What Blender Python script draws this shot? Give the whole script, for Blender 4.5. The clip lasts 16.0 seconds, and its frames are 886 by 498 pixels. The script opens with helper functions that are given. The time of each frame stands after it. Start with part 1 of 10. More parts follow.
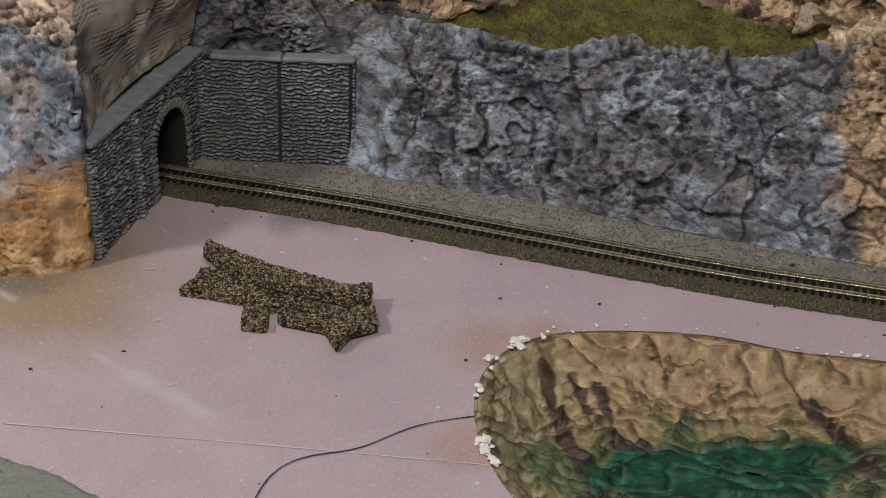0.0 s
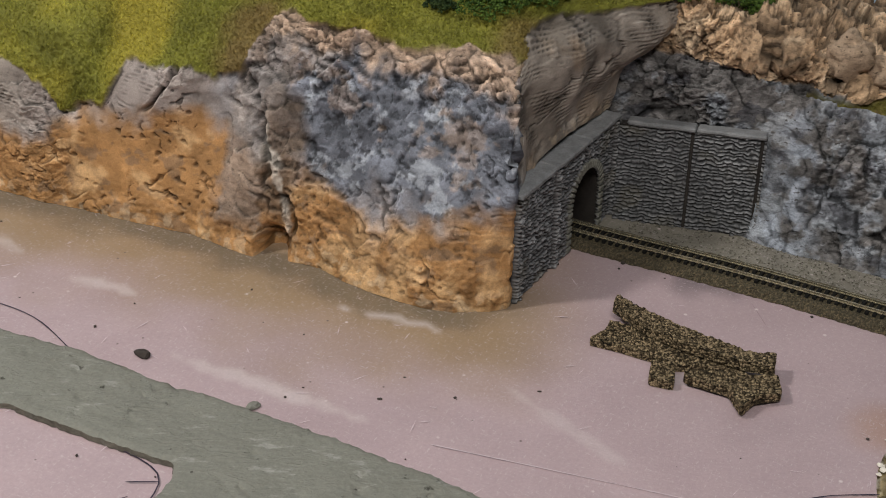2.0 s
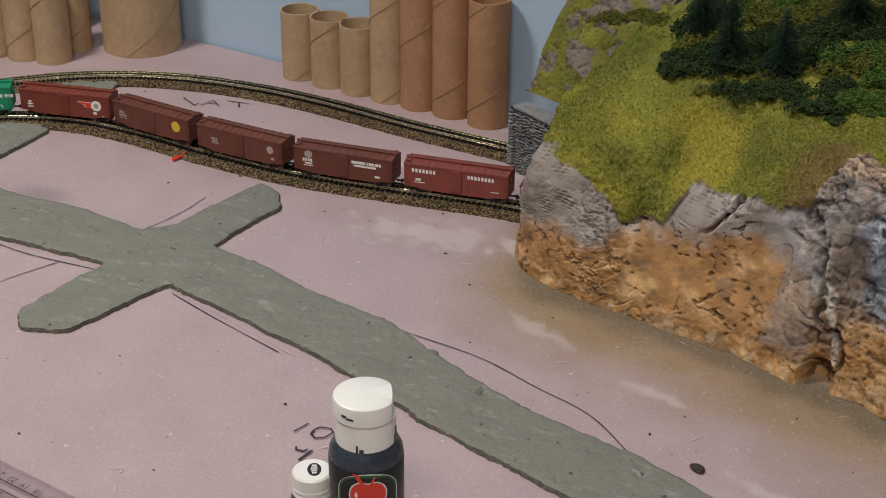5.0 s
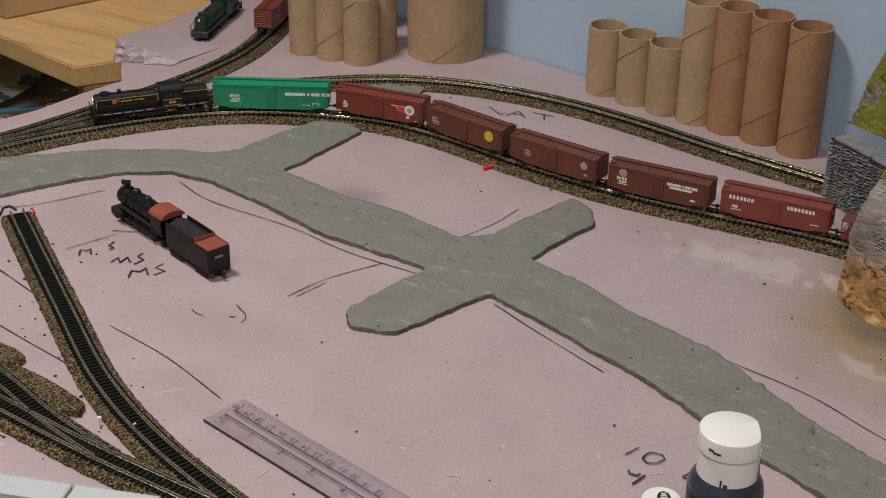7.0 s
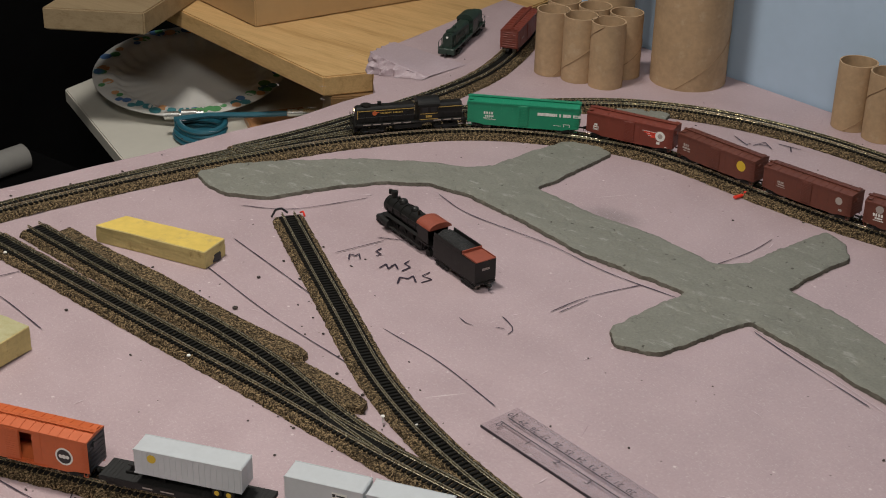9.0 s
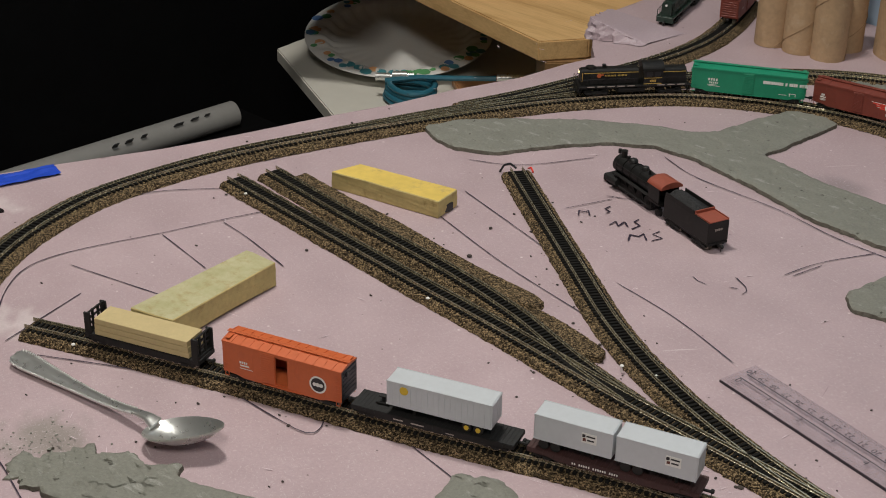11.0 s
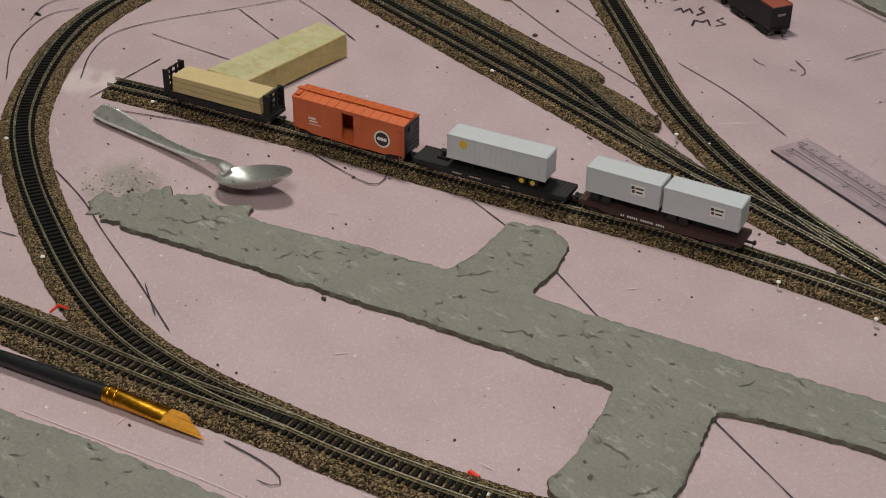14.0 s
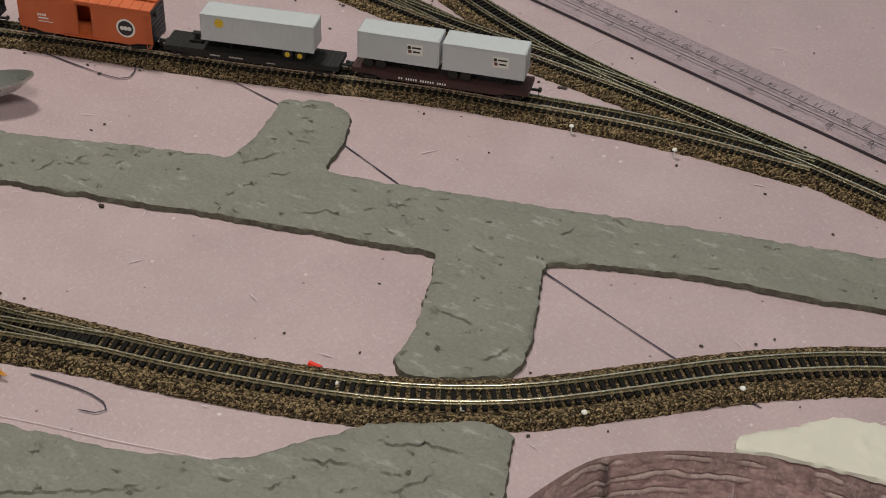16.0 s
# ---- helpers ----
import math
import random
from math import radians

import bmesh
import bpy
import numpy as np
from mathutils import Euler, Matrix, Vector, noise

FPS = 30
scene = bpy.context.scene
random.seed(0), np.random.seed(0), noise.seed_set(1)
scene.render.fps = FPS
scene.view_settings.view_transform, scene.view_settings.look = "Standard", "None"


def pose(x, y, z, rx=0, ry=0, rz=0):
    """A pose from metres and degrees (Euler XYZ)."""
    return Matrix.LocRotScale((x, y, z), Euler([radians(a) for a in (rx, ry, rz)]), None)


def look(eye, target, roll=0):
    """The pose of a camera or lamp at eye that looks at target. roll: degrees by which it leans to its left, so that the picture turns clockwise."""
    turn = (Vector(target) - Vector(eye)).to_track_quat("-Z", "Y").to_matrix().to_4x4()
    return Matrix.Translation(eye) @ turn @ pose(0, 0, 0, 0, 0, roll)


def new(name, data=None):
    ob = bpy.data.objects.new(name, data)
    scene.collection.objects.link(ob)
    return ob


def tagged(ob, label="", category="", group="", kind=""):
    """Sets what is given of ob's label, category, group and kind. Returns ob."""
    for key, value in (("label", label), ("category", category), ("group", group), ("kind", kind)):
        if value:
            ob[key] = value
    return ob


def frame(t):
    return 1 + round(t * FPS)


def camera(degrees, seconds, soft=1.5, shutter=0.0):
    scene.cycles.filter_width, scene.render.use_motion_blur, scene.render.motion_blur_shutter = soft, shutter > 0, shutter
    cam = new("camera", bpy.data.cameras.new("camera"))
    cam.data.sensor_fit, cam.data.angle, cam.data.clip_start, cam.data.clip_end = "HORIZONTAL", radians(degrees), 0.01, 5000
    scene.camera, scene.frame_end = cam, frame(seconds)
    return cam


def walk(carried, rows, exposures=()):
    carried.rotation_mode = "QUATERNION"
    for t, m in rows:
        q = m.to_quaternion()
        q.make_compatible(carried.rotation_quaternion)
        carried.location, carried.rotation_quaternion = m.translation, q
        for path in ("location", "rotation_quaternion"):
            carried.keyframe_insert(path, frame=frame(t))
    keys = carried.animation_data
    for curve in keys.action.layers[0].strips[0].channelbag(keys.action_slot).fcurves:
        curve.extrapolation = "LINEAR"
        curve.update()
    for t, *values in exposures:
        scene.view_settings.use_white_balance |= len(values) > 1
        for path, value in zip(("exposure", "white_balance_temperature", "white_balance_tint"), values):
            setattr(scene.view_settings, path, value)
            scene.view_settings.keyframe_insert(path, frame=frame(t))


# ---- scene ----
cam = camera(33.19, 16.0, soft=1.0)
PATH = [
    (0, (0.01369, 0.10589, 0.41034), (0.06444, 0.52814, 0.14741), 1.55),
    (0.5, (0.00371, 0.10473, 0.41330), (0.02923, 0.53061, 0.15258), 1.25),
    (1, (-0.00623, 0.09255, 0.42052), (-0.00529, 0.52112, 0.16298), 0.85),
    (1.5, (-0.02382, 0.07580, 0.42869), (-0.04582, 0.50632, 0.17539), 0.76),
    (2, (-0.04834, 0.07069, 0.43360), (-0.09557, 0.50165, 0.18450), 0.70),
    (2.5, (-0.07386, 0.06702, 0.44388), (-0.14512, 0.49643, 0.19785), 0.64),
    (3, (-0.09570, 0.05338, 0.45459), (-0.19087, 0.48100, 0.21358), 0.41),
    (3.5, (-0.10745, 0.04303, 0.46285), (-0.22496, 0.46713, 0.22552), 0.08),
    (4, (-0.11977, 0.03502, 0.46492), (-0.25342, 0.45620, 0.23093), 0.10),
    (4.5, (-0.13779, 0.02623, 0.46899), (-0.28506, 0.44458, 0.23815), 0.41),
    (5, (-0.15495, 0.01881, 0.47628), (-0.31977, 0.43207, 0.24812), 0.44),
    (5.2, (-0.16460, 0.01444, 0.48025), (-0.33756, 0.42484, 0.25298), 0.41),
    (7.3, (-0.23848, -0.02385, 0.48717), (-0.46648, 0.35791, 0.25855), 0.97),
    (7.5, (-0.24322, -0.02984, 0.48629), (-0.47298, 0.35083, 0.25761), 1.12),
    (8, (-0.25428, -0.04309, 0.48803), (-0.49314, 0.33245, 0.26017), 1.38),
    (8.5, (-0.26764, -0.06215, 0.49843), (-0.52004, 0.30532, 0.27202), 1.36),
    (9, (-0.28083, -0.08220, 0.50138), (-0.54900, 0.27527, 0.27711), 1.28),
    (9.5, (-0.28736, -0.09380, 0.50239), (-0.56919, 0.25291, 0.27796), 1.11),
    (9.7, (-0.30043, -0.10244, 0.49911), (-0.58270, 0.24387, 0.27463), 1.33),
    (11.8, (-0.31564, -0.14221, 0.48383), (-0.63302, 0.16126, 0.24473), 0.52),
    (12, (-0.31743, -0.14345, 0.48305), (-0.63537, 0.15648, 0.24024), 0.50),
    (12.5, (-0.31607, -0.14822, 0.47369), (-0.63490, 0.14502, 0.22397), 0.72),
    (13, (-0.30602, -0.15348, 0.46295), (-0.62441, 0.13425, 0.20636), 0.82),
    (13.5, (-0.28814, -0.16018, 0.45546), (-0.60395, 0.12443, 0.19229), 0.90),
    (14, (-0.25597, -0.16888, 0.45355), (-0.56342, 0.11735, 0.18235), 0.72),
    (14.5, (-0.28802, -0.19327, 0.43963), (-0.57264, 0.10670, 0.15853), 0.92),
    (15, (-0.31135, -0.20600, 0.42729), (-0.57049, 0.10939, 0.13854), 0.94),
    (15.5, (-0.32605, -0.20051, 0.41722), (-0.55847, 0.13027, 0.12300), 1.36),
    (16, (-0.32804, -0.18775, 0.41546), (-0.53723, 0.15596, 0.11864), 1.88),
]
walk(cam, [(t, look(eye, target, roll)) for t, eye, target, roll in PATH], exposures=[(0, 0.0, 6150, 10), (2, 0.0, 6350, 10), (3.5, -0.18, 6450, 10), (5, -0.25, 6450, 10), (9, -0.42, 6500, 10), (12, -0.42, 6400, 9), (14, -0.52, 6550, 8), (16, -0.56, 6600, 7)])

# ---- light: a ceiling lamp over the bench, an added front fill lamp, and the closed room's bounce ----
world = bpy.data.worlds.new("world")
scene.world = world
world.use_nodes = True
world.node_tree.nodes["Background"].inputs[0].default_value = (0.9, 0.95, 1.0, 1)
world.node_tree.nodes["Background"].inputs[1].default_value = 0.0


def ceiling_light(name, x, y, z, sx, sy, watts, colour):
    lamp = bpy.data.lights.new(name, "AREA")
    lamp.shape, lamp.size, lamp.size_y, lamp.energy, lamp.color = "RECTANGLE", sx, sy, watts, colour
    ob = new(name, lamp)
    ob.location = (x, y, z)
    return ob


ceiling_light("overhead_lamp", -1.12, 0.50, 1.30, 0.24, 0.16, 17.0, (1.0, 0.95, 0.88))
# Fill lamp added in front to brighten the rock faces and right side.
ceiling_light("overhead_lamp", -0.05, -0.42, 1.40, 0.7, 0.3, 22.5, (1.0, 0.95, 0.88))

# ---- small tools ----
MM = 0.001


def lerp(a, b, t):
    return a + (b - a) * t


def smoothstep(a, b, x):
    t = min(1.0, max(0.0, (x - a) / (b - a)))
    return t * t * (3 - 2 * t)


def put_mesh(name, bm, material, scale=1.0, smooth=False):
    me = bpy.data.meshes.new(name)
    if scale != 1.0:
        bmesh.ops.scale(bm, vec=(scale,) * 3, verts=bm.verts)
    bm.normal_update()
    bm.to_mesh(me)
    bm.free()
    if material:
        me.materials.append(material)
    if smooth:
        me.shade_smooth()
        me.set_sharp_from_angle(angle=radians(38))
    return me


def part(name, bm, material, parent, label="", scale=MM, smooth=False, at=None, kind=""):
    """One mesh object under a thing; bm is in millimetres of the thing's own frame."""
    ob = new(name, put_mesh(name, bm, material, scale, smooth))
    ob.parent = parent
    if at is not None:
        ob.matrix_basis = at
    if label or kind:
        tagged(ob, label=label, kind=kind)
    return ob


def share(name, mesh, parent, at, label=""):
    ob = new(name, mesh)
    ob.parent = parent
    ob.matrix_basis = at
    if label:
        tagged(ob, label=label)
    return ob


def thing(name, label, category, m=None, group="", kind=""):
    ob = new(name)
    ob.empty_display_size = 0.01
    if m is not None:
        ob.matrix_basis = m
    return tagged(ob, label=label, category=category, group=group, kind=kind)


def box(bm, cx, cy, cz, sx, sy, sz, bevel=0.0, turn=None):
    made = bmesh.ops.create_cube(bm, size=1.0)["verts"]
    bmesh.ops.scale(bm, vec=(sx, sy, sz), verts=made)
    if bevel:
        edges = list({e for v in made for e in v.link_edges})
        out = bmesh.ops.bevel(bm, geom=edges, offset=bevel, segments=1, affect="EDGES", clamp_overlap=True)
        made = list({v for f in out["faces"] for v in f.verts} | {v for v in made if v.is_valid})
    if turn is not None:
        bmesh.ops.transform(bm, matrix=turn, verts=made)
    bmesh.ops.translate(bm, vec=(cx, cy, cz), verts=made)
    return made


def cyl(bm, p, q, r1, r2=None, seg=16, caps=True):
    """A cylinder or cone from p to q."""
    p, q = Vector(p), Vector(q)
    d = q - p
    made = bmesh.ops.create_cone(bm, cap_ends=caps, segments=seg, radius1=r1, radius2=r1 if r2 is None else r2, depth=d.length)["verts"]
    m = Matrix.Translation((p + q) / 2) @ d.to_track_quat("Z", "Y").to_matrix().to_4x4()
    bmesh.ops.transform(bm, matrix=m, verts=made)
    return made


def lathe(bm, profile, seg=32, cx=0.0, cy=0.0):
    """Turn (radius, z) pairs round the vertical through cx, cy."""
    rings = []
    for r, z in profile:
        if r < 1e-6:
            rings.append([bm.verts.new((cx, cy, z))])
        else:
            rings.append([bm.verts.new((cx + r * math.cos(2 * math.pi * k / seg), cy + r * math.sin(2 * math.pi * k / seg), z)) for k in range(seg)])
    for a, b in zip(rings, rings[1:]):
        for k in range(seg):
            j = (k + 1) % seg
            vs = [a[k % len(a)], a[j % len(a)], b[j % len(b)], b[k % len(b)]]
            vs = list(dict.fromkeys(vs))
            if len(vs) > 2:
                bm.faces.new(vs)


def wire(bm, pts, r, seg=6, closed=False):
    """A round wire through points."""
    pts = [Vector(p) for p in pts]
    n = len(pts)
    rings = []
    for i, p in enumerate(pts):
        a = pts[(i - 1) % n] if closed or i else pts[i]
        b = pts[(i + 1) % n] if closed or i < n - 1 else pts[i]
        d = (b - a).normalized()
        u = d.cross(Vector((0, 0, 1)))
        if u.length < 1e-3:
            u = Vector((1, 0, 0))
        u.normalize()
        v = d.cross(u)
        rings.append([bm.verts.new(p + r * (math.cos(2 * math.pi * k / seg) * u + math.sin(2 * math.pi * k / seg) * v)) for k in range(seg)])
    for i in range(n if closed else n - 1):
        a, b = rings[i], rings[(i + 1) % n]
        for k in range(seg):
            bm.faces.new((a[k], a[(k + 1) % seg], b[(k + 1) % seg], b[k]))
    if not closed:
        bm.faces.new(rings[0])
        bm.faces.new(rings[-1][::-1])


def prism(bm, outline, y0, y1):
    """An outline in x, z pulled along y."""
    a = [bm.verts.new((x, y0, z)) for x, z in outline]
    b = [bm.verts.new((x, y1, z)) for x, z in outline]
    n = len(a)
    for i in range(n):
        bm.faces.new((a[i], a[(i + 1) % n], b[(i + 1) % n], b[i]))
    bm.faces.new(a[::-1])
    bm.faces.new(b)


def slab(bm, outline, z0, z1):
    """An outline in x, y pulled up from z0 to z1."""
    a = [bm.verts.new((x, y, z0)) for x, y in outline]
    b = [bm.verts.new((x, y, z1)) for x, y in outline]
    n = len(a)
    for i in range(n):
        bm.faces.new((a[i], a[(i + 1) % n], b[(i + 1) % n], b[i]))
    bm.faces.new(b)
    bm.faces.new(a[::-1])
    bmesh.ops.recalc_face_normals(bm, faces=bm.faces)


def curve_through(points, step=0.004, ease=6):
    """Even steps along a smooth line through points, eased so that small kinks vanish."""
    p = np.array(points, float)
    ext = np.vstack([2 * p[0] - p[1], p, 2 * p[-1] - p[-2]])
    fine = []
    for i in range(1, len(ext) - 2):
        for t in np.linspace(0, 1, 24, endpoint=False):
            a, b, c, d = ext[i - 1], ext[i], ext[i + 1], ext[i + 2]
            fine.append(0.5 * (2 * b + (c - a) * t + (2 * a - 5 * b + 4 * c - d) * t * t + (3 * b - a - 3 * c + d) * t**3))
    fine.append(p[-1])
    fine = np.array(fine)

    def even(q, gap):
        s = np.r_[0, np.cumsum(np.linalg.norm(np.diff(q, axis=0), axis=1))]
        n = max(2, int(round(s[-1] / gap)) + 1)
        return np.stack([np.interp(np.linspace(0, s[-1], n), s, q[:, k]) for k in range(q.shape[1])], 1)

    q = even(fine, 0.008)
    for _ in range(ease):
        q[1:-1] = 0.25 * q[:-2] + 0.5 * q[1:-1] + 0.25 * q[2:]
    return even(q, step)


def hash01(*v):
    return (math.sin(sum(a * b for a, b in zip(v, (12.9898, 78.233, 37.719)))) * 43758.5453) % 1.0


def fbm(x, y, z, octaves=4):
    return noise.fractal((x, y, z), 1.0, 2.0, octaves)


# ---- materials ----
def mat(name, rough=0.6, metal=0.0, spec=0.5):
    m = bpy.data.materials.new(name)
    m.use_nodes = True
    nt = m.node_tree
    b = nt.nodes["Principled BSDF"]
    b.inputs["Roughness"].default_value, b.inputs["Metallic"].default_value = rough, metal
    b.inputs["Specular IOR Level"].default_value = spec
    return m, nt, b


def coords(nt, scale=1.0, local=False):
    tc = nt.nodes.new("ShaderNodeTexCoord")
    if local:
        return tc.outputs["Object"]
    geo = nt.nodes.new("ShaderNodeNewGeometry")
    return geo.outputs["Position"]


def noise_node(nt, vec, scale, detail=4, rough=0.6, stretch=None):
    n = nt.nodes.new("ShaderNodeTexNoise")
    n.inputs["Scale"].default_value, n.inputs["Detail"].default_value, n.inputs["Roughness"].default_value = scale, detail, rough
    if stretch:
        mp = nt.nodes.new("ShaderNodeMapping")
        mp.inputs["Scale"].default_value = stretch
        nt.links.new(vec, mp.inputs[0])
        vec = mp.outputs[0]
    nt.links.new(vec, n.inputs["Vector"])
    return n.outputs[0]


def ramp(nt, fac, stops):
    r = nt.nodes.new("ShaderNodeValToRGB")
    e = r.color_ramp.elements
    while len(e) < len(stops):
        e.new(0.5)
    for el, (pos, col) in zip(e, stops):
        el.position = pos
        el.color = (*col, 1) if len(col) == 3 else col
    nt.links.new(fac, r.inputs[0])
    return r.outputs[0]


def mix(nt, fac, a, b, mode="MIX"):
    n = nt.nodes.new("ShaderNodeMix")
    n.data_type, n.blend_type = "RGBA", mode
    for sock, v in ((n.inputs[0], fac), (n.inputs[6], a), (n.inputs[7], b)):
        if isinstance(v, (int, float)):
            sock.default_value = v
        elif isinstance(v, tuple):
            sock.default_value = (*v, 1)
        else:
            nt.links.new(v, sock)
    return n.outputs[2]


def bump(nt, bsdf, height, strength, dist):
    n = nt.nodes.new("ShaderNodeBump")
    n.inputs["Strength"].default_value, n.inputs["Distance"].default_value = strength, dist
    nt.links.new(height, n.inputs["Height"])
    nt.links.new(n.outputs[0], bsdf.inputs["Normal"])


def varied(name, colour, rough=0.6, metal=0.0, amount=0.25, scale=300.0, grain=0.0003, strength=0.25, spec=0.5, dirt=None):
    """A painted or cast surface with grain and blotches at two scales."""
    m, nt, b = mat(name, rough, metal, spec)
    p = coords(nt)
    big, fine = noise_node(nt, p, scale * 0.15, 4), noise_node(nt, p, scale, 5)
    lo = tuple(c * (1 - amount) for c in colour)
    hi = tuple(min(1, c * (1 + amount)) for c in colour)
    c1 = ramp(nt, big, [(0.3, lo), (0.7, hi)])
    col = mix(nt, 0.5, c1, ramp(nt, fine, [(0.3, lo), (0.7, hi)]))
    if dirt:
        mask = ramp(nt, noise_node(nt, p, scale * 0.35, 6, 0.7), [(0.56, (0, 0, 0)), (0.7, (1, 1, 1))])
        col = mix(nt, mask, col, dirt)
    nt.links.new(col, b.inputs["Base Color"])
    rr = nt.nodes.new("ShaderNodeMapRange")
    rr.inputs[3].default_value, rr.inputs[4].default_value = max(0.02, rough - 0.12), min(1, rough + 0.12)
    nt.links.new(fine, rr.inputs[0])
    nt.links.new(rr.outputs[0], b.inputs["Roughness"])
    if strength:
        bump(nt, b, fine, strength, grain)
    return m


def tinted(name, rough=0.85, fine_scale=900.0, strength=0.6, grain=0.0006, amount=0.3, layer="tint"):
    """Paint whose zones come with the mesh, broken up by grain."""
    m, nt, b = mat(name, rough, 0, 0.3)
    at = nt.nodes.new("ShaderNodeAttribute")
    at.attribute_name = layer
    p = coords(nt)
    n1, n2 = noise_node(nt, p, fine_scale, 6, 0.7), noise_node(nt, p, fine_scale * 0.12, 5, 0.65)
    g = 1 - amount
    h = 1 + amount
    col = mix(nt, 1.0, at.outputs["Color"], ramp(nt, n1, [(0.25, (g, g, g)), (0.75, (h, h, h))]), "MULTIPLY")
    col = mix(nt, 1.0, col, ramp(nt, n2, [(0.3, (g, g, g)), (0.7, (h, h, h))]), "MULTIPLY")
    nt.links.new(col, b.inputs["Base Color"])
    bump(nt, b, n1, strength, grain)
    return m




def foam(name):
    """Extruded foam's dull skin: faint blotches, fine grain, white nicks, long scratches and specks of dirt."""
    m, nt, b = mat(name, 0.5, 0, 0.4)
    at = nt.nodes.new("ShaderNodeAttribute")
    at.attribute_name = "tint"
    p = coords(nt)
    grain, blotch = noise_node(nt, p, 520.0, 6, 0.7), noise_node(nt, p, 26.0, 6, 0.65)
    col = mix(nt, 1.0, at.outputs["Color"], ramp(nt, blotch, [(0.3, (0.95, 0.94, 0.945)), (0.7, (1.05, 1.055, 1.055))]), "MULTIPLY")
    col = mix(nt, 1.0, col, ramp(nt, grain, [(0.3, (0.92, 0.92, 0.92)), (0.7, (1.07, 1.07, 1.07))]), "MULTIPLY")
    for turn in (0.5, 1.9):
        mp = nt.nodes.new("ShaderNodeMapping")
        mp.inputs["Rotation"].default_value[2] = turn
        nt.links.new(p, mp.inputs[0])
        fleck = ramp(nt, noise_node(nt, mp.outputs[0], 1.0, 3, 0.6, (260.0, 950.0, 260.0)), [(0.60, (0, 0, 0)), (0.70, (0.58, 0.58, 0.58))])
        col = mix(nt, fleck, col, (0.56, 0.49, 0.50))
    for turn, gate_at, tone in ((0.35, 0.60, (0.60, 0.52, 0.53)), (-0.9, 0.62, (0.60, 0.52, 0.53)), (1.3, 0.63, (0.27, 0.19, 0.21))):
        mp = nt.nodes.new("ShaderNodeMapping")
        mp.inputs["Rotation"].default_value[2] = turn
        nt.links.new(p, mp.inputs[0])
        line = ramp(nt, noise_node(nt, mp.outputs[0], 1.0, 2, 0.5, (9.0, 320.0, 9.0)), [(0.73, (0, 0, 0)), (0.76, (1, 1, 1))])
        gate = ramp(nt, noise_node(nt, mp.outputs[0], 17.0, 2), [(gate_at - 0.04, (0, 0, 0)), (gate_at, (0.8, 0.8, 0.8))])
        col = mix(nt, mix(nt, 1.0, line, gate, "MULTIPLY"), col, tone)
    for size, part_of, tone in ((95.0, 0.86, (0.66, 0.58, 0.58)), (140.0, 0.9, (0.10, 0.075, 0.07))):
        vo = nt.nodes.new("ShaderNodeTexVoronoi")
        vo.inputs["Scale"].default_value = size
        nt.links.new(p, vo.inputs["Vector"])
        sep = nt.nodes.new("ShaderNodeSeparateColor")
        nt.links.new(vo.outputs["Color"], sep.inputs[0])
        spot = ramp(nt, vo.outputs["Distance"], [(0.06, (1, 1, 1)), (0.12, (0, 0, 0))])
        some = ramp(nt, sep.outputs[1], [(part_of, (0, 0, 0)), (part_of + 0.01, (0.85, 0.85, 0.85))])
        col = mix(nt, mix(nt, 1.0, spot, some, "MULTIPLY"), col, tone)
    nt.links.new(col, b.inputs["Base Color"])
    nt.links.new(ramp(nt, blotch, [(0.3, (0.38, 0.38, 0.38)), (0.7, (0.62, 0.62, 0.62))]), b.inputs["Roughness"])
    bump(nt, b, mix(nt, 0.4, grain, blotch), 0.4, 0.0008)
    return m


FOAM = foam("foam_pink")


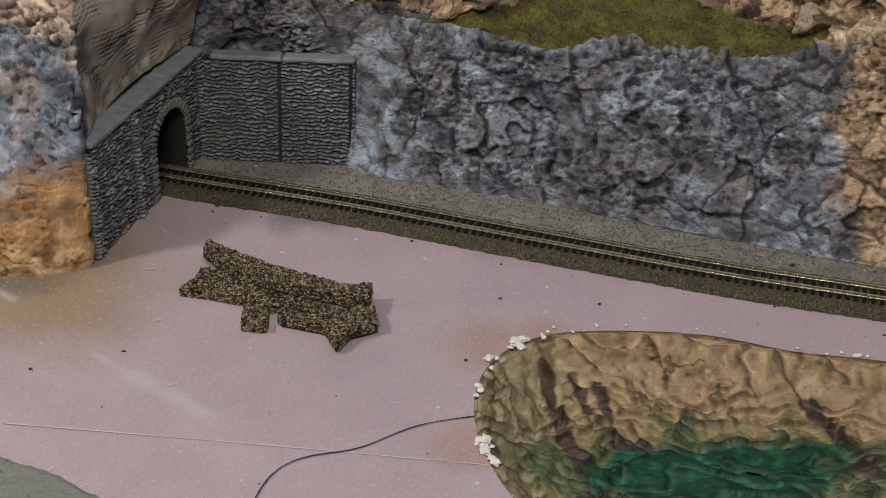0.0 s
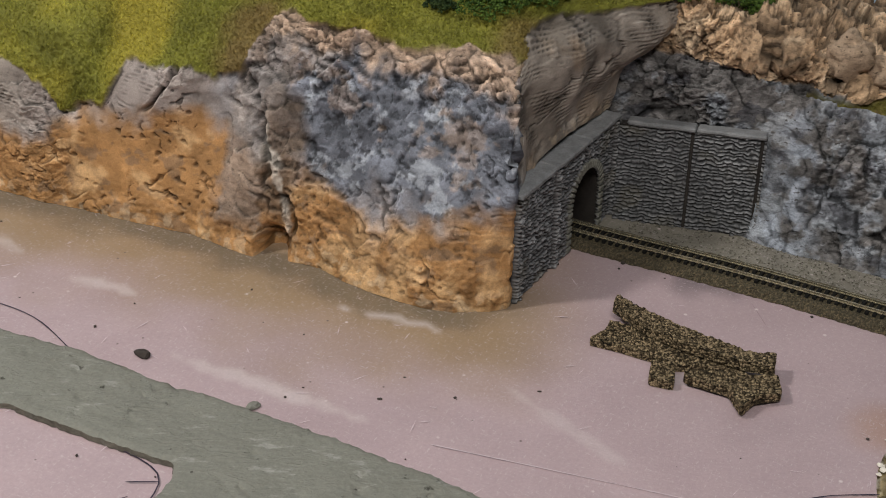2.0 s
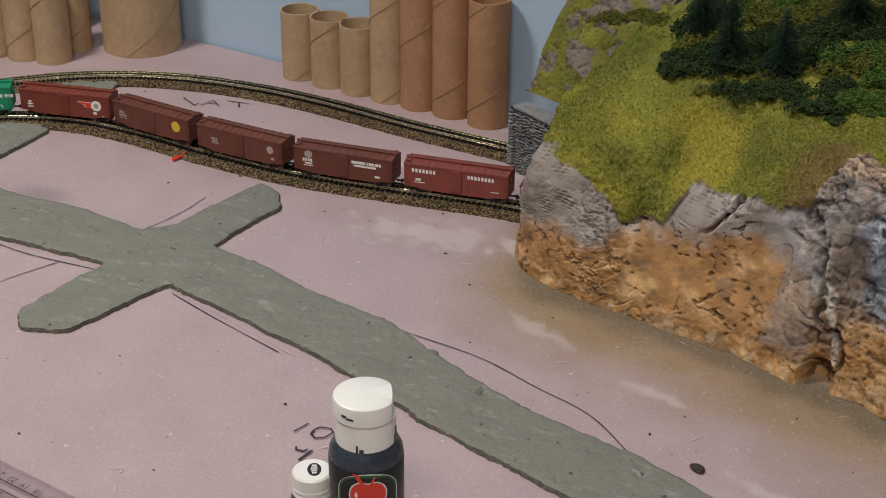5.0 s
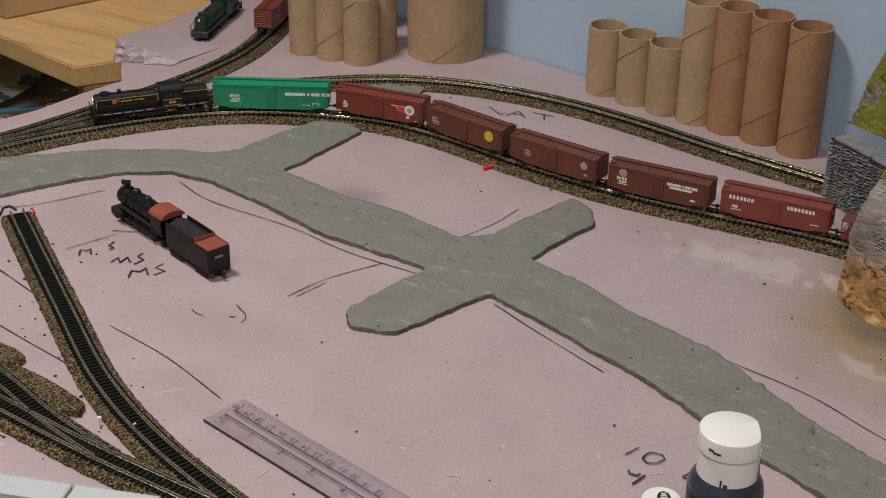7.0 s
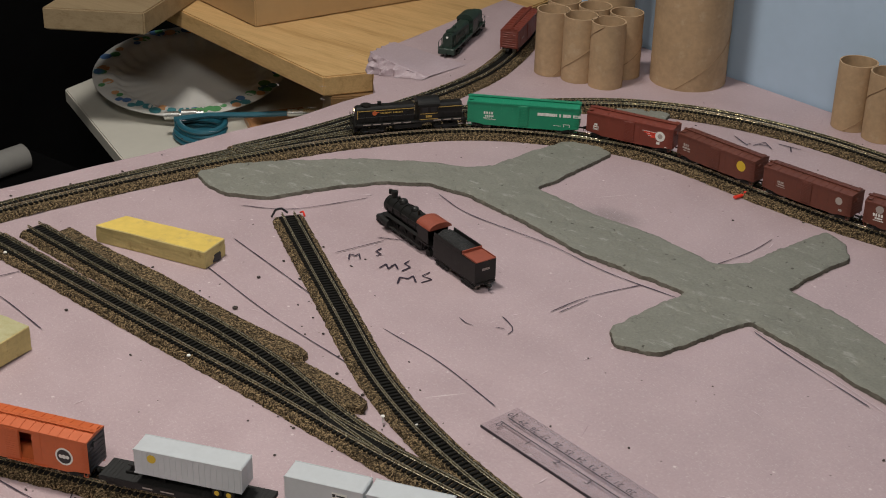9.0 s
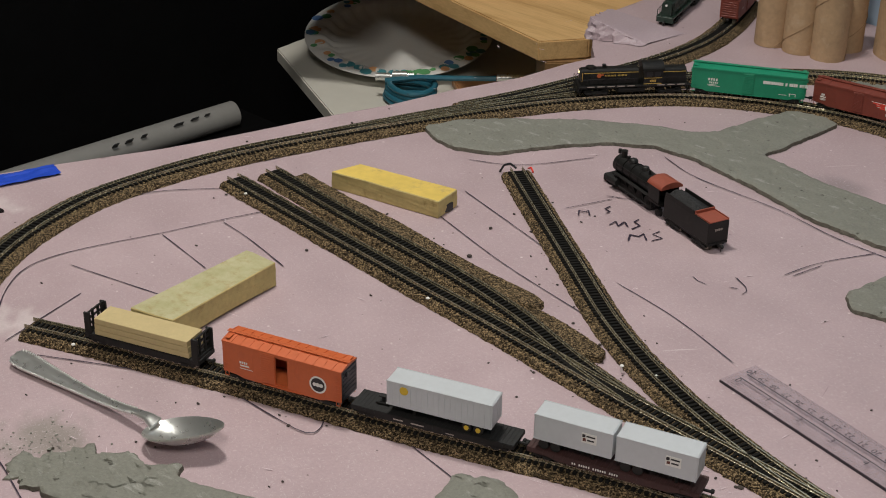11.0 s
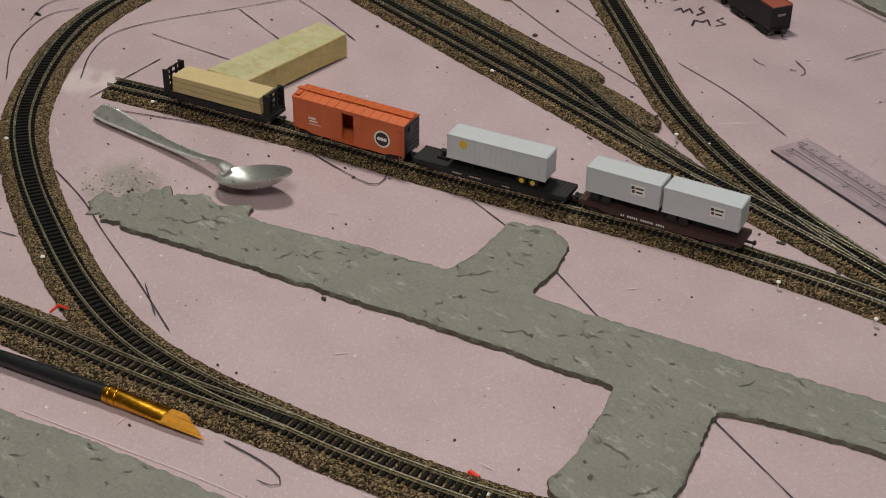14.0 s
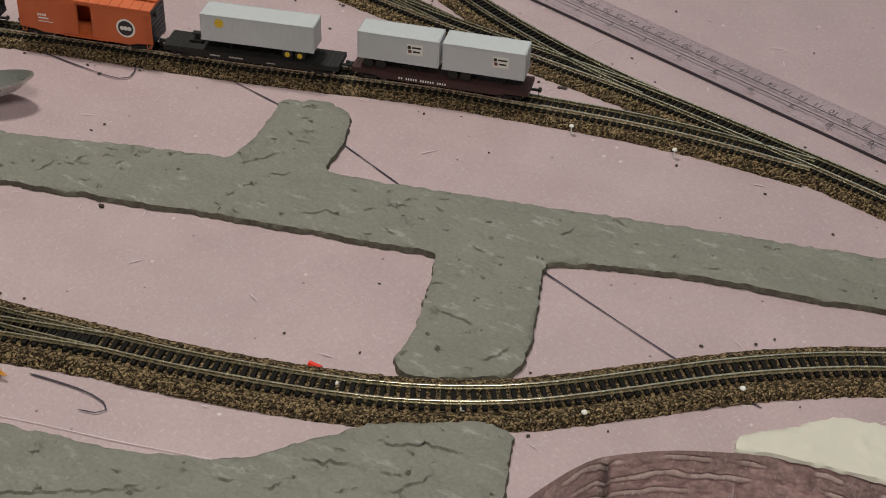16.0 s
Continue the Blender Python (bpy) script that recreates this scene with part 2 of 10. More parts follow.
def putty(name):
    """Dried trowelled putty: blotches, drag marks, open cracks and pits."""
    m, nt, b = mat(name, 0.7, 0, 0.35)
    p = coords(nt)
    big, fine = noise_node(nt, p, 45.0, 5), noise_node(nt, p, 480.0, 6, 0.7)
    col = mix(nt, 0.5, ramp(nt, big, [(0.3, (0.165, 0.166, 0.140)), (0.7, (0.225, 0.226, 0.192))]), ramp(nt, fine, [(0.3, (0.14, 0.14, 0.117)), (0.7, (0.255, 0.256, 0.218))]))
    vein = ramp(nt, noise_node(nt, p, 48.0, 4, 0.5, (1.0, 1.9, 1.0)), [(0.486, (1, 1, 1)), (0.497, (0, 0, 0)), (0.503, (0, 0, 0)), (0.514, (1, 1, 1))])
    gate = ramp(nt, noise_node(nt, p, 33.0, 3), [(0.64, (1, 1, 1)), (0.74, (0.45, 0.45, 0.45))])
    crack = mix(nt, 1.0, vein, gate, "LIGHTEN")
    pits = ramp(nt, noise_node(nt, p, 170.0, 3, 0.5), [(0.265, (0, 0, 0)), (0.31, (1, 1, 1))])
    crack = mix(nt, 1.0, crack, pits, "MULTIPLY")
    scrape = ramp(nt, noise_node(nt, p, 60.0, 5, 0.7, (1.0, 2.6, 1.0)), [(0.58, (0, 0, 0)), (0.68, (0.58, 0.58, 0.58))])
    col = mix(nt, scrape, col, (0.37, 0.37, 0.34))
    col = mix(nt, 1.0, col, ramp(nt, crack, [(0.0, (0.35, 0.34, 0.32)), (1.0, (1, 1, 1))]), "MULTIPLY")
    nt.links.new(col, b.inputs["Base Color"])
    height = mix(nt, 0.45, crack, fine)
    height = mix(nt, 0.3, height, big)
    lap = ramp(nt, noise_node(nt, p, 30.0, 4, 0.55, (1.0, 2.0, 1.0)), [(0.36, (0, 0, 0)), (0.42, (0.35, 0.35, 0.35)), (0.43, (0.1, 0.1, 0.1)), (0.54, (0.6, 0.6, 0.6)), (0.55, (0.3, 0.3, 0.3)), (0.66, (0.9, 0.9, 0.9)), (0.67, (0.5, 0.5, 0.5))])
    height = mix(nt, 0.35, height, lap)
    bump(nt, b, height, 0.85, 0.0022)
    return m

PUTTY = putty("putty_grey")
# Road sides: dirty crust, with their shade also put into the colour.
PUTTY_SIDE_SHADED = varied("putty_side_shaded", (0.12, 0.11, 0.09), 0.9, 0, 0.5, 420.0, 0.0012, 0.9, 0.2, (0.15, 0.145, 0.125))


def granular(name, dark, mid, light, size, rough=0.9, depth=0.0012):
    """Pressed granules: each its own tone, dark gaps between."""
    m, nt, b = mat(name, rough, 0, 0.2)
    p = coords(nt)
    wob = noise_node(nt, p, size * 0.45, 4)
    warp = nt.nodes.new("ShaderNodeMix")
    warp.data_type = "VECTOR"
    warp.inputs[0].default_value = 0.0026
    nt.links.new(p, warp.inputs[4])
    nt.links.new(wob, warp.inputs[5])
    vo = nt.nodes.new("ShaderNodeTexVoronoi")
    vo.inputs["Scale"].default_value = size
    nt.links.new(warp.outputs[1], vo.inputs["Vector"])
    sep = nt.nodes.new("ShaderNodeSeparateColor")
    nt.links.new(vo.outputs["Color"], sep.inputs[0])
    tone = ramp(nt, sep.outputs[0], [(0.0, dark), (0.45, mid), (1.0, light)])
    vo.distance = "MANHATTAN"
    gap = ramp(nt, vo.outputs["Distance"], [(0.7, (1, 1, 1)), (1.25, (0.16, 0.15, 0.13))])
    col = mix(nt, 1.0, tone, gap, "MULTIPLY")
    nt.links.new(col, b.inputs["Base Color"])
    inv = nt.nodes.new("ShaderNodeMath")
    inv.operation = "SUBTRACT"
    inv.inputs[0].default_value = 1.0
    nt.links.new(vo.outputs["Distance"], inv.inputs[1])
    bump(nt, b, inv.outputs[0], 1.0, depth)
    return m


CORK = granular("cork", (0.024, 0.019, 0.011), (0.20, 0.152, 0.088), (0.50, 0.385, 0.235), 800.0)


def sprayed(material, tone):
    """The same cork where it was sprayed grey, at the tunnel end of the board."""
    nt = material.node_tree
    b = nt.nodes["Principled BSDF"]
    old = b.inputs["Base Color"].links[0].from_socket
    sep = nt.nodes.new("ShaderNodeSeparateXYZ")
    nt.links.new(coords(nt), sep.inputs[0])
    r = nt.nodes.new("ShaderNodeMapRange")
    r.inputs[1].default_value, r.inputs[2].default_value, r.inputs[4].default_value = -0.22, -0.06, 0.72
    nt.links.new(sep.outputs[0], r.inputs[0])
    fine = ramp(nt, noise_node(nt, coords(nt), 900.0, 4, 0.7), [(0.3, tuple(c * 0.5 for c in tone)), (0.7, tuple(c * 1.4 for c in tone))])
    nt.links.new(mix(nt, r.outputs[0], old, fine), b.inputs["Base Color"])
    return material


BED = sprayed(granular("cork_bed", (0.024, 0.017, 0.010), (0.205, 0.147, 0.082), (0.58, 0.42, 0.23), 1050.0), (0.125, 0.112, 0.075))
TIE = varied("tie_black", (0.010, 0.0095, 0.0085), 0.85, 0, 0.4, 900.0, spec=0.15)
RAIL = varied("rail_nickel", (0.57, 0.52, 0.38), 0.25, 0.82, 0.25, 500.0, 0.0002, 0.08, dirt=(0.30, 0.24, 0.15))


def rocky(name, relief_shade=0.5, depth=0.0016, rough=0.7):
    """Hand-painted plaster: zones from the mesh, dark nicks, and chipped grain with its shade and highlights put into
    the colour; bare and smooth where the zone's alpha is low.
    """
    m, nt, b = mat(name, rough, 0, 0.3)
    at = nt.nodes.new("ShaderNodeAttribute")
    at.attribute_name = "tint"
    p = coords(nt)
    chips = noise_node(nt, p, 260.0, 8, 0.68, (0.8, 0.8, 1.6))
    grit = noise_node(nt, p, 1100.0, 5, 0.7)
    lo, hi = 1 - relief_shade, 1 + 0.7 * relief_shade
    tone = ramp(nt, chips, [(0.36, (lo, lo, lo)), (0.47, (0.95, 0.95, 0.95)), (0.56, (1.0, 1.0, 1.0)), (0.66, (hi, hi, hi))])
    col = mix(nt, at.outputs["Alpha"], at.outputs["Color"], mix(nt, 1.0, at.outputs["Color"], tone, "MULTIPLY"))
    col = mix(nt, 1.0, col, ramp(nt, grit, [(0.3, (0.82, 0.82, 0.82)), (0.7, (1.18, 1.18, 1.18))]), "MULTIPLY")
    nick = ramp(nt, noise_node(nt, p, 330.0, 3, 0.5, (0.7, 0.7, 1.7)), [(0.30, (0.25, 0.23, 0.21)), (0.34, (1, 1, 1))])
    col = mix(nt, at.outputs["Alpha"], col, mix(nt, 1.0, col, nick, "MULTIPLY"))
    nt.links.new(col, b.inputs["Base Color"])
    bump(nt, b, mix(nt, 0.35, chips, grit), 1.0, depth)
    nt.links.new(at.outputs["Alpha"], nt.nodes["Bump"].inputs["Strength"])
    return m


ROCK = rocky("rock_plaster")
STONE = tinted("stone_cast", 0.8, 900.0, 0.5, 0.0005, 0.25)
TURF = tinted("turf", 0.95, 1300.0, 0.5, 0.0008, 0.25)
POND = rocky("pond_plaster", 0.2, 0.0012, 0.5)
WALL = varied("wall_blue", (0.40, 0.52, 0.66), 0.75, 0, 0.05, 60.0, 0.0004, 0.15)
ROOM = varied("room_wall", (0.33, 0.32, 0.30), 0.85, 0, 0.08, 20.0)
CEILING = varied("ceiling_white", (0.6, 0.59, 0.57), 0.9, 0, 0.05, 20.0)
FLOOR = varied("floor_dark", (0.006, 0.006, 0.006), 0.8, 0, 0.4, 80.0)
BLACK = varied("black_cloth", (0.003, 0.003, 0.0032), 0.95, 0, 0.4, 120.0, spec=0.08)
CARD = varied("cardboard", (0.42, 0.285, 0.165), 0.85, 0, 0.2, 220.0, 0.0004, 0.3, dirt=(0.47, 0.345, 0.22))
CARD_RED = varied("cardboard_red", (0.36, 0.19, 0.10), 0.85, 0, 0.2, 220.0, 0.0004, 0.3, dirt=(0.42, 0.25, 0.14))

# ---- the bench: one sheet of pink foam board with two carved hollows ----
BENCH_EDGE = [(-1.215, -0.55), (-1.30, 0.10), (-1.308, 0.32), (-1.296, 0.374), (-1.272, 0.437), (-1.240, 0.512), (-1.228, 0.55), (-1.217, 0.588), (-1.200, 0.651), (-1.187, 0.691), (-1.180, 0.714), (-1.166, 0.78), (-1.145, 0.845), (-1.139, 0.902), (-1.131, 0.938), (-1.150, 0.958), (-1.205, 1.03), (-1.21, 1.262),
              (0.94, 0.832), (0.94, -0.55)]
POND_EDGE = [(0.092, 0.605), (0.094, 0.640), (0.108, 0.668), (0.135, 0.684), (0.175, 0.684), (0.215, 0.677), (0.250, 0.661), (0.292, 0.650), (0.345, 0.628), (0.385, 0.585),
             (0.375, 0.53), (0.32, 0.49), (0.24, 0.475), (0.17, 0.49), (0.125, 0.525), (0.102, 0.566)]
RIVER_EDGE = [(-0.530, 0.12), (-0.513, 0.158), (-0.5072, 0.1758), (-0.5049, 0.1872), (-0.4999, 0.201), (-0.4948, 0.2138), (-0.4932, 0.2128), (-0.4910, 0.2126), (-0.4866, 0.2188), (-0.4798, 0.2256), (-0.4667, 0.2348),
              (-0.4509, 0.2435), (-0.4338, 0.2520), (-0.4223, 0.2556), (-0.4088, 0.2580), (-0.3953, 0.2615), (-0.37, 0.262), (-0.32, 0.25),
              (-0.27, 0.20), (-0.25, 0.12), (-0.27, 0.05), (-0.34, 0.02), (-0.44, 0.04), (-0.51, 0.09)]


def closed_curve(points, gap):
    q = curve_through(points[-2:] + points + points[:2], gap, 2)
    a = np.argmin(np.linalg.norm(q[: len(q) // 2] - np.array(points[0]), axis=1))
    b = len(q) // 2 + np.argmin(np.linalg.norm(q[len(q) // 2 :] - np.array(points[0]), axis=1))
    return q[a:b]


def chipped_outline(points, gap):
    """A closed line through points with only slightly softened corners."""
    p = np.array(points + points[:1], float)
    s = np.r_[0, np.cumsum(np.linalg.norm(np.diff(p, axis=0), axis=1))]
    n = int(s[-1] / gap)
    q = np.stack([np.interp(np.linspace(0, s[-1], n, endpoint=False), s, p[:, k]) for k in (0, 1)], 1)
    for _ in range(2):
        q = 0.25 * np.roll(q, 1, 0) + 0.5 * q + 0.25 * np.roll(q, -1, 0)
    return q


def inside(poly, x, y):
    poly = np.asarray(poly)
    hit = np.zeros(np.shape(x), bool)
    j = len(poly) - 1
    for i in range(len(poly)):
        (xi, yi), (xj, yj) = poly[i], poly[j]
        cross = ((yi > y) != (yj > y)) & (x < (xj - xi) * (y - yi) / (yj - yi + 1e-12) + xi)
        hit ^= cross
        j = i
    return hit


def near_line(line, x, y):
    """The distance of a place from a polyline."""
    line = np.asarray(line, float)
    best = 9.0
    for a, b in zip(line, line[1:]):
        d = b - a
        t = min(1, max(0, ((x - a[0]) * d[0] + (y - a[1]) * d[1]) / (d @ d)))
        best = min(best, math.hypot(x - a[0] - t * d[0], y - a[1] - t * d[1]))
    return best


def tint_layer(me, colours, layer="tint"):
    at = me.color_attributes.new(layer, "FLOAT_COLOR", "POINT")
    flat = np.ones((len(me.vertices), 4), np.float32)
    colours = np.asarray(colours)
    flat[:, : colours.shape[1]] = colours
    at.data.foreach_set("color", flat.ravel())


ROCK_FOOT = [(-0.449, 0.886), (-0.421, 0.860), (-0.36, 0.841), (-0.318, 0.828), (-0.28, 0.818), (-0.24, 0.797), (-0.205, 0.791), (-0.169, 0.768), (-0.126, 0.752), (-0.084, 0.763)]


def bench_colour(x, y):
    """Pink foam, with tan overspray along the rock's foot and rubbed white plaster smears."""
    c = np.array((0.425, 0.325, 0.340))
    w = fbm(x * 14, y * 14, 1.3, 4)
    c = c * (1 + 0.06 * w)
    d = near_line(ROCK_FOOT, x, y)
    if d < 0.16:
        tan = smoothstep(0.105, 0.02, d + 0.022 * fbm(x * 20, y * 20, 5, 4)) * smoothstep(-0.50, -0.43, x) * smoothstep(-0.02, -0.10, x)
        c = c * (1 - 0.85 * tan) + np.array((0.30, 0.21, 0.105)) * 0.85 * tan
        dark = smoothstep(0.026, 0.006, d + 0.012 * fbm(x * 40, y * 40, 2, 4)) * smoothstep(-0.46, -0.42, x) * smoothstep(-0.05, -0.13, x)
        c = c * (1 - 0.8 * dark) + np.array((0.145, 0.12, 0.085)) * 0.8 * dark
    # grey sprayed ballast between the main track and the rock
    if x > -0.10:
        line = 0.845 - (x + 0.049) * (0.412 + 0.06 * smoothstep(0.1, 0.5, x))
        g = smoothstep(-0.004, 0.004, y - line) * smoothstep(-0.10, -0.06, x)
        c = c * (1 - g) + np.array((0.215, 0.20, 0.165)) * (1 + 0.25 * fbm(x * 90, y * 90, 3, 4)) * g
    for cx, cy, rx, ry, rot, k in ((-0.205, 0.672, 0.05, 0.005, -0.35, 0.5), (-0.055, 0.66, 0.045, 0.004, -0.75, 0.3), (0.0, 0.705, 0.009, 0.008, 0, 0.4), (-0.52, 0.90, 0.05, 0.02, 0.1, 0.4),
                                (-0.155, 0.745, 0.03, 0.004, -0.3, 0.55), (-0.44, 0.905, 0.03, 0.012, 0.4, 0.5), (-0.52, 1.01, 0.03, 0.012, 0.0, 0.9), (-0.60, 1.005, 0.03, 0.006, 0.1, 0.7),
                                (-1.09, 0.26, 0.035, 0.02, 0.8, 0.6), (-1.25, 0.36, 0.03, 0.014, 0.2, 0.5), (-0.315, 0.757, 0.03, 0.004, -0.3, 0.5), (-0.40, 0.80, 0.03, 0.006, -0.4, 0.4)):
        u, v = x - cx, y - cy
        a = (u * math.cos(rot) + v * math.sin(rot)) / rx
        b = (-u * math.sin(rot) + v * math.cos(rot)) / ry
        r = math.hypot(a, b)
        if r < 1.6:
            s = k * smoothstep(1.15, 0.6, r + 0.9 * fbm(x * 75, y * 75, 3, 4))
            c = c * (1 - s) + np.array((0.62, 0.55, 0.54)) * s
    g = smoothstep(0.032, 0.004, math.hypot(x + 0.811, (y - 0.848) * 1.6) + 0.006 * w)
    c = c * (1 - 0.45 * g) + np.array((0.12, 0.11, 0.11)) * 0.45 * g
    g = smoothstep(0.036, 0.012, math.hypot(x + 0.952, (y - 0.218) * 1.2) + 0.016 * fbm(x * 70, y * 70, 6, 4))
    c = c * (1 - 0.7 * g) + np.array((0.23, 0.22, 0.185)) * 0.7 * g
    g = smoothstep(0.03, 0.006, math.hypot(x - 0.022, (y - 0.80) * 1.5) + 0.012 * fbm(x * 60, y * 60, 8, 3))
    c = c * (1 - 0.7 * g) + np.array((0.13, 0.11, 0.12)) * 0.7 * g
    for cx, cy, r in ((0.108, 0.672, 0.03), (0.085, 0.605, 0.022), (0.135, 0.685, 0.02)):
        g = smoothstep(r, 0.4 * r, math.hypot(x - cx, y - cy) + 0.4 * r * w)
        c = c * (1 - 0.4 * g) + np.array((0.36, 0.19, 0.08)) * 0.4 * g
    return c


GOUGES = ((-1.235, 0.356, 0.0065), (-1.222, 0.271, 0.007), (-1.205, 0.302, 0.0025))


def build_bench():
    from_edge = [Vector(p) for p in BENCH_EDGE]
    holes = [closed_curve(POND_EDGE, 0.005), closed_curve(RIVER_EDGE, 0.002)]
    for x, y, r in GOUGES:
        holes.append(np.array([(x + r * (1.25 + 0.3 * math.sin(3 * a)) * math.cos(a), y + r * (0.8 + 0.25 * math.cos(2 * a)) * math.sin(a)) for a in np.linspace(0, 2 * math.pi, 16, endpoint=False)]))
    pts, edges = list(from_edge), [(i, (i + 1) % len(from_edge)) for i in range(len(from_edge))]
    for h in holes:
        k = len(pts)
        pts += [Vector(p) for p in h]
        edges += [(k + i, k + (i + 1) % len(h)) for i in range(len(h))]
    gx, gy = np.meshgrid(np.arange(-1.30, 0.62, 0.0052), np.arange(-0.02, 1.195, 0.0052))
    gx, gy = gx.ravel(), gy.ravel()
    keep = inside(BENCH_EDGE, gx, gy)
    for h in holes:
        keep &= ~inside(h, gx, gy)
        d = np.min(np.hypot(gx[:, None] - h[None, :, 0], gy[:, None] - h[None, :, 1]), axis=1)
        keep &= d > 0.0025
    pts += [Vector((a, b)) for a, b in zip(gx[keep], gy[keep])]
    from mathutils import geometry
    v, _, f, *_ = geometry.delaunay_2d_cdt(pts, edges, [], 1, 1e-6)
    v = np.array([tuple(p) for p in v])
    mid = np.array([v[list(t)].mean(0) for t in f])
    good = inside(BENCH_EDGE, mid[:, 0], mid[:, 1])
    for h in holes:
        good &= ~inside(h, mid[:, 0], mid[:, 1])
    faces = [tuple(t) for t, g in zip(f, good) if g]
    me = bpy.data.meshes.new("bench")
    z = np.array([0.0004 * fbm(a * 9, b * 9, 0, 3) - 0.0002 for a, b in v])
    me.from_pydata(np.c_[v, z].tolist(), [], faces)
    me.materials.append(FOAM)
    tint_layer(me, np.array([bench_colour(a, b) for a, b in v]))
    me.shade_smooth()
    top = tagged(new("bench_top", me), "pink insulation foam board, scratched and stained with plaster", "foam board", kind="structure")
    # the board's rough cut edge
    bm = bmesh.new()
    edge = [np.array(p) for p in BENCH_EDGE]
    loop = []
    for a, b in zip(edge, edge[1:] + edge[:1]):
        n = max(2, int(np.linalg.norm(b - a) / 0.01))
        loop += [lerp(a, b, i / n) for i in range(n)]
    rows = []
    for k in range(7):
        zz = -0.0002 - 0.05 * k / 6
        row = []
        for i, p in enumerate(loop):
            o = 0.0022 * fbm(p[0] * 60, p[1] * 60, zz * 70, 4) if k else 0
            row.append(bm.verts.new((p[0] + o, p[1] + o * 0.6, zz)))
        rows.append(row)
    n = len(loop)
    for a, b in zip(rows, rows[1:]):
        for i in range(n):
            bm.faces.new((a[i], a[(i + 1) % n], b[(i + 1) % n], b[i]))
    bm.faces.new(rows[-1])
    me = put_mesh("bench_edge", bm, FOAM)
    tint_layer(me, np.array([(0.42, 0.31, 0.36)] * len(me.vertices)))
    ob = tagged(new("edge", me), "torn side of the pink foam board")
    ob.parent = top
    for h in holes[2:]:
        bm = bmesh.new()
        c = h.mean(0)
        rings = [[bm.verts.new((*(c + (p - c) * s), z)) for p in h] for s, z in ((1.04, 0.0006), (1.0, -0.002), (0.9, -0.016), (0.4, -0.024))]
        for a, b in zip(rings, rings[1:]):
            for i in range(len(h)):
                bm.faces.new((a[i], b[i], b[(i + 1) % len(h)], a[(i + 1) % len(h)]))
        bm.faces.new(rings[-1])
        me = put_mesh("gouge", bm, FOAM)
        # Pit lined near black: its inner shade is put into the foam's tint.
        tint_layer(me, np.array([(0.02, 0.012, 0.012)] * len(me.vertices)))
        pit = tagged(new("gouge", me), "dark gouge dug into the foam")
        pit.parent = top
    return top


build_bench()


def foam_wedge():
    """A second layer of foam in the corner, broken off steeply in front and tapering to nothing."""
    bm = bmesh.new()
    n, m = 40, 26
    front = [np.array(p) for p in ((-1.171, 0.977, 0.022), (-1.118, 0.999, 0.0015))]
    back = [np.array(p) for p in ((-1.208, 1.058, 0.0035), (-1.112, 1.058, 0.0))]
    top = []
    for j in range(m):
        row = []
        for i in range(n):
            u, v = i / (n - 1), j / (m - 1)
            p = lerp(lerp(front[0], front[1], u), lerp(back[0], back[1], u), v)
            edge = 1 - smoothstep(0, 0.06, min(u * 1.4, v))
            p = p + np.array((0.0016, 0.0016, -0.0022)) * edge * (0.5 + fbm(p[0] * 160, p[1] * 160, 1.0, 3))
            row.append(bm.verts.new(p))
        top.append(row)
    for a, b in zip(top, top[1:]):
        for i in range(n - 1):
            bm.faces.new((a[i], a[i + 1], b[i + 1], b[i]))
    rim = top[0][::-1] + [r[0] for r in top[1:]]
    last = rim
    for k in range(1, 6):
        row = []
        for q in rim:
            z = q.co.z * (1 - k / 5) + 0.0004
            o = 0.0045 * fbm(q.co.x * 110, q.co.y * 110, z * 160, 4) + 0.0012 * k
            row.append(bm.verts.new((q.co.x - o * 0.5 + 0.0004 * k, q.co.y - o, z)))
        for i in range(len(rim) - 1):
            bm.faces.new((last[i], last[i + 1], row[i + 1], row[i]))
        last = row
    bmesh.ops.recalc_face_normals(bm, faces=bm.faces)
    me = put_mesh("foam_wedge", bm, FOAM)
    tint_layer(me, np.array([(0.44, 0.35, 0.38)] * len(me.vertices)))
    tagged(new("foam_offcut", me), "broken lilac foam offcut lying in the corner", "foam")


foam_wedge()


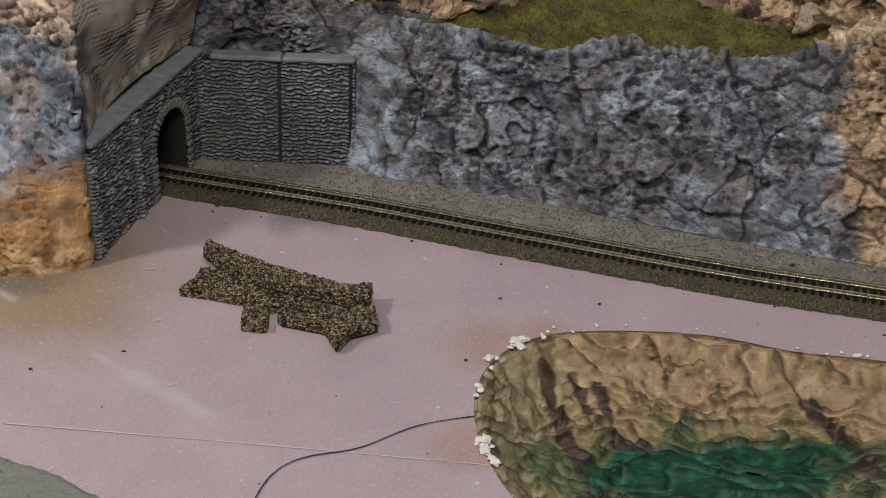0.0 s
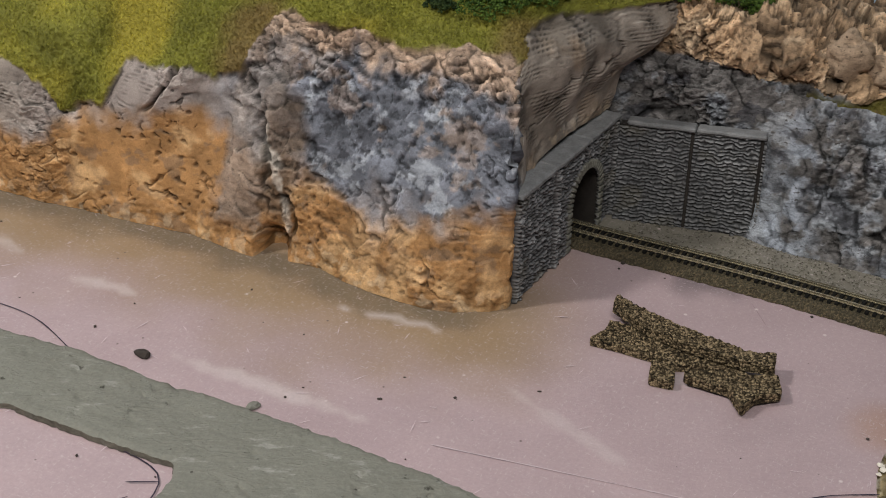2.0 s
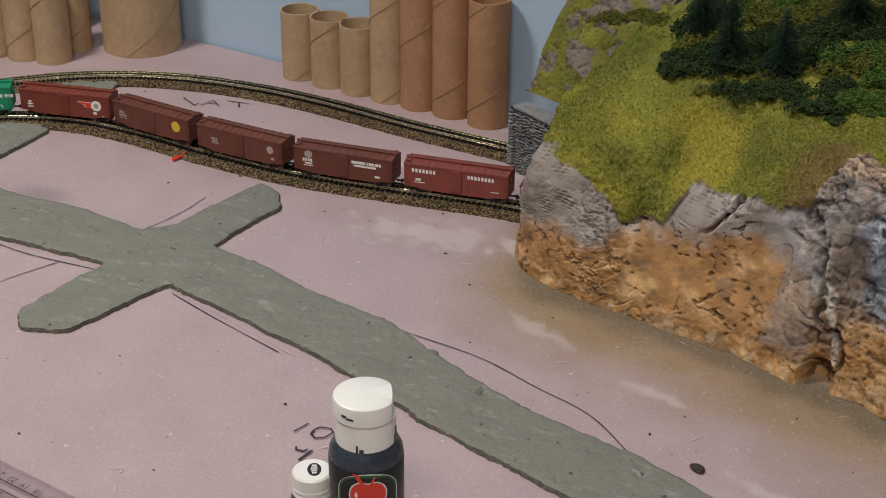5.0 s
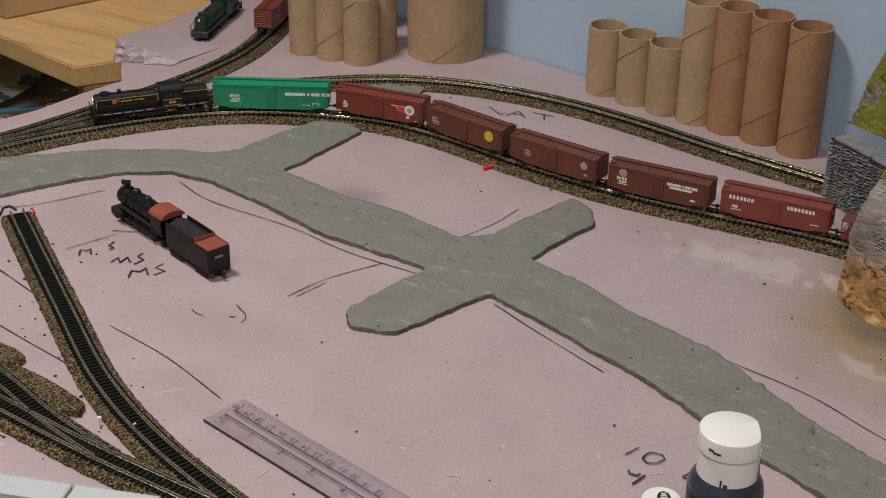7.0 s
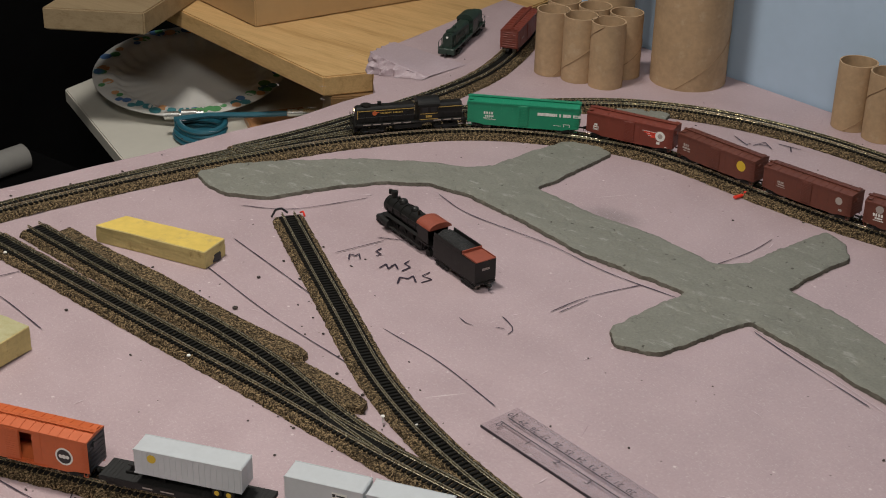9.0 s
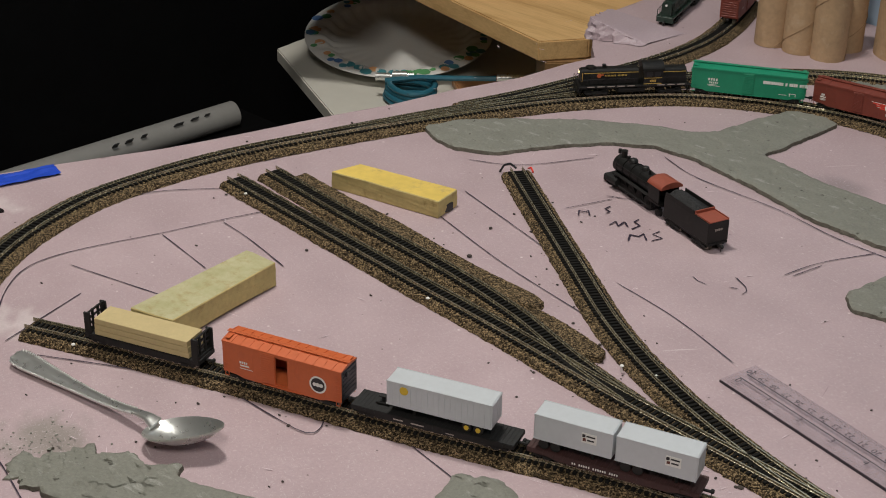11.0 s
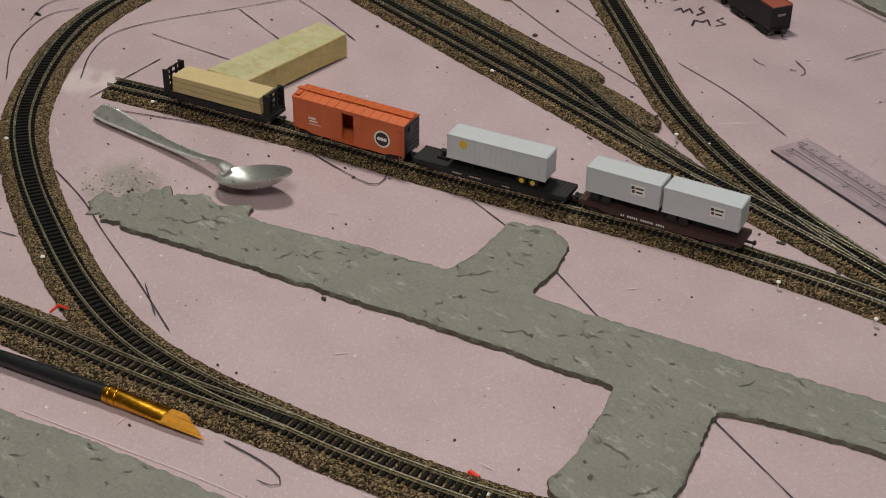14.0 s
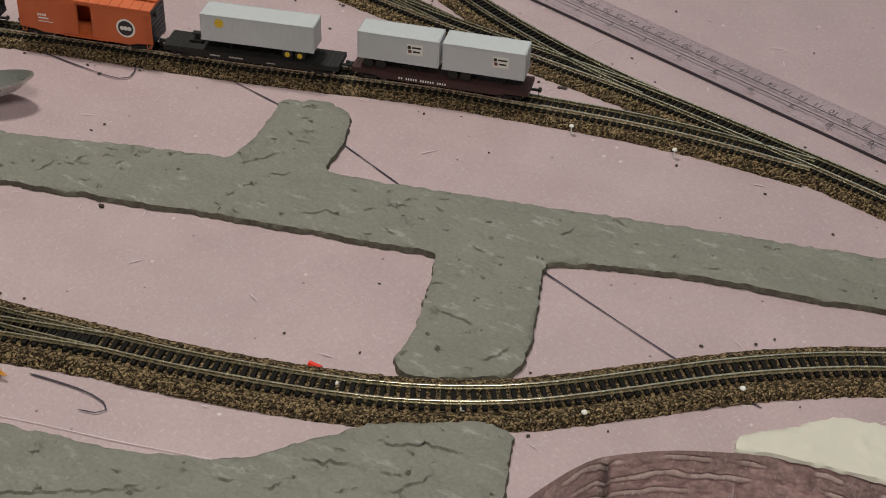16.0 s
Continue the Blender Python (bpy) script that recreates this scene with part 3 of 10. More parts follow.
def shell(rows, nu, nv, bulge, colour, material, name, label, category, keep_rim=False, smooth=True, kind="structure"):
    """A skin through guide rows (each a list of stations), roughened by bulge(p, v, u) along its normal, painted by colour(p, v, u, n)."""
    rows = np.array(rows, float)
    k, n, _ = rows.shape

    def resample(a, m):
        t = np.linspace(0, len(a) - 1, m)
        i = np.clip(t.astype(int), 0, len(a) - 2)
        f = (t - i)[(...,) + (None,) * (a.ndim - 1)]
        p0, p1, p2, p3 = a[np.clip(i - 1, 0, None)], a[i], a[i + 1], a[np.clip(i + 2, None, len(a) - 1)]
        cr = 0.5 * (2 * p1 + (p2 - p0) * f + (2 * p0 - 5 * p1 + 4 * p2 - p3) * f * f + (3 * p1 - p0 - 3 * p2 + p3) * f**3)
        return 0.65 * cr + 0.35 * (p1 + (p2 - p1) * f)

    grid = resample(rows, nv)
    grid = np.swapaxes(resample(np.swapaxes(grid, 0, 1), nu), 0, 1)
    du, dv = np.gradient(grid, axis=1), np.gradient(grid, axis=0)
    nrm = np.cross(du, dv)
    nrm /= np.linalg.norm(nrm, axis=2, keepdims=True) + 1e-12
    out = grid.copy()
    for j in range(nv):
        v = j / (nv - 1) * (k - 1)
        for i in range(nu):
            u = i / (nu - 1) * (n - 1)
            p = grid[j, i]
            out[j, i] = p + bulge(p, v, u) * nrm[j, i]
    if keep_rim:
        out[0] = grid[0]
    du, dv = np.gradient(out, axis=1), np.gradient(out, axis=0)
    fine = np.cross(du, dv)
    fine /= np.linalg.norm(fine, axis=2, keepdims=True) + 1e-12
    cols = np.array([[colour(out[j, i], j / (nv - 1) * (k - 1), i / (nu - 1) * (n - 1), fine[j, i]) for i in range(nu)] for j in range(nv)])
    idx = np.arange(nu * nv).reshape(nv, nu)
    quads = np.stack([idx[:-1, :-1], idx[:-1, 1:], idx[1:, 1:], idx[1:, :-1]], -1).reshape(-1, 4)
    me = bpy.data.meshes.new(name)
    me.from_pydata(out.reshape(-1, 3).tolist(), [], quads.tolist())
    me.materials.append(material)
    tint_layer(me, cols.reshape(-1, cols.shape[-1]))
    if smooth:
        me.shade_smooth()
    return tagged(new(name, me), label, category, kind=kind), out


# ---- noise over whole grids ----
def _mix32(ix, iy, iz, salt):
    h = (ix.astype(np.int64) * 374761393 + iy.astype(np.int64) * 668265263 + iz.astype(np.int64) * 2147483647 + salt * 974634533) & 0xFFFFFFFF
    h = ((h ^ (h >> 13)) * 1274126177) & 0xFFFFFFFF
    h = ((h ^ (h >> 15)) * 2246822519) & 0xFFFFFFFF
    return h ^ (h >> 16)


def gnoise(x, y, z, salt=0):
    """Gradient noise on arrays, about -1 to 1."""
    x, y, z = np.broadcast_arrays(x, y, z)
    fx, fy, fz = np.floor(x), np.floor(y), np.floor(z)
    dx, dy, dz = x - fx, y - fy, z - fz
    ix, iy, iz = fx.astype(np.int64), fy.astype(np.int64), fz.astype(np.int64)
    wx, wy, wz = (t * t * t * (t * (t * 6 - 15) + 10) for t in (dx, dy, dz))
    total = 0.0
    for a in (0, 1):
        for b in (0, 1):
            for c in (0, 1):
                h = _mix32(ix + a, iy + b, iz + c, salt)
                g = (((h & 1023) / 511.5 - 1) * (dx - a) + (((h >> 10) & 1023) / 511.5 - 1) * (dy - b) + (((h >> 20) & 1023) / 511.5 - 1) * (dz - c))
                total = total + g * (wx if a else 1 - wx) * (wy if b else 1 - wy) * (wz if c else 1 - wz)
    return total * 1.45


def gfbm(x, y, z, octaves=4, salt=0, gain=0.5):
    out, amp = 0.0, 1.0
    for k in range(octaves):
        out = out + amp * gnoise(x * 2**k + 17.3 * k, y * 2**k, z * 2**k, salt + k)
        amp *= gain
    return out


def gstep(a, b, x):
    t = np.clip((x - a) / (b - a), 0, 1)
    return t * t * (3 - 2 * t)


def gmix(c, tone, f):
    return c * (1 - f[..., None]) + tone * f[..., None]


def gsaw(f, drop=0.16):
    """Overlapping plates: a slow rise, then a sharp drop."""
    s = f - np.floor(f)
    return np.where(s < 1 - drop, s / (1 - drop), (1 - s) / drop) - 0.5


def gcrack(x, y, z, size, width, salt, gate=0.05):
    """Thin torn cracks, mostly lying flat, that come and go."""
    w = 0.35 * gfbm(x / size * 2, y / size * 2, z / size * 2, 3, salt + 7)
    a = gnoise(x / size + w, y / size + w, z / size * 2.2 + w, salt)
    on = gstep(gate, gate + 0.25, gnoise(x / size * 0.8, y / size * 0.8, z / size * 0.8, salt + 3))
    return gstep(width, width * 0.25, np.abs(a)) * on


def grid_skin(rows, nu, nv):
    """A smooth skin through guide rows: its points, normals and guide coordinates v, u."""
    rows = np.array(rows, float)
    k, n, _ = rows.shape

    def resample(a, m):
        t = np.linspace(0, len(a) - 1, m)
        i = np.clip(t.astype(int), 0, len(a) - 2)
        f = (t - i)[(...,) + (None,) * (a.ndim - 1)]
        p0, p1, p2, p3 = a[np.clip(i - 1, 0, None)], a[i], a[i + 1], a[np.clip(i + 2, None, len(a) - 1)]
        cr = 0.5 * (2 * p1 + (p2 - p0) * f + (2 * p0 - 5 * p1 + 4 * p2 - p3) * f * f + (3 * p1 - p0 - 3 * p2 + p3) * f**3)
        return 0.65 * cr + 0.35 * (p1 + (p2 - p1) * f)

    grid = resample(rows, nv)
    grid = np.swapaxes(resample(np.swapaxes(grid, 0, 1), nu), 0, 1)
    return grid, skin_normals(grid), *np.meshgrid(np.linspace(0, k - 1, nv), np.linspace(0, n - 1, nu), indexing="ij")


def skin_normals(grid):
    nrm = np.cross(np.gradient(grid, axis=1), np.gradient(grid, axis=0))
    return nrm / (np.linalg.norm(nrm, axis=2, keepdims=True) + 1e-12)


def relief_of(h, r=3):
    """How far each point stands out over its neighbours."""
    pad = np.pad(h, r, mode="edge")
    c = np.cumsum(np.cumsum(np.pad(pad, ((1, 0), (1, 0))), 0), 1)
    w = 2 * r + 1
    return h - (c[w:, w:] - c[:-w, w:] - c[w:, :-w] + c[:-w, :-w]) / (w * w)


def skin_object(name, out, cols, material, label, category):
    nv, nu = out.shape[:2]
    idx = np.arange(nu * nv).reshape(nv, nu)
    quads = np.stack([idx[:-1, :-1], idx[:-1, 1:], idx[1:, 1:], idx[1:, :-1]], -1).reshape(-1, 4)
    me = bpy.data.meshes.new(name)
    me.from_pydata(out.reshape(-1, 3).tolist(), [], quads.tolist())
    me.materials.append(material)
    tint_layer(me, cols.reshape(-1, cols.shape[-1]))
    me.shade_smooth()
    return tagged(new(name, me), label, category, kind="structure")


def facets(x, y, z, salt=0):
    """Broken faces: each cell a flat chip with its own tilt and level. Gives height, a number of its own for each chip, and the seams."""
    fx, fy, fz = np.floor(x), np.floor(y), np.floor(z)
    near, second = np.full(x.shape, 9.0), np.full(x.shape, 9.0)
    best = np.zeros(x.shape, np.int64)
    off = [np.zeros(x.shape) for _ in range(3)]
    for a in (-1, 0, 1):
        for b in (-1, 0, 1):
            for c in (-1, 0, 1):
                h = _mix32(fx.astype(np.int64) + a, fy.astype(np.int64) + b, fz.astype(np.int64) + c, salt)
                dx, dy, dz = x - fx - a - (h & 1023) / 1023.0, y - fy - b - ((h >> 10) & 1023) / 1023.0, z - fz - c - ((h >> 20) & 1023) / 1023.0
                d = dx * dx + dy * dy + dz * dz
                closer = d < near
                second = np.where(closer, near, np.minimum(second, d))
                near = np.where(closer, d, near)
                best = np.where(closer, h, best)
                for k, v in enumerate((dx, dy, dz)):
                    off[k] = np.where(closer, v, off[k])
    r = _mix32(best, best * 0 + 3, best * 0 + 7, salt + 1)
    tilt = [((r >> (10 * k)) & 1023) / 511.5 - 1 for k in range(3)]
    own = ((r >> 5) & 1023) / 1023.0
    height = 0.55 * (own - 0.5) + 0.75 * (tilt[0] * off[0] + tilt[1] * off[1] + tilt[2] * off[2]) + 0.35 * off[2]
    return height, own, gstep(0.10, 0.02, np.sqrt(second) - np.sqrt(near))


def plaster(x, y, z, size, salt=0, chip=1.0):
    """Hand-laid plaster rock: broad faces broken into chips, laps and patches of small flakes. Gives height (about -1 to 1), tone of each chip, and seams."""
    q = (x / size, y / size, z / size)
    wx, wy = gfbm(*(c * 1.3 for c in q), 3, salt + 20), gfbm(*(c * 1.3 for c in q), 3, salt + 30)
    busy = gstep(-0.3, 0.3, gfbm(q[0] * 0.6, q[1] * 0.6, q[2] * 0.7, 2, salt + 40))
    soft = gfbm(q[0] * 0.6, q[1] * 0.6, q[2] * 0.75, 3, salt)
    big, tone_a, seam_a = facets(q[0] * 1.5 + 0.45 * wx, q[1] * 1.5 + 0.45 * wy, q[2] * 2.3 + 0.45 * wx, salt + 3)
    small, tone_b, seam_b = facets(q[0] * 4.2 + 0.9 * wy, q[1] * 4.2 + 0.9 * wx, q[2] * 6.4 + 0.9 * wy, salt + 4)
    lap = gsaw(q[2] * 1.6 + 0.8 * wx + 0.35 * q[0], 0.12) * gstep(0.0, 0.4, gnoise(q[0] * 0.7, q[1] * 0.7, q[2] * 0.9, salt + 5))
    ridge = 0.5 - np.abs(gfbm(q[0] * 2.8, q[1] * 2.8, q[2] * 4.0, 5, salt + 11, 0.62)) * 1.5
    fine = gfbm(q[0] * 9, q[1] * 9, q[2] * 10, 3, salt + 13, 0.6)
    part_of = (0.25 + 0.75 * busy)
    height = 0.6 * soft + chip * (0.62 * big + 0.26 * small * part_of + 0.35 * lap + 0.22 * ridge * busy + 0.07 * fine)
    return height, 0.45 * (tone_a - 0.5) + 0.8 * (tone_b - 0.5) * part_of, np.maximum(seam_a, 0.6 * seam_b * busy)


def weave(x, y, z, salt=0):
    """The rows of short slots that plaster cloth shows; one in a slot."""
    row = z / 0.0023 + 1.6 * gnoise(x * 22, y * 22, z * 22, salt)
    r = np.floor(row)
    s = (x + 0.7 * y) / 0.0042 + 0.5 * (r % 2) + 0.9 * gnoise(x * 60, y * 60, z * 60, salt + 1)
    fu, fv = s - np.floor(s) - 0.5, row - r - 0.5
    return gstep(0.36, 0.16, np.hypot(fu * 0.62, fv - 0.35 * fu)) * gstep(-0.15, 0.3, gnoise(x * 75, y * 75, z * 75, salt + 2))


# the grass-topped hill: foot, mid face, lip, grass, bushes, crest, back
HILL = [
    [(-.425, .935, 0), (-.447, .888, 0), (-.421, .862, 0), (-.385, .847, 0), (-.36, .841, 0), (-.318, .828, 0), (-.28, .818, 0), (-.24, .797, 0), (-.205, .792, 0), (-.169, .769, 0), (-.126, .753, 0), (-.088, .762, 0), (-.078, .806, .066), (-.040, .887, .066)],
    [(-.428, .935, .045), (-.445, .887, .04), (-.415, .864, .035), (-.38, .85, .03), (-.352, .846, .045), (-.312, .836, .045), (-.272, .826, .05), (-.235, .81, .055), (-.2, .805, .055), (-.165, .787, .055), (-.127, .768, .05), (-.0875, .764, .045), (-.081, .809, .092), (-.031, .894, .090)],
    [(-.42, .93, .085), (-.434, .874, .078), (-.405, .866, .066), (-.365, .857, .060), (-.335, .857, .088), (-.297, .832, .088), (-.262, .836, .10), (-.222, .834, .12), (-.19, .826, .118), (-.16, .82, .12), (-.12, .805, .11), (-.0880, .770, .078), (-.084, .814, .125), (-.002, .902, .108)],
    [(-.42, .945, .112), (-.425, .91, .105), (-.395, .885, .10), (-.355, .875, .105), (-.325, .885, .118), (-.29, .865, .112), (-.255, .86, .127), (-.218, .862, .141), (-.185, .85, .14), (-.155, .85, .135), (-.115, .84, .135), (-.090, .814, .127), (-.083, .85, .14), (.006, .912, .125)],
    [(-.40, 1.0, .13), (-.41, .95, .125), (-.385, .93, .125), (-.34, .92, .135), (-.31, .915, .138), (-.28, .91, .14), (-.245, .90, .145), (-.21, .90, .15), (-.175, .89, .15), (-.15, .88, .15), (-.11, .88, .15), (-.09, .87, .145), (-.07, .88, .15), (.016, .925, .14)],
    [(-.385, 1.08, .135), (-.38, 1.02, .145), (-.36, 1.02, .155), (-.32, 1.0, .165), (-.28, 1.0, .165), (-.25, 1.0, .17), (-.22, 1.0, .17), (-.19, .99, .17), (-.16, .98, .175), (-.13, .97, .175), (-.09, .96, .175), (-.06, .95, .18), (-.04, .93, .18), (.01, .95, .175)],
    [(-.38, 1.18, .12), (-.37, 1.18, .13), (-.35, 1.18, .16), (-.31, 1.18, .18), (-.27, 1.18, .18), (-.24, 1.18, .18), (-.21, 1.18, .18), (-.18, 1.18, .18), (-.15, 1.18, .18), (-.12, 1.18, .18), (-.08, 1.18, .19), (-.04, 1.18, .19), (.0, 1.18, .19), (.03, 1.18, .19)],
]


def grass_tones(x, y, z):
    g, h = gfbm(x * 30, y * 30, z * 30, 4, 50), gfbm(x * 11 + 4, y * 11, z * 11, 3, 60)
    c = np.array((0.172, 0.172, 0.026)) * (1 + 0.34 * g)[..., None]
    gold = 0.65 * gstep(0.25, 0.9, h + 0.2 * g + 0.95 * gstep(0.045, 0.0, np.hypot(x + 0.312, (y - 0.872) * 0.8)))
    c = gmix(c, np.array((0.37, 0.31, 0.04)), gold)
    c = gmix(c, np.array((0.115, 0.135, 0.018)), gstep(0.1, 0.5, -h + 0.3 * g))
    brown = gstep(0.030, 0.008, np.hypot(x + 0.242, (y - 0.842) * 1.1) + 0.01 * g)
    brown = np.maximum(brown, 0.8 * gstep(0.025, 0.006, np.hypot(x + 0.088, (y - 0.826) * 1.2) + 0.01 * g))
    return gmix(c, np.array((0.19, 0.125, 0.05)), 0.75 * brown) * 1.08


LIP = [(0, 2.5), (1, 2.53), (1.9, 2.45), (2.6, 2.2), (3.7, 1.55), (4.2, 1.48), (4.35, 2.2), (5.25, 2.23), (6, 2.0), (6.4, 1.9), (6.8, 2.45), (7.3, 2.34), (7.7, 2.3), (8.3, 2.45), (8.7, 2.2), (9.6, 2.3),
       (10, 2.45), (10.8, 2.87), (11.6, 2.7), (12.0, 2.55), (12.3, 2.75), (13, 3.2)]


def build_hill():
    """Rock faces of plaster, ochre below and slate above, under a turf slope."""
    grid, nrm, v, u = grid_skin(HILL, 960, 400)
    x, y, z = (grid[..., k] for k in range(3))
    lip = np.interp(u, [a for a, _ in LIP], [b for _, b in LIP])
    g, h = gfbm(x * 32, y * 32, z * 32, 5, 1), gfbm(x * 75 + 5, y * 75, z * 75, 4, 2)
    k = gfbm(x * 16 + 9, y * 16, z * 16, 4, 3)
    turf = gstep(lip - 0.03, lip + 0.05, v + 0.16 * g + 0.07 * h + 0.12 * k)
    net = gstep(11.3, 11.6, u)
    left = gstep(2.9, 1.9, u) * gstep(0.9, 1.4, v + 0.2 * g)
    patch = gstep(4.15, 4.3, u) * gstep(5.0, 4.85, u) * gstep(1.55, 1.7, v) * gstep(2.4, 2.2, v)
    cloth = np.maximum(net, np.maximum(left, patch))
    ochre = gstep(2.0, 1.4, v + 0.3 * k)
    calm = 1.0 - 0.5 * ochre
    calm *= 1 - 0.85 * gstep(3.2, 4.2, u) * gstep(6.6, 6.1, u) * gstep(2.2, 1.8, v)
    calm *= 1 - 0.45 * gstep(9.6, 10.4, u) * ochre
    calm *= 1 - 0.75 * cloth
    slots = weave(x, y, z) * cloth
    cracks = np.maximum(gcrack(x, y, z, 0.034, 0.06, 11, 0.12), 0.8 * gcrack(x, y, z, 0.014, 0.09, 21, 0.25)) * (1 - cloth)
    sore = gstep(0.028, 0.010, np.hypot((x + 0.300) * 0.9, (z - 0.052) * 1.5)) * gstep(5.5, 4.6, np.abs(u - 5.4) + 4)
    pits = gstep(0.28, 0.5, gnoise(x * 210, y * 210, z * 300, 33)) * np.maximum(gstep(0.0, 0.35, gnoise(x * 38, y * 38, z * 38, 34)) * (1 - cloth), sore)
    lumps, chips, seams = plaster(x, y, z, 0.027, 0, 0.10 + 0.95 * calm)
    rock = 0.0092 * (0.30 + 0.70 * calm) * lumps - 0.0016 * cracks - 0.0016 * pits - 0.0007 * slots
    rock += gstep(0.7, 0.0, v) * 0.0035 * gfbm(x * 90, y * 90, z * 90, 4, 41)
    cleft_at = np.abs(x + 0.222 + 0.25 * (z - 0.03) + 0.013 * gfbm(x * 38, y * 38, z * 38, 4, 42))
    rock -= 0.006 * gstep(0.005, 0.0, cleft_at) * gstep(2.3, 1.9, v) * gstep(-0.35, 0.1, g)
    split_at = np.abs(u - 5.15 - 0.6 * (v - 2.1) + 0.06 * g) * 0.03
    rock -= 0.007 * gstep(0.0028, 0.0, split_at) * gstep(1.5, 1.7, v) * gstep(2.4, 2.3, v)
    rock += net * gstep(0.2, 1.3, v) * (0.0055 * gfbm(x * 24, y * 24, z * 24, 3, 48) - 0.002 * gcrack(x, y, z, 0.03, 0.08, 49, 0.0))
    sward = 0.0035 * gfbm(x * 35, y * 35, z * 35, 4, 43) + 0.0014 * gfbm(x * 230, y * 230, z * 230, 3, 44) + 0.0020
    disp = (rock * (1 - turf) + sward * turf) * (0.3 + 0.7 * gstep(0, 0.4, v))
    disp -= 0.020 * gstep(0.013, 0.004, np.hypot(x + 0.228, (z - 0.006) * 0.8)) * gstep(1.0, 0.9, v)
    out = grid + disp[..., None] * nrm

    tone = lambda rgb, amount, n: np.array(rgb) * (1 + amount * n)[..., None]
    c = tone((0.23, 0.20, 0.185), 0.3, h)
    blue = gstep(5.8, 7.2, u + 0.5 * k) * gstep(0.036, 0.058, z + 0.016 * g)
    c = gmix(c, tone((0.115, 0.125, 0.150), 0.7, h), blue)
    flake = gfbm(x * 52 + 3, y * 52, z * 75, 6, 5, 0.65) + 0.35 * g
    c = gmix(c, tone((0.29, 0.315, 0.35), 0.4, h), 0.6 * blue * gstep(0.30, 0.50, flake))
    c = gmix(c, tone((0.035, 0.037, 0.045), 0.3, h), 0.8 * blue * gstep(0.34, 0.46, gfbm(x * 48 + 13, y * 48, z * 66, 6, 6, 0.65)))
    c = gmix(c, tone((0.34, 0.25, 0.185), 0.4, h), 0.35 * blue * gstep(0.25, 0.45, gfbm(x * 26 + 11, y * 26, z * 34, 6, 7, 0.6) - 0.2 * g))
    top = np.where(u < 6.4, 0.026 + 0.042 * gstep(1.0, 4.5, u), 0.068 - 0.021 * gstep(6.4, 7.5, u))
    rust = gstep(top + 0.009, top - 0.009, z + 0.022 * k + 0.008 * h)
    c = gmix(c, tone((0.285, 0.155, 0.062), 0.35, h), rust)
    pale = 0.6 * rust * gstep(0.05, 0.45, g * 0.8 + 0.5 * k + 0.5 * h + np.where(u > 7.5, 0.14, -0.14))
    c = gmix(c, tone((0.42, 0.28, 0.145), 0.35, h), pale)
    grime = 0.55 * rust * gstep(0.25, 0.5, gfbm(x * 60 + 21, y * 60, z * 90, 5, 8, 0.6)) * (1 - pale)
    c = gmix(c, tone((0.135, 0.095, 0.065), 0.3, h), grime)
    ash = 0.7 * gstep(6.3, 6.5, u + 0.3 * g) * gstep(7.3, 7.0, u + 0.3 * h) * gstep(0.2, 0.5, v)
    c = gmix(c, tone((0.215, 0.185, 0.165), 0.5, h), ash)
    c = gmix(c, tone((0.105, 0.075, 0.052), 0.4, h), 0.8 * gstep(6.95, 7.1, u + 0.25 * h) * gstep(7.75, 7.5, u + 0.25 * g) * gstep(0.4, 0.6, v) * gstep(1.75, 1.5, v + 0.3 * k))
    streak = gstep(0.0035, 0.001, np.abs(x + 0.219 + 0.2 * (z - 0.02) + 0.009 * g)) * gstep(1.5, 1.2, v) * gstep(0.2, 0.4, v)
    c = gmix(c, np.array((0.50, 0.47, 0.42)), 0.5 * streak)
    crest = gstep(6.3, 7.0, u) * gstep(lip - 0.5, lip - 0.2, v + 0.2 * h) * gstep(11.6, 11.0, u)
    c = gmix(c, tone((0.40, 0.285, 0.20), 0.5, h), 0.8 * crest)
    c = gmix(c, tone((0.20, 0.175, 0.15), 0.3, h), np.maximum(net, left * 0.7))
    c = gmix(c, tone((0.105, 0.088, 0.072), 0.5, h), 0.75 * net * gstep(-0.05, 0.35, gfbm(x * 24 + 6, y * 24, z * 24, 4, 47)))
    c = gmix(c, np.array((0.24, 0.165, 0.10)), 0.35 * net * gstep(0.1, 0.45, k + 0.5 * g))
    c = c * (1 + 0.75 * chips * (0.25 + 0.75 * calm) * (1 - cloth))[..., None]
    # Seams, cracks, slots and hollows darkened, ridges lightened: relief shade in the colour.
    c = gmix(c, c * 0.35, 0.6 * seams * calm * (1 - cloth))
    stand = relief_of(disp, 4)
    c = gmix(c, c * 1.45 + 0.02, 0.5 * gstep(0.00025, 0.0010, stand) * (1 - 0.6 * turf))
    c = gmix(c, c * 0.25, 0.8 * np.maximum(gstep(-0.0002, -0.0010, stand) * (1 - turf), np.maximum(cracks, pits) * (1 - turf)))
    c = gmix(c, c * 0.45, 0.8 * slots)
    loose = gstep(0.42, 0.15, v) * gstep(0.15, 0.35, gfbm(x * 140, y * 140, z * 140, 3, 45))
    c = gmix(c, np.array((0.44, 0.35, 0.24)), 0.35 * loose)
    c = gmix(c * 1.45, grass_tones(x, y, z), turf)
    alpha = (0.85 * (0.25 + 0.75 * calm)) * (1 - turf) + 0.45 * turf
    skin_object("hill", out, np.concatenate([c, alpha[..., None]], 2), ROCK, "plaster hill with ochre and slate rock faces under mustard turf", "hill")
    return out, c, turf * (v < 4.9)


HILL_SKIN, HILL_TONES, HILL_TURF = build_hill()

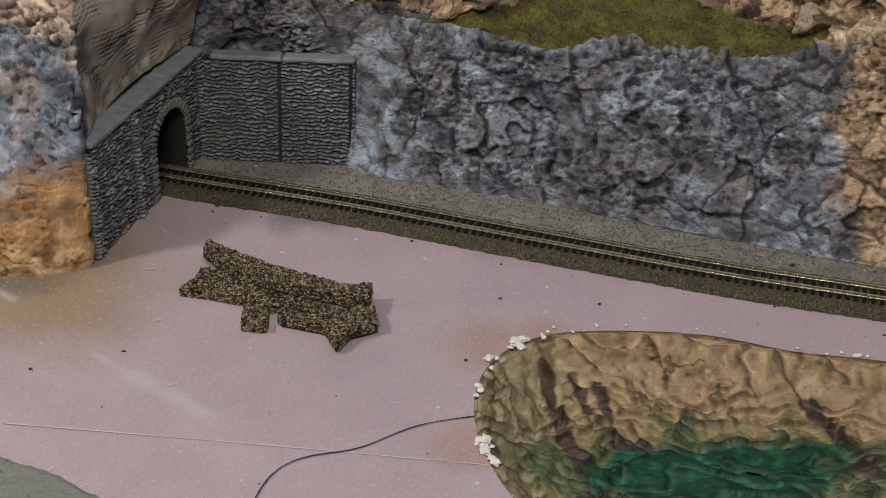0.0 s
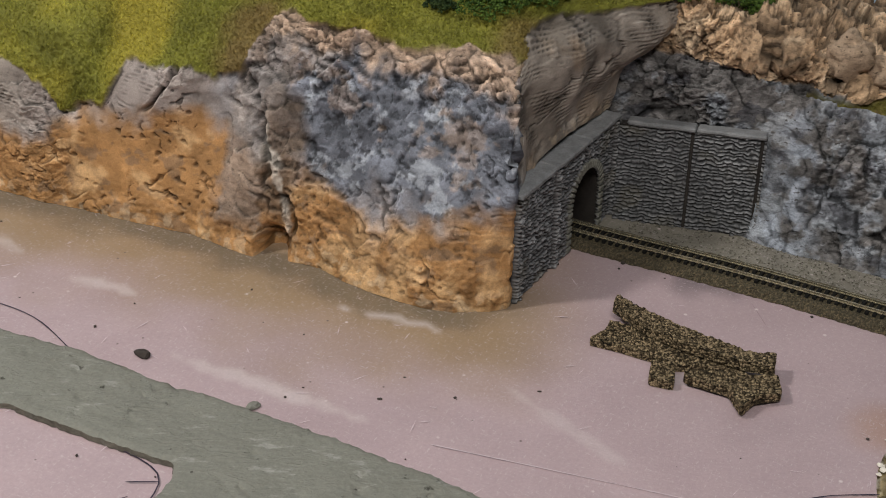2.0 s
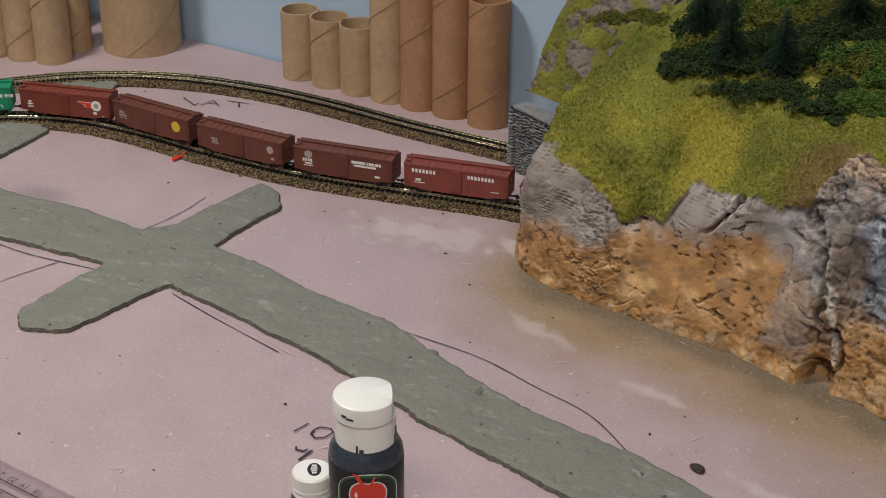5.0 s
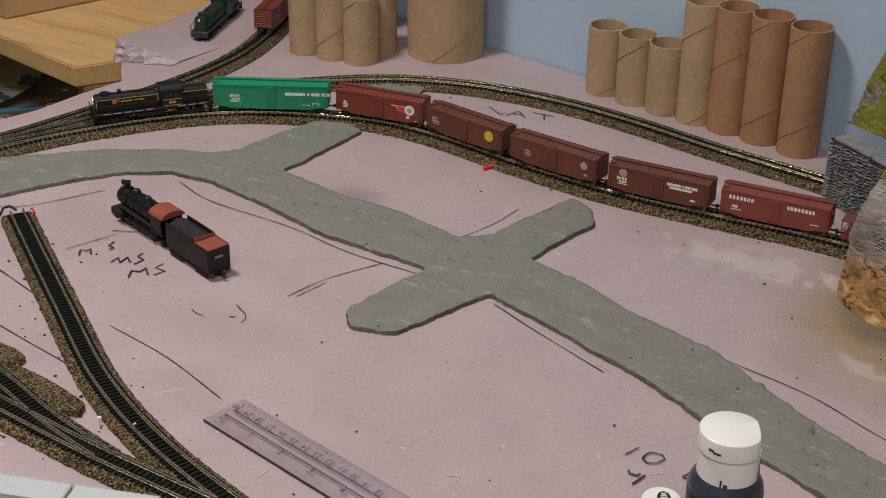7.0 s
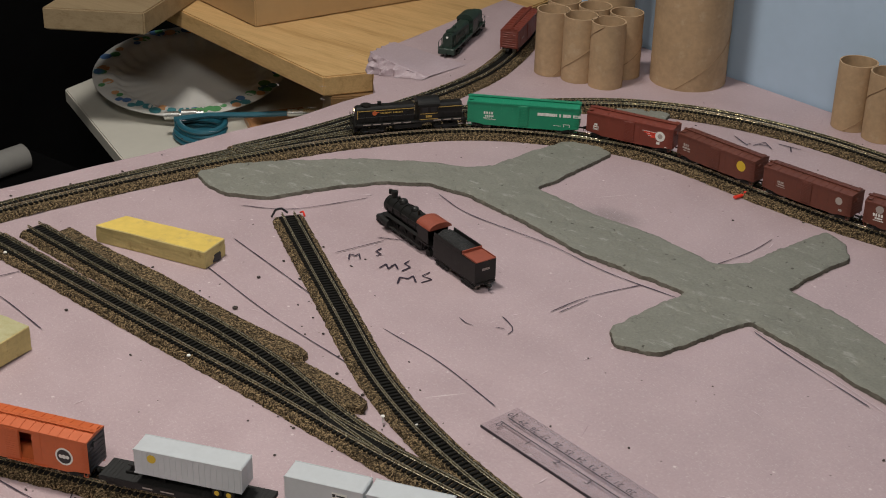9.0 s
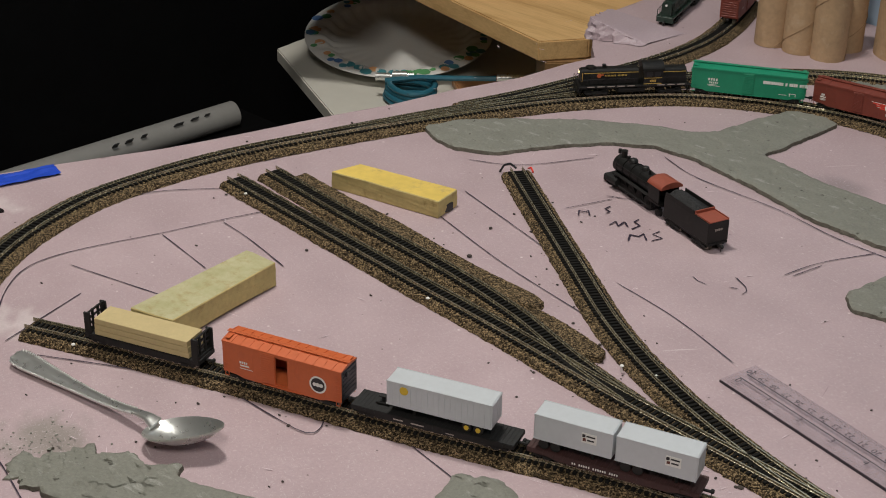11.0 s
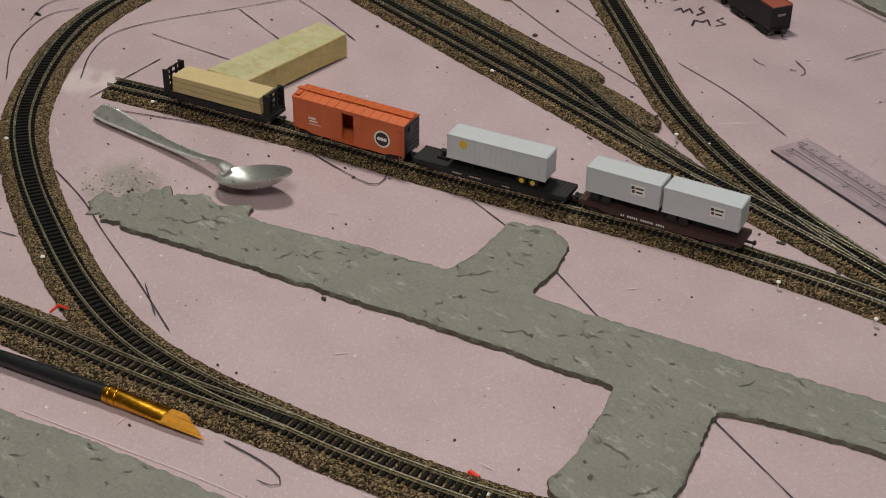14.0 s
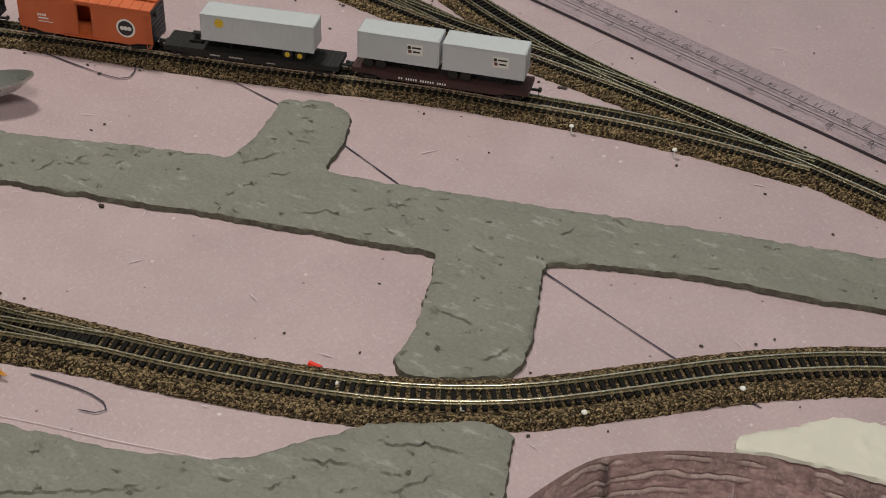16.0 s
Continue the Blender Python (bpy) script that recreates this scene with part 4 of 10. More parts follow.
# the slate cliff behind the track, with a lawn on its ledge
CLIFF = [
    [(-.07, .905, 0), (-.03, .888, 0), (.02, .880, 0), (.055, .850, 0), (.10, .830, 0), (.155, .807, 0), (.22, .776, 0), (.28, .748, 0), (.34, .722, 0), (.42, .686, 0), (.56, .626, 0)],
    [(-.07, .907, .04), (-.03, .890, .04), (.02, .882, .04), (.057, .860, .04), (.102, .850, .04), (.157, .832, .04), (.222, .80, .04), (.282, .775, .04), (.34, .745, .045), (.42, .71, .05), (.56, .65, .05)],
    [(-.07, .91, .085), (-.02, .897, .085), (.02, .886, .078), (.06, .876, .074), (.105, .868, .072), (.16, .850, .074), (.226, .825, .074), (.287, .80, .075), (.345, .765, .09), (.425, .735, .10), (.565, .67, .10)],
    [(-.06, .92, .12), (-.01, .908, .10), (.025, .898, .095), (.062, .893, .090), (.105, .888, .079), (.165, .880, .080), (.23, .858, .080), (.295, .835, .080), (.35, .785, .13), (.43, .76, .14), (.57, .69, .14)],
    [(-.05, .94, .15), (.0, .925, .135), (.03, .91, .120), (.068, .903, .112), (.115, .912, .092), (.172, .935, .085), (.24, .915, .09), (.305, .865, .115), (.36, .82, .17), (.44, .79, .18), (.58, .72, .18)],
    [(-.04, 1.18, .18), (.01, 1.18, .18), (.04, 1.18, .17), (.08, 1.18, .16), (.13, 1.18, .15), (.19, 1.18, .15), (.25, 1.18, .16), (.32, 1.18, .17), (.38, 1.18, .2), (.46, 1.18, .2), (.6, 1.18, .2)],
]


LAWN_FRONT = [(3.3, 2.5), (3.9, 2.35), (4.5, 2.06), (5.1, 2.02), (5.3, 2.12), (5.6, 2.4), (6.0, 2.55), (6.4, 2.4), (6.7, 2.5), (7.05, 2.7), (7.3, 3.1)]
LAWN_BACK = [(3.3, 2.6), (3.9, 2.75), (4.4, 3.3), (4.7, 3.8), (5.0, 4.3), (6.0, 4.3), (6.2, 3.75), (6.5, 3.5), (6.9, 3.3), (7.3, 3.1)]


def build_cliff():
    """Slate-grey plaster face behind the track, with turf on its ledge and brown rock above."""
    grid, nrm, v, u = grid_skin(CLIFF, 820, 330)
    x, y, z = (grid[..., k] for k in range(3))
    g, h = gfbm(x * 30 + 3, y * 30, z * 30, 5, 71), gfbm(x * 80, y * 80, z * 80, 4, 72)
    k = gfbm(x * 14, y * 14, z * 14, 3, 73)
    front = np.interp(u, [a for a, _ in LAWN_FRONT], [b for _, b in LAWN_FRONT])
    back = np.interp(u, [a for a, _ in LAWN_BACK], [b for _, b in LAWN_BACK])
    lawn = gstep(front - 0.05, front + 0.05, v + 0.1 * g) * gstep(back + 0.08, back - 0.06, v + 0.12 * g) * (u > 3.3) * (u < 7.3)
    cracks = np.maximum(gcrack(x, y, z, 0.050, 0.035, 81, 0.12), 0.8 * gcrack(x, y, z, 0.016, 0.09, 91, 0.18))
    pits = gstep(0.35, 0.55, gnoise(x * 190, y * 190, z * 260, 95)) * gstep(0.0, 0.35, gnoise(x * 34, y * 34, z * 34, 96))
    ledge = 0.0045 * gstep(0.12, 0.0, np.abs(v - front + 0.1)) * gstep(3.6, 4.2, u) * gstep(7.4, 6.9, u)
    # long trowelled sweeps in the wet plaster, here and there
    sweep_ = gsaw((z + 0.35 * x + 0.012 * g) / 0.0042, 0.3) * gstep(0.12, 0.35, gnoise(x * 17 + 5, y * 17, z * 24, 97))
    deep = 0.0102 * (1 + 0.5 * gstep(2.6, 3.2, v) + 0.5 * gstep(7.0, 7.6, u))
    lumps, chips, seams = plaster(x, y, z, 0.034, 100)
    rock = deep * lumps - 0.0013 * cracks - 0.0014 * pits + 0.0006 * sweep_ + 0.0046 * (0.45 - np.abs(gfbm(x * 58, y * 58, z * 96, 5, 111, 0.6))) * gstep(-0.3, 0.3, gnoise(x * 15, y * 15, z * 18, 112))
    flow = gstep(2.95, 3.25, u + 0.35 * g) * gstep(3.75, 3.5, u + 0.35 * g) * gstep(2.3, 1.4, v)
    rock = rock * (1 - 0.55 * flow) + 0.003 * flow
    beside = gstep(0.034, 0.014, np.hypot(x - 0.050, y - 0.865)) * gstep(2.6, 2.1, v)
    rock = rock * (1 - 0.8 * beside) - 0.004 * beside
    sward = 0.0022 * gfbm(x * 60, y * 60, z * 60, 4, 98) + 0.0012 * gfbm(x * 240, y * 240, z * 240, 3, 99)
    disp = (rock * (1 - lawn) + sward * lawn + ledge) * (0.3 + 0.7 * gstep(0, 0.4, v))
    out = grid + disp[..., None] * nrm

    tone = lambda rgb, amount, n: np.array(rgb) * (1 + amount * n)[..., None]
    c = tone((0.112, 0.107, 0.105), 0.45, h)
    c = gmix(c, tone((0.150, 0.160, 0.178), 0.35, h), gstep(0.0, 0.25, 0.7 * g + 0.3 * h + 0.8 * k))
    c = gmix(c, tone((0.27, 0.295, 0.325), 0.4, h), 0.5 * gstep(0.26, 0.44, gfbm(x * 58, y * 58 + 4, z * 80, 6, 75, 0.66) + 0.2 * g + 0.55 * k))
    c = gmix(c, tone((0.045, 0.046, 0.055), 0.3, h), 0.7 * gstep(0.30, 0.42, gfbm(x * 40 + 31, y * 40, z * 60, 6, 76, 0.66)))
    c = gmix(c, tone((0.26, 0.29, 0.34), 0.4, h), 0.6 * flow * gstep(-0.1, 0.2, h))
    brown = np.maximum(gstep(7.2, 7.45, u + 0.3 * g), np.maximum(gstep(2.75, 2.95, v + 0.2 * g) * gstep(0.2, 0.6, u), gstep(3.3, 3.6, v)))
    c = gmix(c, tone((0.30, 0.205, 0.125), 0.55, h), brown)
    c = gmix(c, tone((0.45, 0.34, 0.23), 0.3, h), 0.7 * brown * gstep(0.15, 0.35, gfbm(x * 60 + 3, y * 60, z * 60, 4, 77)))
    c = c * (1 + 0.7 * chips)[..., None]
    # Colour imitates shading of the relief: dark seams and hollows, lighter ridges.
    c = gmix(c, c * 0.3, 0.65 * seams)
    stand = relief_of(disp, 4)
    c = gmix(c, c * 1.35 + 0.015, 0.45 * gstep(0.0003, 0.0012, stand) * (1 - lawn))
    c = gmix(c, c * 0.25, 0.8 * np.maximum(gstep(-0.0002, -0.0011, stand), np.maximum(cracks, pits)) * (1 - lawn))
    c = gmix(c, tone((0.078, 0.070, 0.016), 0.45, h + 0.6 * g), lawn)
    c = gmix(c, tone((0.07, 0.045, 0.022), 0.3, h), 0.6 * lawn * gstep(0.15, 0.4, gfbm(x * 50, y * 50, z * 50, 4, 78) + 0.25 * gstep(5.6, 6.6, u)))
    behind = gstep(4.05, 4.2, v + 0.1 * h) * gstep(3.0, 2.2, u)
    c = gmix(c * 1.52, grass_tones(x, y, z), behind)
    alpha = 1.0 - 0.6 * np.maximum(lawn, behind)
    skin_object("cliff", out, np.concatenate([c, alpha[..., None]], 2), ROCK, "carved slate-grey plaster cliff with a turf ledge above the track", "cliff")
    return out, c, np.maximum(lawn, behind) * (v < 4.9)


CLIFF_SKIN, CLIFF_TONES, CLIFF_TURF = build_cliff()


def ledge_rock(x, y, w, d, h, spin, seed):
    bm = bmesh.new()
    made = bmesh.ops.create_icosphere(bm, subdivisions=4, radius=1.0)["verts"]
    q = np.array([tuple(v.co) for v in made])
    f = 1 + 0.35 * gnoise(q[:, 0] * 1.2 + seed, q[:, 1] * 1.2, q[:, 2] * 1.2) + 0.4 * plaster(q[:, 0] * 0.03 + seed, q[:, 1] * 0.03, q[:, 2] * 0.03, 0.030)[0]
    for v, s in zip(made, f):
        v.co = Vector((v.co.x * s * w, v.co.y * s * d, v.co.z * s * h))
    j, i = np.unravel_index(np.argmin((CLIFF_SKIN[:, :, 0] - x) ** 2 + (CLIFF_SKIN[:, :, 1] - y) ** 2), CLIFF_SKIN.shape[:2])
    me = put_mesh("ledge_rock", bm, ROCK)
    tint_layer(me, np.array([(0.42, 0.31, 0.215)] * len(me.vertices)))
    me.shade_smooth()
    ob = tagged(new("rock", me), "tan plaster rock set on the cliff's turf ledge", "rock", group="rocks on the ledge")
    ob.matrix_world = Matrix.Translation((x, y, CLIFF_SKIN[j, i, 2] + h * 0.45)) @ Matrix.Rotation(spin, 4, "Z")


for row in ((0.262, 0.880, 0.013, 0.010, 0.016, 0.4, 1.0), (0.286, 0.872, 0.011, 0.009, 0.013, 1.2, 5.0), (0.300, 0.838, 0.009, 0.007, 0.008, 0.2, 9.0), (0.312, 0.850, 0.012, 0.010, 0.014, 2.2, 12.0),
            (0.120, 0.893, 0.016, 0.009, 0.011, -0.3, 16.0), (0.140, 0.906, 0.013, 0.010, 0.015, 0.5, 21.0), (0.098, 0.893, 0.014, 0.010, 0.014, 0.1, 26.0), (0.152, 0.930, 0.012, 0.012, 0.017, 0.9, 31.0)):
    ledge_rock(*row)

# the knoll of rock and turf behind the far tunnel mouth
KNOLL = [
    [(-.50, 1.06, .055), (-.47, 1.045, .055), (-.44, 1.03, .055), (-.40, 1.0, .07)],
    [(-.49, 1.075, .095), (-.465, 1.065, .10), (-.435, 1.06, .11), (-.40, 1.04, .115)],
    [(-.465, 1.10, .15), (-.445, 1.10, .155), (-.42, 1.10, .16), (-.38, 1.10, .16)],
    [(-.44, 1.18, .17), (-.43, 1.18, .18), (-.40, 1.18, .19), (-.36, 1.18, .19)],
]


def build_knoll():
    grid, nrm, v, u = grid_skin(KNOLL, 130, 130)
    x, y, z = (grid[..., k] for k in range(3))
    g = gfbm(x * 45 + 3, y * 45, z * 45, 4, 120)
    rock = gstep(0.05, 0.2, g + np.where(u > 1, 0.15, -0.1))
    disp = 0.007 * plaster(x + 2, y, z, 0.026, 130)[0] * (0.4 + 0.6 * rock)
    c = gmix(grass_tones(x, y, z), np.array((0.20, 0.165, 0.135)) * (1 + 0.4 * g)[..., None], rock)
    # Hollows of the knoll darkened in the colour, as if shaded.
    c = gmix(c, c * 0.3, 0.7 * gstep(-0.0002, -0.0010, relief_of(disp)))
    skin_object("knoll", grid + disp[..., None] * nrm, c, ROCK, "small rock knoll with turf over the far tunnel mouth", "hill")


build_knoll()


# ---- cast stone walls ----
def stone_relief(u, z, seed=0.0, course=2.3):
    """Split-faced stones laid in wavering, lens-shaped courses, in millimetres."""
    z2 = z + 1.7 * noise.noise((u * 0.17 + seed, z * 0.16, 0.0)) + 0.8 * noise.noise((u * 0.4 + seed, z * 0.3, 2.0))
    row = math.floor(z2 / course)
    w = 3.2 + 3.0 * hash01(row, seed)
    s = u / w + 0.5 * (row % 2) + 0.6 * hash01(row, seed + 2)
    col = math.floor(s)
    fz, fu = z2 / course - row, s - col
    tall = hash01(row, col, seed)
    joint = smoothstep(0.0, 0.9, min(fu, 1 - fu) * w)
    face = smoothstep(0.0, 0.55, min(fz * 1.0, (1 - fz) * 2.2)) * (0.45 + 0.55 * joint)
    rough = 0.5 * noise.noise((u * 0.3 + seed, z * 0.5, tall * 9))
    return face * (0.7 + 0.9 * tall + 0.5 * fz + rough) - 0.2, face, tall


def stone_wall(name, a, b, height, lean=0.0, top=None, arch=None, pilasters=(), label="", category="wall", thick=7.0, cap=4.2, lift=0.0, joints=()):
    """A cast wall from a to b on the plan (metres). arch: centre along the wall, half width and spring height, in mm. pilasters: their centres in mm."""
    a, b = Vector((*a, lift)), Vector((*b, lift))
    d = b - a
    long = d.length * 1000
    m = Matrix.Translation(a) @ Matrix.Rotation(math.atan2(d.y, d.x), 4, "Z") @ Matrix.Rotation(lean, 4, "X")
    ob = thing(name, label, category, m, kind="structure")
    step = 0.48
    nu, nv = int(long / step) + 1, int(height / step) + 1
    pos, cols = np.zeros((nv, nu, 3)), np.zeros((nv, nu, 3))
    hole = np.zeros((nv, nu), bool)
    for j in range(nv):
        z = j * height / (nv - 1)
        for i in range(nu):
            u = i * long / (nu - 1)
            r, face, tall = stone_relief(u, z, a.x * 50)
            for pc in pilasters:
                if abs(u - pc) < 2.6:
                    r += 1.5
                    face *= 1
                elif abs(u - pc) < 3.2:
                    r = -0.6
                    face = 0
            for pc in joints:
                if abs(u - pc) < 0.9:
                    r, face = -1.2, 0.0
            tone = 0.2 + 0.85 * face + 0.5 * (tall - 0.5) * face
            # Proud stones lightened further, a highlight put into the colour.
            c = np.array((0.175, 0.178, 0.185)) * tone + 0.06 * max(0, r - 0.9)
            moss = smoothstep(0.1, 0.5, noise.noise((u * 0.05, z * 0.06, 4)))
            c = c * (1 - 0.25 * moss) + np.array((0.14, 0.12, 0.07)) * 0.25 * moss
            if arch:
                ac, aw, ah = arch
                du, dz = u - ac, z - ah
                rad = math.hypot(du, max(0, dz))
                if rad < aw:
                    hole[j, i] = True
                elif rad < aw + 5:
                    ang = math.atan2(max(0, dz), du) if dz > 0 else 0
                    k = (ang * 6.5) % 1 if dz > 0 else (z / 4.5) % 1
                    r = 1.9 * smoothstep(0, 0.2, min(k, 1 - k))
                    c = np.array((0.20, 0.20, 0.17)) * (0.5 + 0.5 * smoothstep(0, 0.15, min(k, 1 - k)))
            pos[j, i], cols[j, i] = (u, -1.35 * r, z), c
    idx = np.arange(nu * nv).reshape(nv, nu)
    keep = ~(hole[:-1, :-1] & hole[:-1, 1:] & hole[1:, 1:] & hole[1:, :-1])
    quads = np.stack([idx[:-1, :-1], idx[:-1, 1:], idx[1:, 1:], idx[1:, :-1]], -1)[keep]
    me = bpy.data.meshes.new("face")
    me.from_pydata((pos.reshape(-1, 3) * MM).tolist(), [], quads.tolist())
    me.materials.append(STONE)
    tint_layer(me, cols.reshape(-1, 3))
    me.shade_smooth()
    share("face", me, ob, Matrix.Identity(4))
    bm = bmesh.new()
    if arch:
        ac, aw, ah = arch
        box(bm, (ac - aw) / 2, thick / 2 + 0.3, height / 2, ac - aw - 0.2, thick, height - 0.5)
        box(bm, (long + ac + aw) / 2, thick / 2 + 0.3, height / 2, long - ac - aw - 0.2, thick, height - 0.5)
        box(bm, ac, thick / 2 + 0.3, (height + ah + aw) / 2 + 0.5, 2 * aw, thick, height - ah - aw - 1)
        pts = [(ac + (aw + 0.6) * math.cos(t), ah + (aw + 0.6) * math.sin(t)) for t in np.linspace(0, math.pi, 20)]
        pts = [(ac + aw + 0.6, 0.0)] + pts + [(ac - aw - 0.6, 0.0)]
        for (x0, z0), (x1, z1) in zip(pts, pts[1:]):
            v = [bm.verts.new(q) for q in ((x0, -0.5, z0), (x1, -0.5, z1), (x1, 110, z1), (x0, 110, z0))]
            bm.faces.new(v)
    else:
        box(bm, long / 2, thick / 2 + 0.3, height / 2, long - 0.3, thick, height - 0.5)
    me = put_mesh("core", bm, STONE, MM)
    # Near-black tint puts the unlit tunnel's shade into core and bore lining.
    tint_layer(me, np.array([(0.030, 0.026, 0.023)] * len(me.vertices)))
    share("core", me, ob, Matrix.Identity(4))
    bm = bmesh.new()
    n = max(2, int(round(long / 42)))
    for k in range(n):
        w = (long - 4) / n
        box(bm, 4 + w * (k + 0.5), thick / 2 - 0.6, height + cap * 0.4, w - 0.5, thick + 4.2, cap * 0.8, 0.9)
    bmesh.ops.subdivide_edges(bm, edges=bm.edges, cuts=5, use_grid_fill=True)
    for v in bm.verts:
        v.co += Vector((0, 0.35, 0.5)) * noise.noise((v.co.x * 0.25, v.co.y * 0.3, v.co.z * 0.3))
    me = put_mesh("capstone", bm, STONE, MM)
    tint_layer(me, np.array([(0.21, 0.215, 0.22)] * len(me.vertices)))
    share("capstone", me, ob, Matrix.Identity(4), "worn grey capstones")
    return ob


stone_wall("tunnel_portal", (-0.0865, 0.766), (-0.0335, 0.884), 62.0, arch=(86.5, 18.0, 28.0), pilasters=(3.0, 48.0, 124.0),
           label="dark grey cast stone tunnel portal with a round arch", category="tunnel portal", thick=12.0)
stone_wall("retaining_wall", (-0.033, 0.872), (0.052, 0.859), 61.0, lean=-0.12, joints=(43.0, 83.5), cap=3.6,
           label="dark grey cast stone retaining wall beside the tunnel", category="retaining wall")
stone_wall("far_tunnel_portal", (-0.503, 1.032), (-0.43, 0.985), 52.0, pilasters=(3.0,), label="grey cast stone wall of the far tunnel mouth", category="tunnel portal", thick=10.0)


# ---- putty roads trowelled on the foam ----
def road(name, outline, label, thick=0.0040, seed=1.0, cracks=(), gashes=0):
    """A trowelled strip: flat top with drag marks, ragged rounded edge and open cracks where the putty tore."""
    edge = chipped_outline(outline, 0.0025)
    ob_edge = []
    n = len(edge)
    for i, p in enumerate(edge):
        t = edge[(i + 1) % n] - edge[i - 1]
        nr = np.array((t[1], -t[0])) / (np.linalg.norm(t) + 1e-9)
        torn_end = 1 + 3.5 * smoothstep(-0.885, -0.935, p[0]) if name == "road_front" else 1.0
        ob_edge.append(p + nr * torn_end * (0.0013 * fbm(p[0] * 60, p[1] * 60, seed, 3) + 0.0009 * fbm(p[0] * 330, p[1] * 330, seed, 2)))
    edge = np.array(ob_edge)
    lo, hi = edge.min(0), edge.max(0)
    gx, gy = np.meshgrid(np.arange(lo[0], hi[0], 0.0022), np.arange(lo[1], hi[1], 0.0022))
    gx, gy = gx.ravel(), gy.ravel()
    ok = inside(edge, gx, gy)
    gx, gy = gx[ok], gy[ok]
    cx, cy, cz = [], [], []
    rng = random.Random(int(seed * 10))
    nicks = []
    while len(nicks) < gashes:
        p = (rng.uniform(lo[0], hi[0]), rng.uniform(lo[1], hi[1]))
        if noise.noise((p[0] * 22, p[1] * 22, seed + 2)) > rng.uniform(-0.25, 0.3) and inside(edge, np.array([p[0]]), np.array([p[1]]))[0]:
            turn, half = 0.3 + rng.gauss(0, 0.45), rng.uniform(0.0009, 0.0034)
            nicks.append([(p[0] + e * half * math.cos(turn), p[1] + e * half * math.sin(turn)) for e in (-1, 1)])
    for line in list(cracks) + nicks:
        a = np.array(line, float)
        along = np.r_[0, np.cumsum(np.linalg.norm(np.diff(a, axis=0), axis=1))]
        k = np.linspace(0, along[-1], max(6, int(along[-1] / 0.0011)))
        q = np.stack([np.interp(k, along, a[:, c]) for c in (0, 1)], 1)
        t = np.gradient(q, axis=0)
        t /= np.linalg.norm(t, axis=1, keepdims=True)
        for m, (p, w) in enumerate(zip(q, np.stack([-t[:, 1], t[:, 0]], 1))):
            p = p + w * 0.0016 * fbm(p[0] * 210, p[1] * 210, seed, 3)
            open_by = math.sin(math.pi * (m + 0.5) / len(q)) ** 0.5 * (0.75 + 0.6 * noise.noise((p[0] * 260, p[1] * 260, seed)))
            for side, drop in ((-1.15, 0.0005), (-0.42, -0.0022), (0.42, -0.0022), (1.15, -0.0001)):
                cx.append(p[0] + w[0] * side * 0.00095)
                cy.append(p[1] + w[1] * side * 0.00095)
                cz.append(drop * max(0.0, open_by))
    if cx:
        far = np.min(np.hypot(gx[:, None] - np.array(cx)[None], gy[:, None] - np.array(cy)[None]), axis=1) > 0.0011
        gx, gy = np.r_[gx[far], cx], np.r_[gy[far], cy]
        extra = np.r_[np.zeros(int(far.sum())), cz]
    else:
        extra = np.zeros(len(gx))
    d = np.min(np.hypot(gx[:, None] - edge[None, :, 0], gy[:, None] - edge[None, :, 1]), axis=1)
    gx, gy, extra, d = gx[d > 0.0014], gy[d > 0.0014], extra[d > 0.0014], d[d > 0.0014]
    from mathutils import geometry
    pts = [Vector(p) for p in edge] + [Vector((a, b)) for a, b in zip(gx, gy)]
    v, _, f, *_ = geometry.delaunay_2d_cdt(pts, [(i, (i + 1) % n) for i in range(n)], [], 1, 1e-7)
    v = np.array([tuple(p) for p in v])
    mid = np.array([v[list(t)].mean(0) for t in f])
    good = inside(edge, mid[:, 0], mid[:, 1])
    faces = [tuple(t) for t, g in zip(f, good) if g]
    dd = np.zeros(len(v))
    dd[n : n + len(d)] = d
    torn_by = np.zeros(len(v))
    torn_by[n : n + len(d)] = extra
    z = []
    for (a, b), e, tear in zip(v, dd, torn_by):
        lump = 0.0005 * fbm(a * 40, b * 40, seed, 4) + 0.0003 * fbm(a * 170, b * 170, seed, 3)
        pit = max(0.0, fbm(a * 95 + 7, b * 95, seed, 3) - 0.42) * 0.005
        torn = noise.noise((a * 26 + 3, b * 26, seed)) * 2.2
        lump += 0.0009 * smoothstep(0.82, 0.97, torn - math.floor(torn)) * smoothstep(0.05, 0.3, noise.noise((a * 18, b * 18, seed + 5)))
        thin = 1.0 - 0.62 * smoothstep(-0.90, -0.945, a) if name == "road_front" else 1.0
        z.append(max(0.0009, thin * thick * (0.72 + 0.28 * smoothstep(0, 0.003, e)) + lump * (2.2 - 1.2 * thin) - pit + tear))
    verts = np.c_[v, z].tolist()
    k = len(verts)
    sign = 1.0 if sum(edge[i - 1][0] * edge[i][1] - edge[i][0] * edge[i - 1][1] for i in range(n)) > 0 else -1.0
    for i, p in enumerate(edge):
        t = edge[(i + 1) % n] - edge[i - 1]
        nr = np.array((t[1], -t[0])) / (np.linalg.norm(t) + 1e-9) * sign * (0.0006 + 0.0008 * noise.noise((p[0] * 300, p[1] * 300, seed)))
        verts.append((p[0] + nr[0], p[1] + nr[1], 0.0))
    for i in range(n):
        j = (i + 1) % n
        faces.append((i, k + i, k + j, j) if sign > 0 else (i, j, k + j, k + i))
    me = bpy.data.meshes.new(name)
    me.from_pydata(verts, [], faces)
    me.materials.append(PUTTY)
    me.materials.append(PUTTY_SIDE_SHADED)
